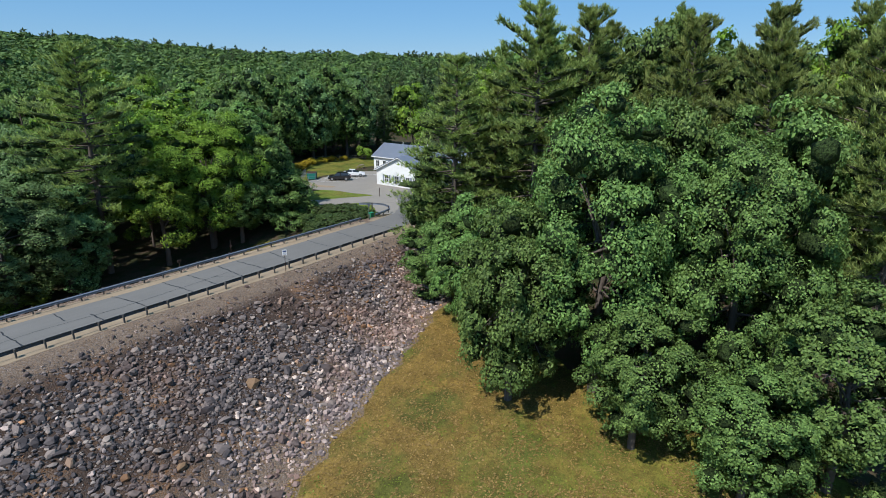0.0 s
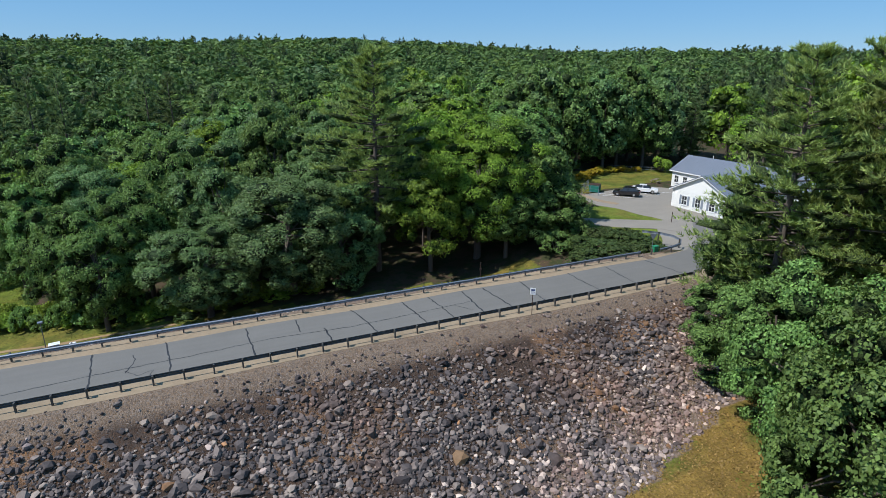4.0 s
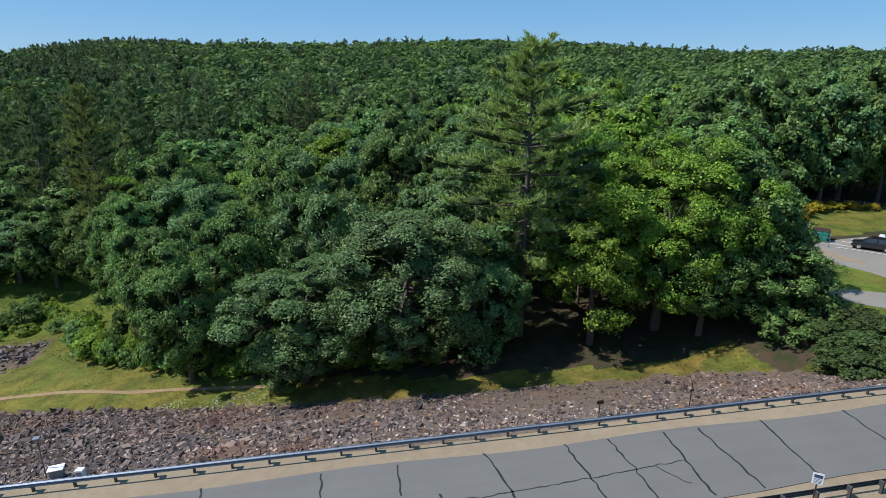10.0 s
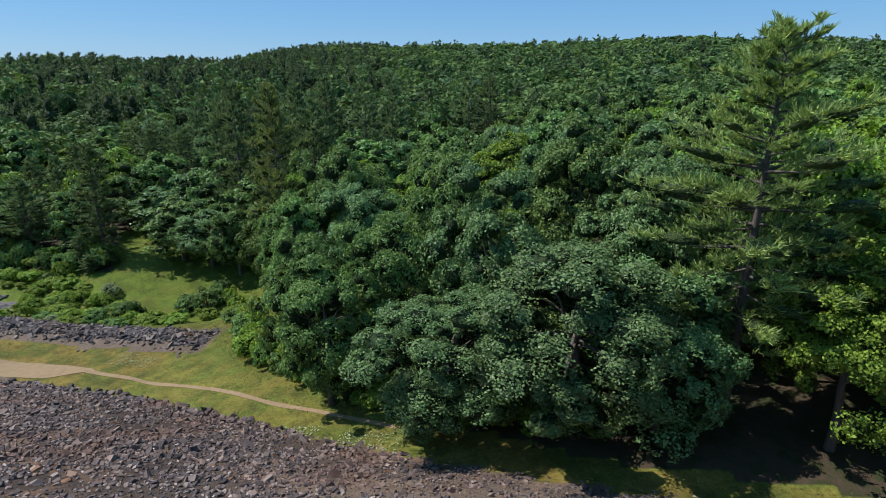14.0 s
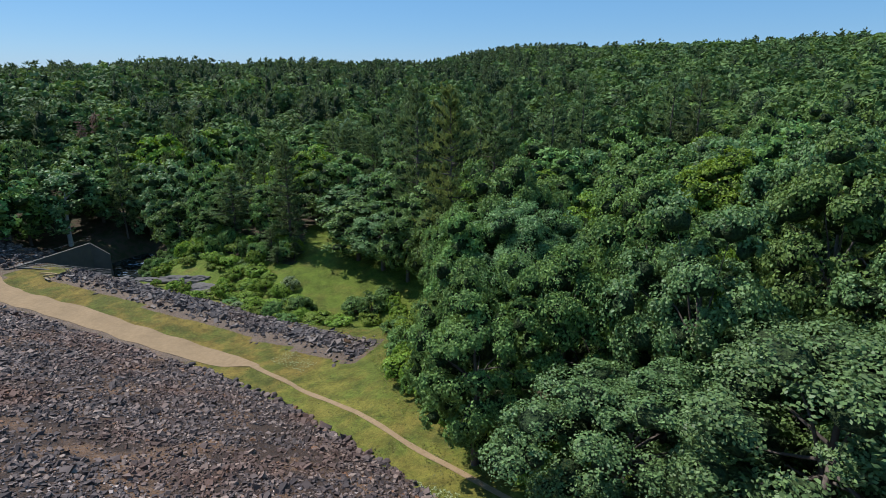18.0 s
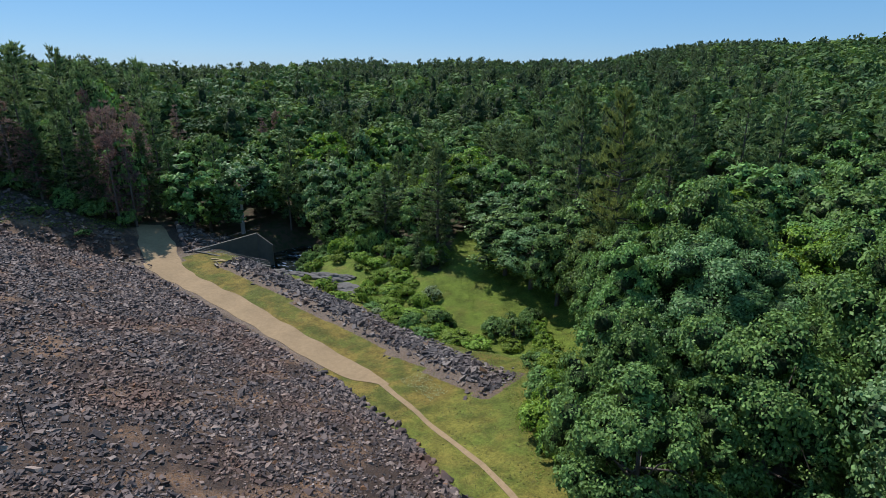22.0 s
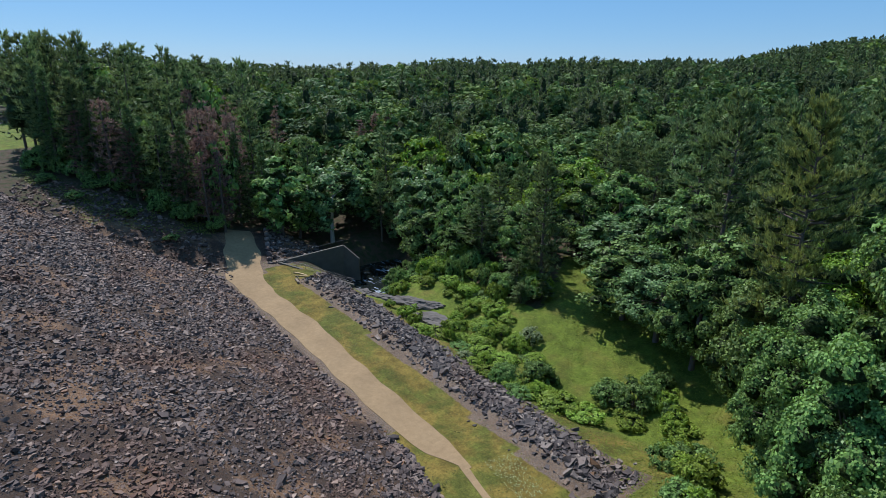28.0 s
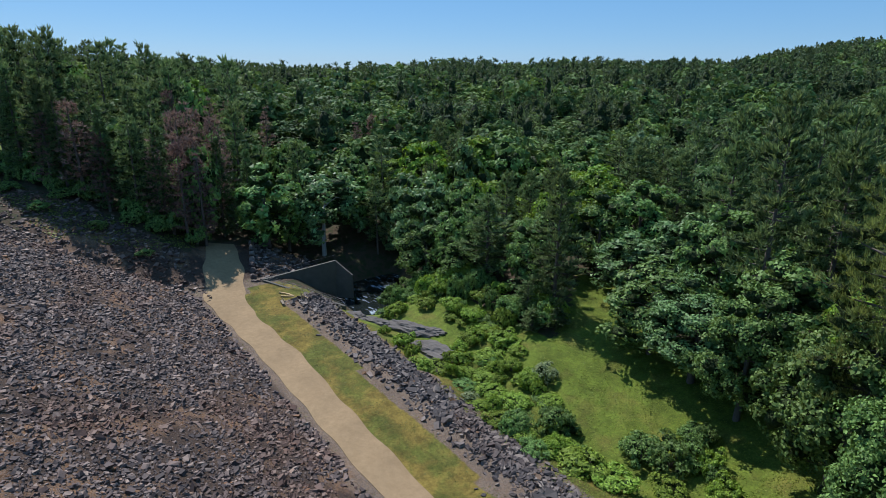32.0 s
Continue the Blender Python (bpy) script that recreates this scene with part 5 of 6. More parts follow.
def toe_boulders():
    """A row of larger stones where the slope meets the grass."""
    r = np.random.default_rng(24)
    for i in range(46):
        x = -47 + i * 0.85 + r.uniform(-0.3, 0.3)
        y = float(toe_line(x)) + r.uniform(-0.8, 0.5)
        s = r.uniform(0.5, 1.0)
        me = mesh_np("boulder", stone_shapes(1, r)[0] * np.array([1.2, 0.9, 0.7]), ICO_F, True)
        me.materials.append(STONE_BROWN)
        ob = new("boulder", me)
        ob.matrix_basis = Matrix.LocRotScale((x, y, z_at(x, y) + s * 0.15), Euler((r.normal() * 0.2, r.normal() * 0.2, r.uniform(0, 6))), (s,) * 3)
        tagged(ob, "angular grey boulder at the foot of the slope", "boulder", "boulders along the slope's foot")
    for x, y, s in ((23.6, 35.9, 0.95), (15.5, 32.8, 0.7), (27.5, 36.8, 0.8), (30, 34.0, 0.9), (26.5, 33.0, 0.8)):
        me = mesh_np("boulder", stone_shapes(1, r)[0] * np.array([1.1, 1.0, 0.8]), ICO_F, True)
        me.materials.append(RUSTY if s in (0.95, 0.7) else STONE)
        ob = new("boulder", me)
        ob.matrix_basis = Matrix.LocRotScale((x, y, z_at(x, y) + 0.1), Euler((0.3, 0.2, x)), (s,) * 3)
        tagged(ob, "rust-orange boulder lying among grey riprap" if s in (0.95, 0.7) else "grey boulder lying among riprap", "boulder")
    for i in range(7):
        x, y = -126.5 + 2.4 * i, 106.8 - 0.8 * i
        me = mesh_np("boulder", stone_shapes(1, r)[0], ICO_F, True)
        me.materials.append(STONE)
        ob = new("boulder", me)
        ob.matrix_basis = Matrix.LocRotScale((x, y, z_at(x, y) + 0.2), Euler((0, 0.1, x)), (1.2,) * 3)
        tagged(ob, "grey boulder lined up beside the dirt track", "boulder", "boulders beside the track")


RUSTY = plain("rust_orange_stone", (0.21, 0.125, 0.065), 0.8, vary=0.3, bump=0.4)
toe_boulders()


# ---- guardrails ----
def beam_mesh(length):
    """A W-shaped rail along x, 0.31 m deep."""
    prof = [(0, 0), (0.0, 0.03), (0.075, 0.075), (0.075, 0.115), (0.012, 0.15), (0.012, 0.17), (0.075, 0.205), (0.075, 0.245), (0.0, 0.29), (0.0, 0.32)]
    prof = prof + [(u - 0.018, v) for u, v in prof[::-1]]
    bm = prism(bmesh.new(), prof, "x", -length / 2, length / 2)
    me = bpy.data.meshes.new("beam")
    bm.to_mesh(me)
    bm.free()
    return me


def guardrail(name, x0, x1, y, side, beam_mat, label):
    """side: +1 where the beam stands on the +y side of its posts."""
    t = thing(name, label, "guardrail")
    me = beam_mesh(3.83)
    me.materials.append(beam_mat)
    bm = boxed(0, 0, 0.08, 0.11, 0.15, 1.30, 0.012)
    post = bpy.data.meshes.new("post")
    bm.to_mesh(post)
    bm.free()
    post.materials.append(POST)
    bm = boxed(0, 0, 0.0, 0.10, 0.12, 0.34, 0.01)
    block = bpy.data.meshes.new("spacer")
    bm.to_mesh(block)
    bm.free()
    block.materials.append(POST)
    n = int((x1 - x0) / 1.905)
    for i in range(n + 1):
        x = x0 + i * 1.905
        p = hang(new("post", post), t)
        p.matrix_basis = Matrix.LocRotScale((x, y, 0.02 * math.sin(x)), Euler((0, 0, 0)), None)
        s = hang(new("spacer", block), p)
        s.matrix_basis = pose(0, side * 0.13, 0.54)
        if i % 2 == 0 and i + 2 <= n:
            b = hang(new("beam", me), t)
            b.matrix_basis = Matrix.LocRotScale((x + 1.905, y + side * 0.20, 0.40 + 0.004 * (i % 4)), Euler((0, 0, 0 if side > 0 else math.pi)), None)
    return t


# Darker steel than the far rail's: the shade on its back, put into colour.
near_rail = guardrail("guardrail", -66.7, 58.0, 46.05, 1, STEEL_DARK, "steel guardrail on posts beside the road, coloured dark for its shaded back")
far_rail = guardrail("guardrail", -66.7, 58.0, 53.95, -1, STEEL, "galvanised steel guardrail on posts along the far roadside")


def curved_end():
    """The far rail's flared end round the corner."""
    t = thing("guardrail", "curved galvanised guardrail end at the road's bend", "guardrail")
    pts = [(58.2, 53.75), (60.4, 53.95), (62.2, 54.5), (63.4, 55.6), (63.9, 57.2), (63.4, 59.0), (62.0, 60.6)]
    for (xa, ya), (xb, yb) in zip(pts, pts[1:]):
        a = math.atan2(yb - ya, xb - xa)
        ln = math.hypot(xb - xa, yb - ya)
        me = beam_mesh(ln + 0.08)
        me.materials.append(STEEL)
        b = hang(new("beam", me), t)
        b.matrix_basis = Matrix.LocRotScale(((xa + xb) / 2, (ya + yb) / 2, 0.38), Euler((0, 0, a + math.pi)), None)
    for x, y in pts[1::2]:
        g = z_at(x, y)
        part("post", boxed(x - 0.08, y + 0.1, 0.1 + g / 2, 0.11, 0.15, 1.2 - g, 0.01), POST, t)


curved_end()


# ---- sealed cracks in the road ----
def seam(pts, width):
    r = np.random.default_rng(int(abs(pts[0][0]) * 31) + 3)
    path = []
    for (xa, ya), (xb, yb) in zip(pts, pts[1:]):
        n = max(2, int(math.hypot(xb - xa, yb - ya) / 0.35))
        for j in range(n):
            f = j / n
            path.append((xa + (xb - xa) * f + r.normal() * 0.05, ya + (yb - ya) * f + r.normal() * 0.03))
    path.append(pts[-1])
    v, f = [], []
    for i, (x, y) in enumerate(path):
        xa, ya = path[max(i - 1, 0)]
        xb, yb = path[min(i + 1, len(path) - 1)]
        d = math.hypot(xb - xa, yb - ya) + 1e-6
        w = width * r.uniform(0.6, 1.2) / 2
        nx, ny = -(yb - ya) / d * w, (xb - xa) / d * w
        v += [(x + nx, y + ny, 0.066), (x - nx, y - ny, 0.066)]
        if i:
            f.append((2 * i - 2, 2 * i - 1, 2 * i + 1, 2 * i))
    me = mesh_np("tar_seam", v, f)
    me.materials.append(TAR)
    hang(new("tar_seam", me), road)


for x, a, b in ((-46, 0.3, -0.2), (-38, -0.4, 0.1), (-31, 0.2, 0.4), (-24, 0.1, -0.3), (-17.5, -0.2, 0.2), (-11, 0.1, 0.4), (-4.6, -0.3, 0.3), (1.5, -0.1, 0.2), (6.5, -0.2, 0.2), (12.3, -0.1, 0.1), (21.5, -0.4, 0.4), (26, -0.2, 0.2), (28.6, -0.1, 0.15), (31.8, 0.1, -0.1), (34.3, -0.1, 0.2), (38.3, 0.2, -0.3), (44.3, 0.0, 0.0), (49.1, 0.2, -0.2), (55, -0.2, 0.3)):
    seam([(x + a, 52.6), (x + a * 0.3, 51.2), (x + b * 0.5, 49.6), (x + b, 47.4)], 0.12)
seam([(16.2, 52.6), (16.2, 50.2)], 0.1)
seam([(18.1, 50.0), (18.2, 47.4)], 0.12)
seam([(3.8, 48.9), (4.6, 47.8), (5.6, 48.3), (5.4, 47.5)], 0.07)
seam([(4.2, 51.3), (4.3, 50.2), (3.8, 48.6)], 0.07)
seam([(-6, 48.4), (2, 49.2), (8, 49.4), (14, 49.9), (20, 49.4), (26, 49.7), (31.6, 50.1)], 0.07)
seam([(29.9, 49.9), (30.3, 49.2), (31.0, 48.4)], 0.06)
for xa in (60, 66, 70):
    seam([(xa, 50.5), (xa + 1.2, 51.2), (xa + 1.8, 52.4)], 0.08)


# ---- signs by the road ----
def roadside_sign(x, y, z0, tall, w, h, face, turn, label, name="sign"):
    t = thing(name, label, "sign", pose(x, y, z0, 0, 0, turn))
    part("post", boxed(0, 0, tall / 2 - 0.2, 0.06, 0.05, tall + 0.4, 0.008), BROWN, t)
    p = part("panel", boxed(0, -0.04, tall - h / 2, w, 0.02, h, 0.008), face, t)
    return t, p


t, p = roadside_sign(35.2, 45.4, z_at(35.2, 45.4), 2.5, 0.46, 0.62, WHITE, -38, "white notice panel with dark print on a brown post", "notice_sign")
part("print_block", boxed(0, -0.053, 2.32, 0.34, 0.004, 0.16), INK, p, "dark blue print")
for i in range(4):
    part("print_line", boxed(0, -0.053, 2.17 - i * 0.07, 0.32, 0.004, 0.022), INK, p)
roadside_sign(29.0, 54.9, z_at(29.0, 54.9), 1.25, 0.42, 0.28, BROWN, 0, "small brown sign on a brown post", "small_sign")
t, p = roadside_sign(35.2, 54.9, z_at(35.2, 54.9), 1.35, 0.30, 0.16, BROWN, 0, "brown marker post with a small plate", "marker_post")
part("top_bar", boxed(0, 0, 1.65, 0.05, 0.05, 0.65, 0.008), BROWN, t)
part("loop", rod(bmesh.new(), (-0.06, 0, 1.7), (0.06, 0, 2.0), 0.02), BROWN, t)
t = thing("rain_gauge_box", "low white metal box with a flat lid behind the guardrail", "utility box", pose(-1.4, 55.2, z_at(-1.4, 55.2), 0, 0, 10))
part("body", boxed(0, 0, 0.28, 0.6, 0.45, 0.6, 0.02), STEEL, t)
part("lid", boxed(0, 0, 0.61, 0.75, 0.55, 0.05, 0.01), WHITE, t, "bright white lid")
part("mast", rod(bmesh.new(), (-0.55, 0.15, -0.4), (-0.55, 0.15, 2.5), 0.03), STEEL_DARK, t, "thin steel mast")
part("sensor", boxed(-0.55, 0.1, 2.5, 0.34, 0.26, 0.12, 0.03), STEEL, t, "small grey sensor head")
t = thing("utility_box", "small white metal box beside the guardrail", "utility box", pose(-0.2, 55.0, z_at(-0.2, 55.0), 0, 0, -6))
part("body", boxed(0, 0, 0.2, 0.42, 0.34, 0.5, 0.02), WHITE, t)
part("hatch", boxed(0, -0.176, 0.2, 0.3, 0.012, 0.34, 0.004), STEEL, t)
t = thing("marker_rod", "thin rusty steel rod standing in the riprap", "rod", pose(-33.9, 59.2, z_at(-33.9, 59.2), 0, 3, 0))
part("shaft", rod(bmesh.new(), (0, 0, -0.4), (0, 0, 1.9), 0.045), BROWN, t)
part("cap", boxed(0, 0, 1.92, 0.12, 0.12, 0.05, 0.01), BROWN, t)
t = thing("give_way_sign", "grey back of a triangular road sign on a steel post", "road sign", pose(57.7, 54.5, z_at(57.7, 54.5), 0, 0, -25))
part("post", boxed(0, 0, 1.05, 0.06, 0.05, 2.7, 0.006), STEEL, t)
part("panel", prism(bmesh.new(), [(-0.42, 2.35), (0.42, 2.35), (0, 1.62)], "y", -0.06, -0.04), STEEL, t)
t = thing("box_at_bend", "small green plastic box on the verge", "utility box", pose(58.6, 54.9, z_at(58.6, 54.9)))
part("body", boxed(0, 0, 0.35, 0.7, 0.5, 0.75, 0.05), GREEN_BOX, t)
part("lid", boxed(0, 0, 0.74, 0.76, 0.56, 0.06, 0.02), GREEN_BOX, t)
t = thing("marker_post", "thin dark post on the grass island", "post", pose(73.1, 66.3, z_at(73.1, 66.3)))
part("shaft", boxed(0, 0, 0.6, 0.09, 0.09, 1.9, 0.01), BROWN, t)
part("cap", boxed(0, 0, 1.56, 0.11, 0.11, 0.05, 0.01), BROWN, t)

# ---- the white house and its yard ----
def gable_house():
    t = thing("house", "white clapboard house with a blue-grey metal roof", "house", pose(81.0, 68.4, -0.72))
    # front wing: gable to -x, ridge along x
    w, d, eave, ridge = 11.4, 13.0, 3.05, 5.75
    h = w / 2
    part("wall", prism(bmesh.new(), [(-h, 0), (h, 0), (h, eave), (0, ridge - 0.1), (-h, eave)], "x", 0, 0.25), SIDING, t)
    part("wall", boxed(d / 2 + 0.12, h - 0.12, eave / 2, d - 0.27, 0.24, eave, 0.0), SIDING, t)
    part("wall", boxed(d / 2 + 0.12, -h + 0.12, eave / 2, d - 0.27, 0.24, eave, 0.0), SIDING, t)
    s = (ridge - eave) / h
    for sg in (1, -1):
        a = [(sg * (h + 0.4), eave - 0.4 * s), (0, ridge), (0, ridge + 0.16), (sg * (h + 0.4), eave - 0.4 * s + 0.16)]
        part("roof", prism(bmesh.new(), a if sg > 0 else a[::-1], "x", -0.4, d), ROOFING, t)
        part("fascia", prism(bmesh.new(), [(sg * (h + 0.4), eave - 0.4 * s - 0.12), (0, ridge - 0.12), (0, ridge - 0.004), (sg * (h + 0.4), eave - 0.4 * s - 0.004)], "x", -0.42, -0.30), WHITE, t)
    for i in range(16):
        z = 0.15 + i * 0.18
        part("clapboard", boxed(-0.012, 0, z, 0.03, w - 0.02, 0.012), SIDING, t)
    for y in (3.1, 0.45, -2.2, -4.4):
        window(t, -0.02, y, 1.45, 0.95, 1.4, True)
    # rear wing: ridge along y
    x0, x1, y0, y1, e2, r2 = 12.4, 20.5, -14.0, 17.8, 3.35, 5.7
    m = (x0 + x1) / 2
    part("wall", boxed(x0 + 0.12, (y0 + y1) / 2, e2 / 2, 0.24, y1 - y0, e2, 0.0), SIDING, t)
    part("wall", boxed(x1 - 0.12, (y0 + y1) / 2, e2 / 2, 0.24, y1 - y0, e2, 0.0), SIDING, t)
    for y in (y0 + 0.003, y1 - 0.253):
        part("wall", prism(bmesh.new(), [(x0 + 0.24, 0), (x1 - 0.24, 0), (x1 - 0.24, e2), (m, r2 - 0.1), (x0 + 0.24, e2)], "y", y, y + 0.25), SIDING, t)
    s = (r2 - e2) / (m - x0)
    part("roof", prism(bmesh.new(), [(x0 - 0.4, e2 - 0.4 * s), (m, r2), (m, r2 + 0.16), (x0 - 0.4, e2 - 0.4 * s + 0.16)], "y", y0 - 0.4, y1 + 0.4), ROOFING, t)
    part("roof", prism(bmesh.new(), [(x1 + 0.4, e2 - 0.4 * s), (m, r2), (m, r2 + 0.16), (x1 + 0.4, e2 - 0.4 * s + 0.16)], "y", y0 - 0.4, y1 + 0.4), ROOFING, t)
    for i in range(52):
        part("roof_seam", prism(bmesh.new(), [(x0 - 0.4, e2 - 0.4 * s + 0.165), (m, r2 + 0.165), (m, r2 + 0.20), (x0 - 0.4, e2 - 0.4 * s + 0.20)], "y", y0 + i * 0.62, y0 + i * 0.62 + 0.03), ROOFING, t)
    part("trim", boxed(x0 - 0.42, (y0 + y1) / 2, e2 - 0.18, 0.04, y1 - y0 + 0.8, 0.18), WHITE, t)
    for y in (16.6, 14.6, 9.0):
        window(t, x0 - 0.02, y, 1.75, 0.9, 1.3, False)
    for y in (6, 13):
        part("vent_pipe", rod(bmesh.new(), (m + 0.6, y, r2 - 0.4), (m + 0.6, y, r2 + 0.55), 0.08), WHITE, t)


def window(t, x, y, z, w, h, shutters):
    f = part("window", boxed(x, y, z, 0.10, w + 0.16, h + 0.16, 0.01), WHITE, t, "white framed sash window")
    for sy in (-1, 1):
        for sz in (-1, 1):
            part("pane", boxed(x - 0.052, y + sy * w / 4, z + sz * h / 4, 0.012, w / 2 - 0.06, h / 2 - 0.07), GLASS, f)
    part("sill", boxed(x - 0.05, y, z - h / 2 - 0.1, 0.16, w + 0.24, 0.05, 0.01), WHITE, f)
    if shutters:
        for sy in (-1, 1):
            part("shutter", boxed(x - 0.035, y + sy * (w / 2 + 0.32), z, 0.05, 0.36, h + 0.1, 0.01), SHUTTER, t, "slate blue shutter")


gable_house()


def car(name, label, x, y, turn, paint, low):
    """A parked car with its nose towards its own +x."""
    t = thing(name, label, "car", pose(x, y, z_at(x, y) + 0.055, 0, 0, turn))
    L, W = 4.6, 1.82
    top = 1.42 if low else 1.54
    side = [(-2.3, 0.45), (-2.22, 0.28), (2.15, 0.26), (2.3, 0.5), (2.22, 0.72), (1.1, 0.92), (-2.1, 1.0 if low else 1.05), (-2.3, 0.82)]
    bm = prism(bmesh.new(), side, "y", -W / 2, W / 2)
    bmesh.ops.bevel(bm, geom=list(bm.edges), offset=0.09, segments=2, affect="EDGES", profile=0.6)
    part("body", bm, paint, t)
    cab = [(-2.0 if not low else -1.75, 0.95), (1.15, 0.9), (0.35, top - 0.04), (-0.9 if low else -1.55, top)]
    bm = bmesh.new()
    lo = [[bm.verts.new((u, sy * (W / 2 - (0.09 if v < 1.1 else 0.26)), v)) for u, v in cab] for sy in (-1, 1)]
    bm.faces.new(lo[0])
    bm.faces.new(lo[1][::-1])
    for i in range(4):
        j = (i + 1) % 4
        bm.faces.new((lo[0][i], lo[1][i], lo[1][j], lo[0][j]))
    bmesh.ops.recalc_face_normals(bm, faces=bm.faces)
    bmesh.ops.bevel(bm, geom=list(bm.edges), offset=0.05, segments=2, affect="EDGES")
    part("glass_house", bm, GLASS, t, "dark tinted windows")
    part("roof_panel", boxed(-0.3 if low else -0.6, 0, top + 0.005, 1.2 if low else 1.85, W - 0.55, 0.05, 0.02), paint, t)
    for sy in (-1, 1):
        part("pillar", prism(bmesh.new(), [(-0.35, 0.95), (-0.22, 0.95), (-0.25, top - 0.03), (-0.36, top - 0.03)], "y", sy * (W / 2 - 0.10) - 0.012, sy * (W / 2 - 0.10) + 0.012), paint, t)
        part("headlight", boxed(2.2, sy * 0.66, 0.68, 0.14, 0.36, 0.13, 0.03), CLEAR_LENS, t)
        part("tail_light", boxed(-2.27, sy * 0.68, 0.84, 0.10, 0.34, 0.15, 0.03), RED_LENS, t)
        part("door_mirror", boxed(0.75, sy * (W / 2 + 0.06), 0.98, 0.12, 0.18, 0.12, 0.03), paint, t)
        for wx in (-1.38, 1.42):
            w = part("wheel", rod(bmesh.new(), (wx, sy * (W / 2 - 0.20), 0.32), (wx, sy * (W / 2 + 0.01), 0.32), 0.33, seg=20), RUBBER, t)
            part("rim", rod(bmesh.new(), (wx, sy * (W / 2 + 0.005), 0.32), (wx, sy * (W / 2 + 0.022), 0.32), 0.21, seg=14), CHROME, w)
    part("bumper", boxed(-2.3, 0, 0.5, 0.08, 1.5, 0.16, 0.03), paint, t)
    part("number_plate", boxed(-2.345, 0, 0.66, 0.02, 0.34, 0.12), WHITE, t)


car("car", "black hatchback parked on the asphalt lot", 79.4, 82.9, 132, CAR_BLACK, False)
car("car", "white saloon car parked on the asphalt lot", 84.2, 83.5, -48, CAR_WHITE, True)
for i in range(4):
    part("parking_line", boxed(77.4 + 3.4 * i * 0.9, 82.6 + 0.1 * i, z_at(79 + i * 2, 82.6) + 0.075, 0.12, 5.4, 0.006, 0, 42), WHITE, lot, "worn white paint line")


def bin_store():
    x, y = 76.3, 87.6
    t = thing("dumpster", "green steel dumpster with a dark lid", "dumpster", pose(x, y, z_at(x, y) + 0.02, 0, 0, 40))
    part("body", prism(bmesh.new(), [(-0.75, 0.12), (0.75, 0.12), (0.95, 1.35), (-0.85, 1.35)], "x", -1.0, 1.0), GREEN_BIN, t)
    for i in (-0.6, 0, 0.6):
        part("rib", boxed(i, -0.86, 0.75, 0.08, 0.08, 1.1, 0.01), GREEN_BIN, t)
    part("lid", boxed(0, 0.05, 1.40, 2.06, 1.86, 0.06, 0.02), BROWN, t, "dark lid")
    f = thing("wire_fence", "low chain-link fence round the dumpster", "fence", pose(x, y, z_at(x, y), 0, 0, 40))
    for i in range(6):
        part("post", rod(bmesh.new(), (-3.0 + 1.2 * i, 1.8, -0.3), (-3.0 + 1.2 * i, 1.8, 1.7), 0.04, seg=6), STEEL, f)
    for i in range(3):
        part("post", rod(bmesh.new(), (-3.0, 1.8 - 1.5 * i, -0.3), (-3.0, 1.8 - 1.5 * i, 1.7), 0.04, seg=6), STEEL, f)
    for z in (0.1, 0.6, 1.1, 1.65):
        part("rail", rod(bmesh.new(), (-3.0, 1.8, z), (3.0, 1.8, z), 0.018, seg=5), STEEL, f)
        part("rail", rod(bmesh.new(), (-3.0, 1.8, z), (-3.0, -1.2, z), 0.018, seg=5), STEEL, f)


bin_store()
t = thing("picnic_table", "weathered wooden picnic table on the lawn", "picnic table", pose(92.4, 89.2, z_at(92.4, 89.2), 0, 0, 20))
for i in range(4):
    part("plank", boxed(0, -0.3 + i * 0.2, 0.75, 1.9, 0.18, 0.045, 0.008), WOOD, t)
for sy in (-1, 1):
    part("bench", boxed(0, sy * 0.72, 0.44, 1.9, 0.26, 0.045, 0.008), WOOD, t)
    for sx in (-0.7, 0.7):
        part("leg", rod(bmesh.new(), (sx, sy * 0.7, -0.05), (sx, sy * 0.2, 0.74), 0.05, seg=6), WOOD, t)
f = thing("wire_fence", "low wire fence behind the lawn", "fence", pose(0, 0, 0))
for i in range(9):
    x, y = 92 + 1.6 * i, 104.5 - 1.25 * i
    part("post", rod(bmesh.new(), (x, y, z_at(x, y) - 0.3), (x, y, z_at(x, y) + 1.1), 0.05, seg=6), WOOD, f)
    if i:
        for dz in (0.45, 0.95):
            part("wire", rod(bmesh.new(), (x - 1.6, y + 1.25, z_at(x - 1.6, y + 1.25) + dz), (x, y, z_at(x, y) + dz), 0.02, seg=4), STEEL, f)

# ---- outlet works below the dam ----
t = thing("outlet_basin", "stained concrete outlet basin with wing walls and pipe railing", "outlet basin")
A, B, C = Vector((-109.5, 103.0)), Vector((-109.0, 117.5)), Vector((-93.9, 111.8))


def slab(a, b, za, zb, foot, w):
    """An upright wall from a to b, its top running from za to zb."""
    d = (b - a).normalized()
    n = Vector((-d.y, d.x)) * w / 2
    bm = bmesh.new()
    ring = []
    for p, zt in ((a, za), (b, zb)):
        ring.append([bm.verts.new((p.x + s * n.x, p.y + s * n.y, z)) for s, z in ((-1, foot), (1, foot), (1, zt), (-1, zt))])
    for i in range(4):
        j = (i + 1) % 4
        bm.faces.new((ring[0][i], ring[0][j], ring[1][j], ring[1][i]))
    bm.faces.new(ring[0][::-1])
    bm.faces.new(ring[1])
    bmesh.ops.recalc_face_normals(bm, faces=bm.faces)
    return bm


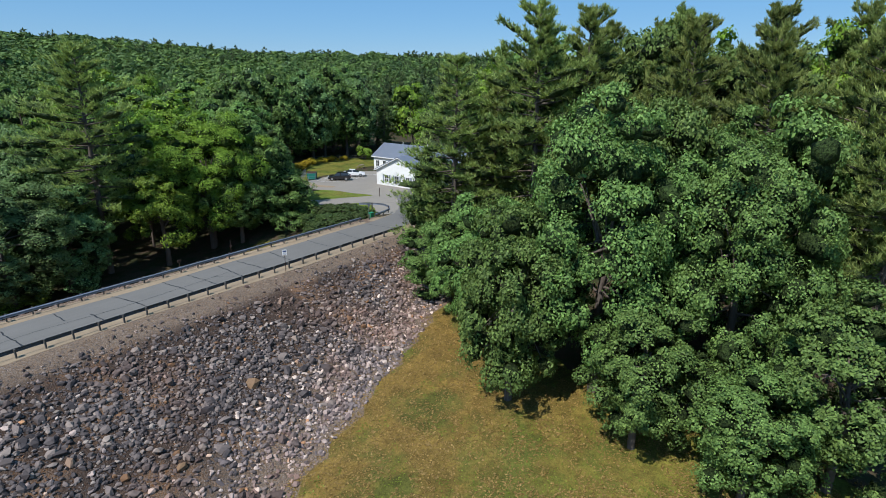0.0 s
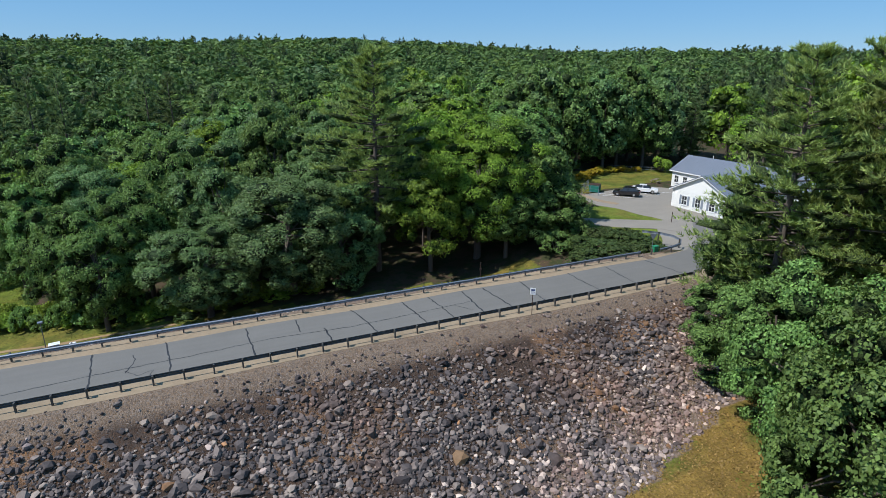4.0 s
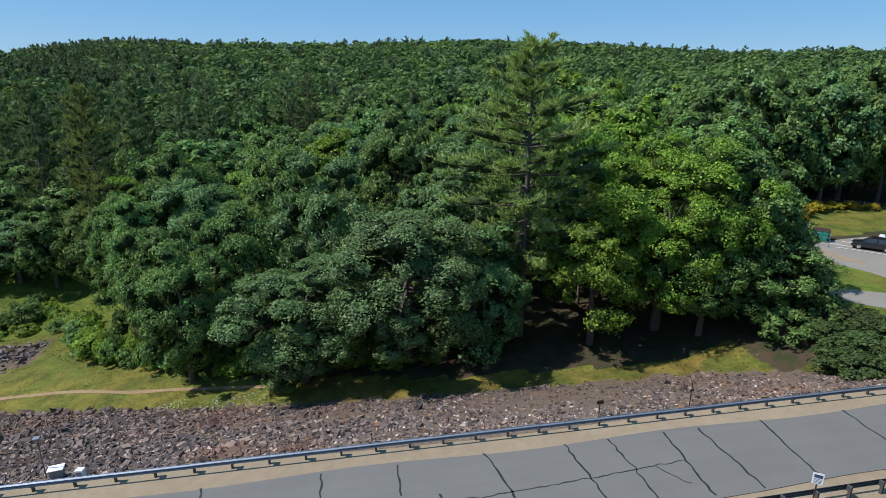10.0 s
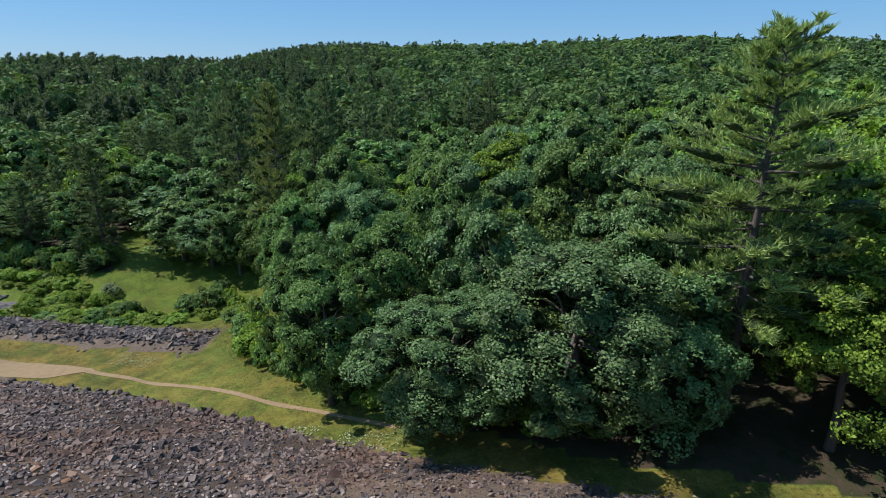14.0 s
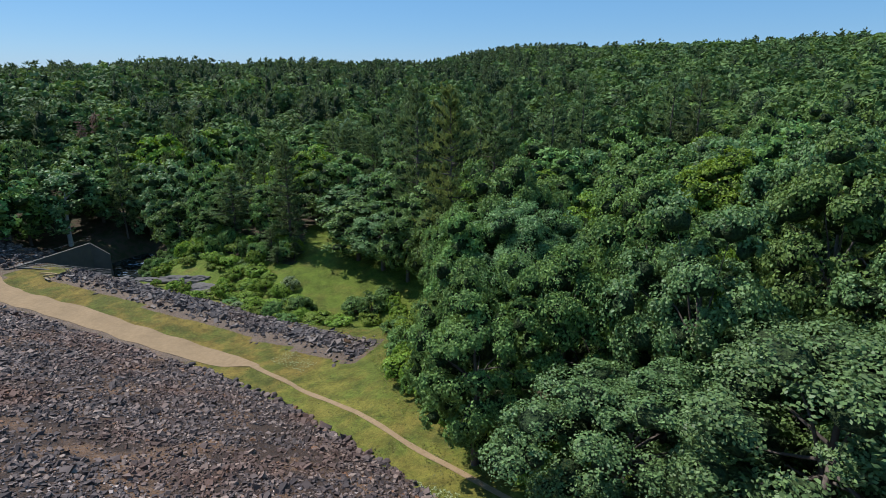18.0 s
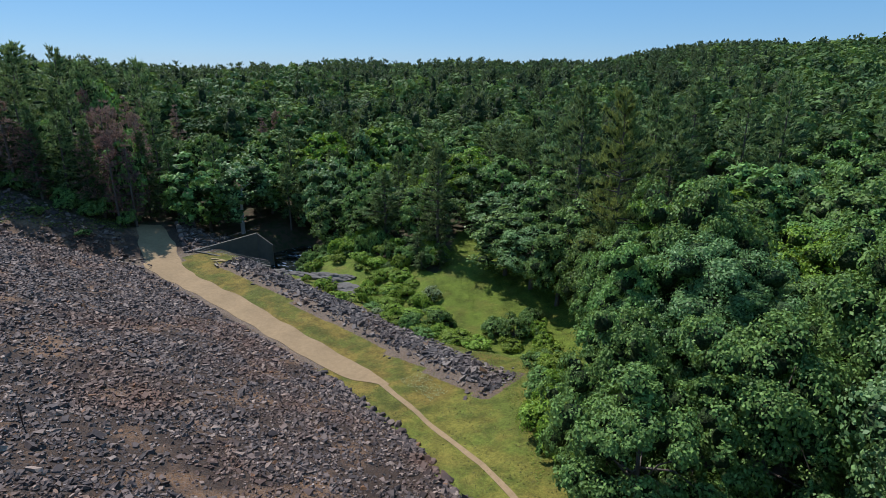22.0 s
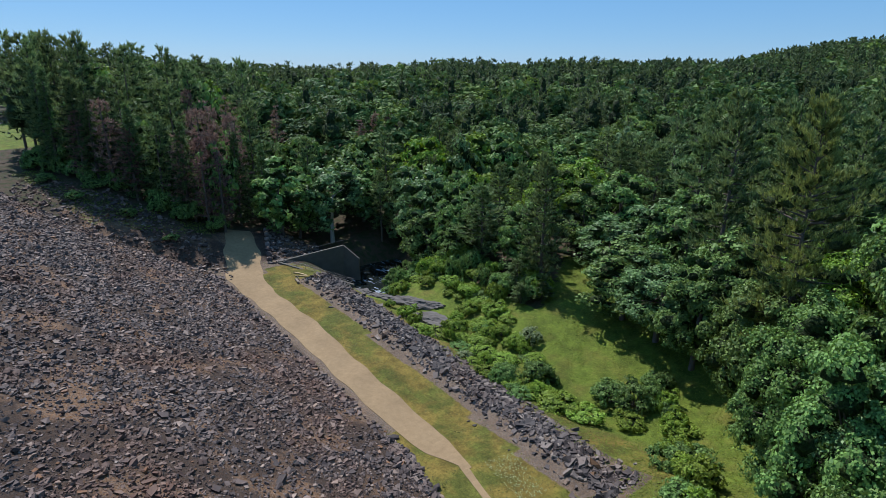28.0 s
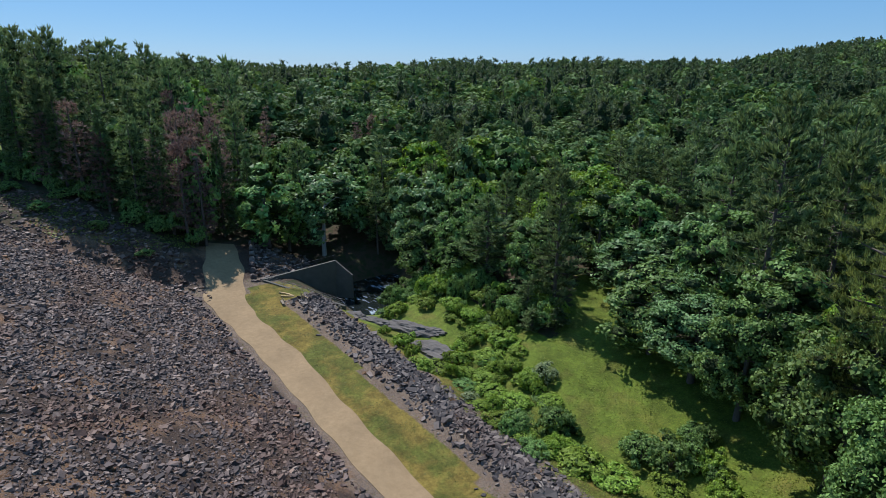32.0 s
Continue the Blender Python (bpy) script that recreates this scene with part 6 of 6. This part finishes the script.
part("back_wall", slab(A, B, -16.0, -15.0, -26, 0.5), CONCRETE, t)
part("back_wall", slab(B, Vector((-106.3, 119.8)), -15.0, -17.8, -26, 0.5), CONCRETE, t)
part("front_wall", slab(A, C, -16.1, -18.2, -26, 0.5), CONCRETE, t)
part("apron", boxed(-103, 112, -23.6, 14, 12, 0.5), CONCRETE, t)
for i in range(9):
    f = i / 8
    p = A.lerp(C, f)
    z = -16.1 - 2.1 * f
    part("rail_post", rod(bmesh.new(), (p.x, p.y, z), (p.x, p.y, z + 1.1), 0.022, seg=6), STEEL_DARK, t)
for dz in (0.4, 0.75, 1.1):
    part("rail", rod(bmesh.new(), (A.x, A.y, -16.1 + dz), (C.x, C.y, -18.2 + dz), 0.022, seg=6), STEEL_DARK, t)
for i in range(6):
    p = A.lerp(B, i / 5)
    part("rail_post", rod(bmesh.new(), (p.x, p.y, -16.0 + 0.2 * i), (p.x, p.y, -14.9 + 0.2 * i), 0.022, seg=6), STEEL_DARK, t)
part("rail", rod(bmesh.new(), (A.x, A.y, -14.9), (B.x, B.y, -13.9), 0.022, seg=6), STEEL_DARK, t)
t = thing("bench", "dark wooden bench on the grass by the track", "bench", pose(-98.3, 102.3, z_at(-98.3, 102.3), 0, 0, -10))
part("seat", boxed(0, 0, 0.45, 1.9, 0.4, 0.06, 0.01), WOOD, t)
part("backrest", boxed(0, 0.22, 0.75, 1.9, 0.05, 0.35, 0.01), WOOD, t)
for sx in (-0.8, 0.8):
    part("leg", boxed(sx, 0, 0.18, 0.1, 0.4, 0.5, 0.01), WOOD, t)
for i, (x, y, a) in enumerate(((-102.2, 104.2, 30), (-101.3, 104.6, 20), (-100.6, 104.1, 50))):
    ob = part("lumber", boxed(x, y, z_at(x, y) + 0.12, 2.4, 0.25, 0.22, 0.02, a), WOOD_TAN, None)
    tagged(ob, "tan timber beam lying on the gravel", "timber", "timbers by the outlet")
t = thing("fence_corner", "rustic tan wooden posts and rails", "fence", pose(-97.0, 105.2, z_at(-97, 105.2)))
for sx in (0, 0.8):
    part("post", rod(bmesh.new(), (sx, 0, -0.3), (sx, 0, 1.2), 0.09, seg=7), WOOD_TAN, t)
part("rail", rod(bmesh.new(), (-0.2, 0, 0.9), (2.2, 0.5, 0.7), 0.06, seg=6), WOOD_TAN, t)


def stream():
    k = Mat("dark_stream_water")
    pos = k.coord("Position")
    n = k.noise(pos, 1.3, 4)
    foam = k.ramp(k.noise(k.scaled(pos, (0.35, 1.2, 1)), 0.9, 4), [(0.56, 0.0), (0.72, 1.0)])
    water = k.surface(k.mix(foam, (0.012, 0.016, 0.016), (0.42, 0.5, 0.58)), k.mix(foam, (0.08, 0.08, 0.08), (0.5, 0.5, 0.5)), normal=k.bump(n, 0.5, 0.1))
    xs, ys = np.meshgrid(np.arange(-122, -70, 1.5), np.arange(108, 160, 1.5))
    z = -22.6 + 0.04 * (ys - 115) * 0 - 0.02 * (ys - 110) + 0.06 * np.sin(xs * 2) * np.sin(ys * 1.7)
    ny, nx = xs.shape
    i = np.arange(nx * ny).reshape(ny, nx)
    f = np.stack([i[:-1, :-1], i[:-1, 1:], i[1:, 1:], i[1:, :-1]], -1).reshape(-1, 4)
    me = mesh_np("water", np.stack([xs, ys, z], -1).reshape(-1, 3), f)
    me.materials.append(water)
    tagged(new("water", me), "dark stream water broken by white foam", "water", kind="structure")


stream()


def ledge(x, y, sx, sy, sz, turn, seed):
    """A rounded slab of bedrock with cracks."""
    bm = bmesh.new()
    bmesh.ops.create_icosphere(bm, subdivisions=4, radius=1.0)
    for v in bm.verts:
        p = v.co.copy()
        n = noise.fractal(p * 1.6 + Vector((seed * 7.1, 0, 0)), 0.7, 2.0, 4)
        q = abs(noise.noise(Vector((p.x * 1.2, p.y * 7, p.z * 2 + seed))))
        v.co = p * (1 + 0.34 * n - 0.2 * q)
        v.co = Vector((v.co.x * sx, v.co.y * sy, v.co.z * sz))
    me = bpy.data.meshes.new("rock_ledge")
    bm.to_mesh(me)
    bm.free()
    me.materials.append(LEDGE)
    ob = new("rock_ledge", me)
    ob.matrix_basis = pose(x, y, z_at(x, y) - 0.1, 4, -6, turn)
    tagged(ob, "smooth grey bedrock ledge rising from the grass", "rock ledge", "bedrock ledges")


ledge(-81, 115.8, 4.4, 1.8, 1.1, 20, 1)
ledge(-72.5, 114.6, 4.8, 2.4, 1.2, 14, 2)
ledge(-86, 113.0, 3.4, 1.3, 0.8, 18, 3)
ledge(-77.5, 117.8, 3.2, 1.2, 0.8, 25, 4)
ledge(-90, 111.5, 2.6, 1.2, 0.7, 10, 5)


# white bay lines on the parking lot
for i in range(4):
    x, y = 77.6 + 2.3 * i, 84.6 + 0.15 * i
    ob = part("parking_line", boxed(x, y, z_at(x, y) + 0.05, 0.12, 4.4, 0.012, 0, 42), WHITE, None)
    tagged(ob, "worn white parking line on the asphalt", "road marking", "parking bay lines", "structure")
# ---- shrubs and undergrowth ----
def shrub_mesh(seed, leaf, mass, lobes, subs, per, size, flat=0.8):
    (v, f), cen, (cv, cf) = crown(seed, 1.0, 0.7, lobes, subs, per, size, -0.3, flat)
    v = v + np.array([0, 0, 0.55])
    cv = cv + np.array([0, 0, 0.55])
    v[:, 2] = np.maximum(v[:, 2], -0.1)
    cv[:, 2] = np.maximum(cv[:, 2], -0.1)
    me = mesh_mixed("foliage", [(v, f, leaf), (cv, cf, mass)])
    r = np.random.default_rng(seed)
    st, sf = join([tube([[0, 0, -0.2], cen[i] * 0.5 + np.array([0, 0, 0.3]), cen[i] + np.array([0, 0, 0.5])], [0.05, 0.03, 0.01], 4) for i in range(5)])
    stem = mesh_np("stem", st, sf)
    stem.materials.append(BARK)
    return stem, me


SHRUBS = {
    "green": [shrub_mesh(200 + i, SHRUB, CLUMP_LIME, 18, 10, 13, 0.10) for i in range(3)],
    "dark": [shrub_mesh(210 + i, LEAF, CLUMP, 18, 10, 13, 0.10) for i in range(2)],
    "juniper": [shrub_mesh(220 + i, JUNIPER, CLUMP_PINE, 20, 10, 12, 0.10, 0.5) for i in range(2)],
    "yellow": [shrub_mesh(230 + i, YELLOW, YELLOW, 16, 8, 10, 0.11) for i in range(2)],
    "white": [shrub_mesh(240 + i, BLOSSOM, CLUMP_LIME, 16, 8, 12, 0.09) for i in range(2)],
}
WORDS = {"green": "leafy bright green shrub", "dark": "dense dark green shrub", "juniper": "spreading blue-green juniper shrub", "yellow": "yellow-leaved garden shrub", "white": "shrub covered in white blossom"}
count_shrubs = [0]


def shrub(kind, x, y, rx, rz, where):
    count_shrubs[0] += 1
    k = count_shrubs[0]
    ms = SHRUBS[kind][k % len(SHRUBS[kind])]
    t = thing("shrub", WORDS[kind] + " " + where, "shrub", Matrix.LocRotScale((x, y, z_at(x, y)), Euler((0, 0, k * 1.3)), (rx, rx, rz)), kind + " shrubs")
    for n, me in zip(("stem", "foliage"), ms):
        hang(new(n, me), t)


for x, y, a, b in ((-48, 114.5, 2.2, 2.3), (-49.5, 110, 1.8, 1.7), (-38.5, 117.5, 2.0, 1.9), (-36, 118.5, 2.2, 2.3)):
    shrub("dark", x, y, a, b, "in the meadow")
for x, y, a, b in ((-41, 110.5, 2.4, 1.3), (-38, 111.5, 2.2, 1.2), (-44, 111, 2.0, 1.1), (-55, 115, 2.0, 0.9), (-58, 114, 1.8, 0.9), (-61, 116, 2.0, 1.0), (-64, 119, 2.2, 1.1), (-66, 123, 2.0, 1.3), (-52, 118, 1.6, 0.8), (-70, 121, 1.6, 1.3), (-74, 124, 2.0, 1.6), (-79, 124, 2.0, 1.6), (-84, 122, 1.6, 1.2), (-34, 115, 1.6, 1.1), (-57, 119, 1.8, 0.8), (-69, 126, 1.7, 2.2), (-85, 126, 2.0, 2.0), (-90, 128, 2.0, 2.2)):
    shrub("green", x, y, a, b, "in the meadow")
for x, y, a, b in ((-55.5, 121, 1.6, 1.6), (-57.5, 109.8, 0.9, 0.7)):
    shrub("white", x, y, a, b, "in the meadow")
rs = np.random.default_rng(77)
THICKET = [(-88, 111), (-62, 109), (-42, 108), (-38, 112), (-50, 116.5), (-57, 121), (-72, 127), (-92, 124)]
placed = 0
while placed < 66:
    x, y = rs.uniform(-92, -38), rs.uniform(106, 128)
    if inside(np.array([x]), np.array([y]), THICKET)[0] and min(math.hypot(x - a, y - b) for a, b in ((-81, 115.8), (-72.5, 114.6), (-86, 113), (-77.5, 117.8), (-90, 111.5))) > 3.4:
        placed += 1
        shrub("green" if rs.uniform() < 0.8 else "dark", x, y, rs.uniform(0.7, 1.7), rs.uniform(0.5, 1.5), "in the thicket by the stream")
for i in range(44):
    f = i / 43
    x = -21 + 43 * f
    y = float(np.interp(x, [-21, -14, -7, 4, 22], [102, 92.5, 88.5, 81, 75.5])) + rs.uniform(-0.6, 3.0)
    shrub("green" if rs.uniform() < 0.7 else "dark", x, y, rs.uniform(1.2, 2.4), rs.uniform(1.0, 2.6) * (1.0 if x < 6 else 0.6), "at the wood's edge")
for i in range(16):
    x, y = rs.uniform(-36, -22), 0
    y = float(np.interp(x, [-36, -22], [122, 106])) + rs.uniform(-1, 3)
    shrub("green" if rs.uniform() < 0.6 else "dark", x, y, rs.uniform(1.0, 2.0), rs.uniform(1.0, 2.0), "at the wood's edge")
for i in range(46):
    x, y = rs.uniform(-98, -62), rs.uniform(125.5, 133)
    if x > -96 or y < 128:
        shrub("dark" if rs.uniform() < 0.6 else "green", x, y, rs.uniform(1.2, 2.4), rs.uniform(1.2, 3.0), "under the trees by the stream")
for i in range(14):
    shrub("dark", rs.uniform(-103, -95), rs.uniform(123, 133), rs.uniform(1.2, 2.2), rs.uniform(1.2, 2.6), "under the trees by the stream")
for i in range(42):
    x = -126 - rs.uniform(0, 40)
    y = float(np.interp(x, [-166, -160, -147, -136, -130, -126], [64, 66.5, 74, 83, 91, 99])) + rs.uniform(0.5, 6)
    shrub("dark", x, y, rs.uniform(1.4, 2.6), rs.uniform(1.6, 3.6), "under the trees of the far abutment")
for x, y, a in ((52.5, 58.8, 2.2), (54.5, 57, 2.0), (56.5, 58.8, 2.2), (58.5, 57.2, 1.9), (60.5, 58.8, 2.0), (54, 61.5, 2.2), (57, 62, 2.4), (60, 62, 2.2), (62, 63, 1.6), (59.5, 65, 2.0), (56, 65.5, 2.2), (61.6, 58, 1.4)):
    shrub("juniper", x, y, a, a * 0.62, "on the bank by the road")
for x, y, a in ((54, 68, 2.4), (58, 69, 2.2), (60, 74, 2.2), (56, 73, 2.4), (62, 78, 2.0)):
    shrub("dark", x, y, a, a * 0.9, "on the shaded bank")
for x, y, a in ((80.4, 96.5, 1.5), (83, 98, 1.6), (86, 99.5, 1.5), (88, 100.5, 1.4), (91.5, 101, 1.2), (94, 100.5, 1.3), (97, 99.5, 1.1), (72.6, 94, 1.6), (74, 97, 1.5), (73.5, 91.5, 1.2)):
    shrub("yellow", x, y, a, a * 0.75, "beside the lawn")
shrub("green", 102, 97.4, 1.9, 2.4, "behind the house")
for x, y, a in ((-138, 72, 1.6), (-130, 80, 1.6), (-122, 86, 1.4), (-133, 86, 1.8), (-142, 76, 1.8), (-150, 68, 1.8)):
    shrub("dark", x, y, a, a * 0.7, "on the abutment bank")


# ---- grass, flowers ----
def tufts(name, label, n, poly, material, seed, tall, wide, ok=None):
    """Grass blades over a patch of ground, as one object."""
    r = np.random.default_rng(seed)
    px, py = [p[0] for p in poly], [p[1] for p in poly]
    x, y = r.uniform(min(px), max(px), n), r.uniform(min(py), max(py), n)
    k = inside(x, y, poly) & (dam_height(x, y) < natural_height(x, y) + 0.02)
    if ok is not None:
        k &= ok(x, y)
    x, y = x[k], y[k]
    o = np.stack([x, y, height(x, y) + tall * r.uniform(0.1, 0.6, len(x))], -1)
    d = np.stack([r.normal(size=len(x)) * 0.3, r.normal(size=len(x)) * 0.3, np.ones(len(x))], -1)
    d /= np.linalg.norm(d, axis=1, keepdims=True)
    v, f = leaf_quads(o, d, wide, r, 1.6, 0.2)
    me = mesh_np(name, v, f)
    me.materials.append(material)
    tagged(new(name, me), label, "grass", kind="stuff")


VERGE_LEAF = leaf_material("verge_grass_blades", (0.05, 0.055, 0.012), (0.115, 0.105, 0.026), hue=0.012)


def off_track(x, y):
    return ~((np.abs(y - 94.7) < 2.6) & (x < -39)) & ~((np.abs(y - berm_line(x)) < 3.0) & (x < -28.5))


tufts("meadow_grass", "tall green meadow grass below the dam", 100000, MEADOW, MEADOW_LEAF, 31, 0.12, 0.11)
tufts("verge_grass", "rough mixed grass beside the dirt track", 50000, STRIP, VERGE_LEAF, 32, 0.08, 0.13, lambda x, y: off_track(x, y) & (patchy(x * 2.3, y * 2.3) > 0.45))
EDGE = [(-158, 62), (-143, 67.5), (-131, 71), (-126, 75), (-124, 86), (-126, 96), (-131, 99), (-131, 88), (-136, 80), (-147, 72), (-160, 66)]
tufts("edge_grass", "rough green grass under the edge of the far wood", 14000, EDGE, MEADOW_LEAF, 37, 0.2, 0.22, lambda x, y: patchy(x * 1.3, y * 1.3) > 0.3)
BY_TREES = [(8, -10), (42, -10), (44, 22), (47, 30), (43, 37), (28, 34), (10, 28)]
tufts("dry_grass", "dry tan grass on the slope by the trees", 80000, BY_TREES, DRY_BLADES, 33, 0.08, 0.12, lambda x, y: patchy(x * 2.9, y * 2.9) + 0.02 * (y - 12) > 0.45)
tufts("green_grass", "short green grass between dry patches by the trees", 30000, BY_TREES, MEADOW_LEAF, 36, 0.07, 0.11, lambda x, y: patchy(x * 2.9, y * 2.9) + 0.02 * (y - 12) < 0.55)
tufts("white_flowers", "drift of small white flowers at the slope's foot", 2200, [(-7, 75.5), (6, 73.5), (7, 76.5), (-6, 79.5)], BLOSSOM, 34, 0.4, 0.10, lambda x, y: patchy(x * 2, y * 2) > 0.4)
tufts("white_flowers", "drift of small white flowers in the grass", 900, [(-38, 96.5), (-31, 95), (-31, 98), (-37, 99.5)], BLOSSOM, 35, 0.3, 0.08)
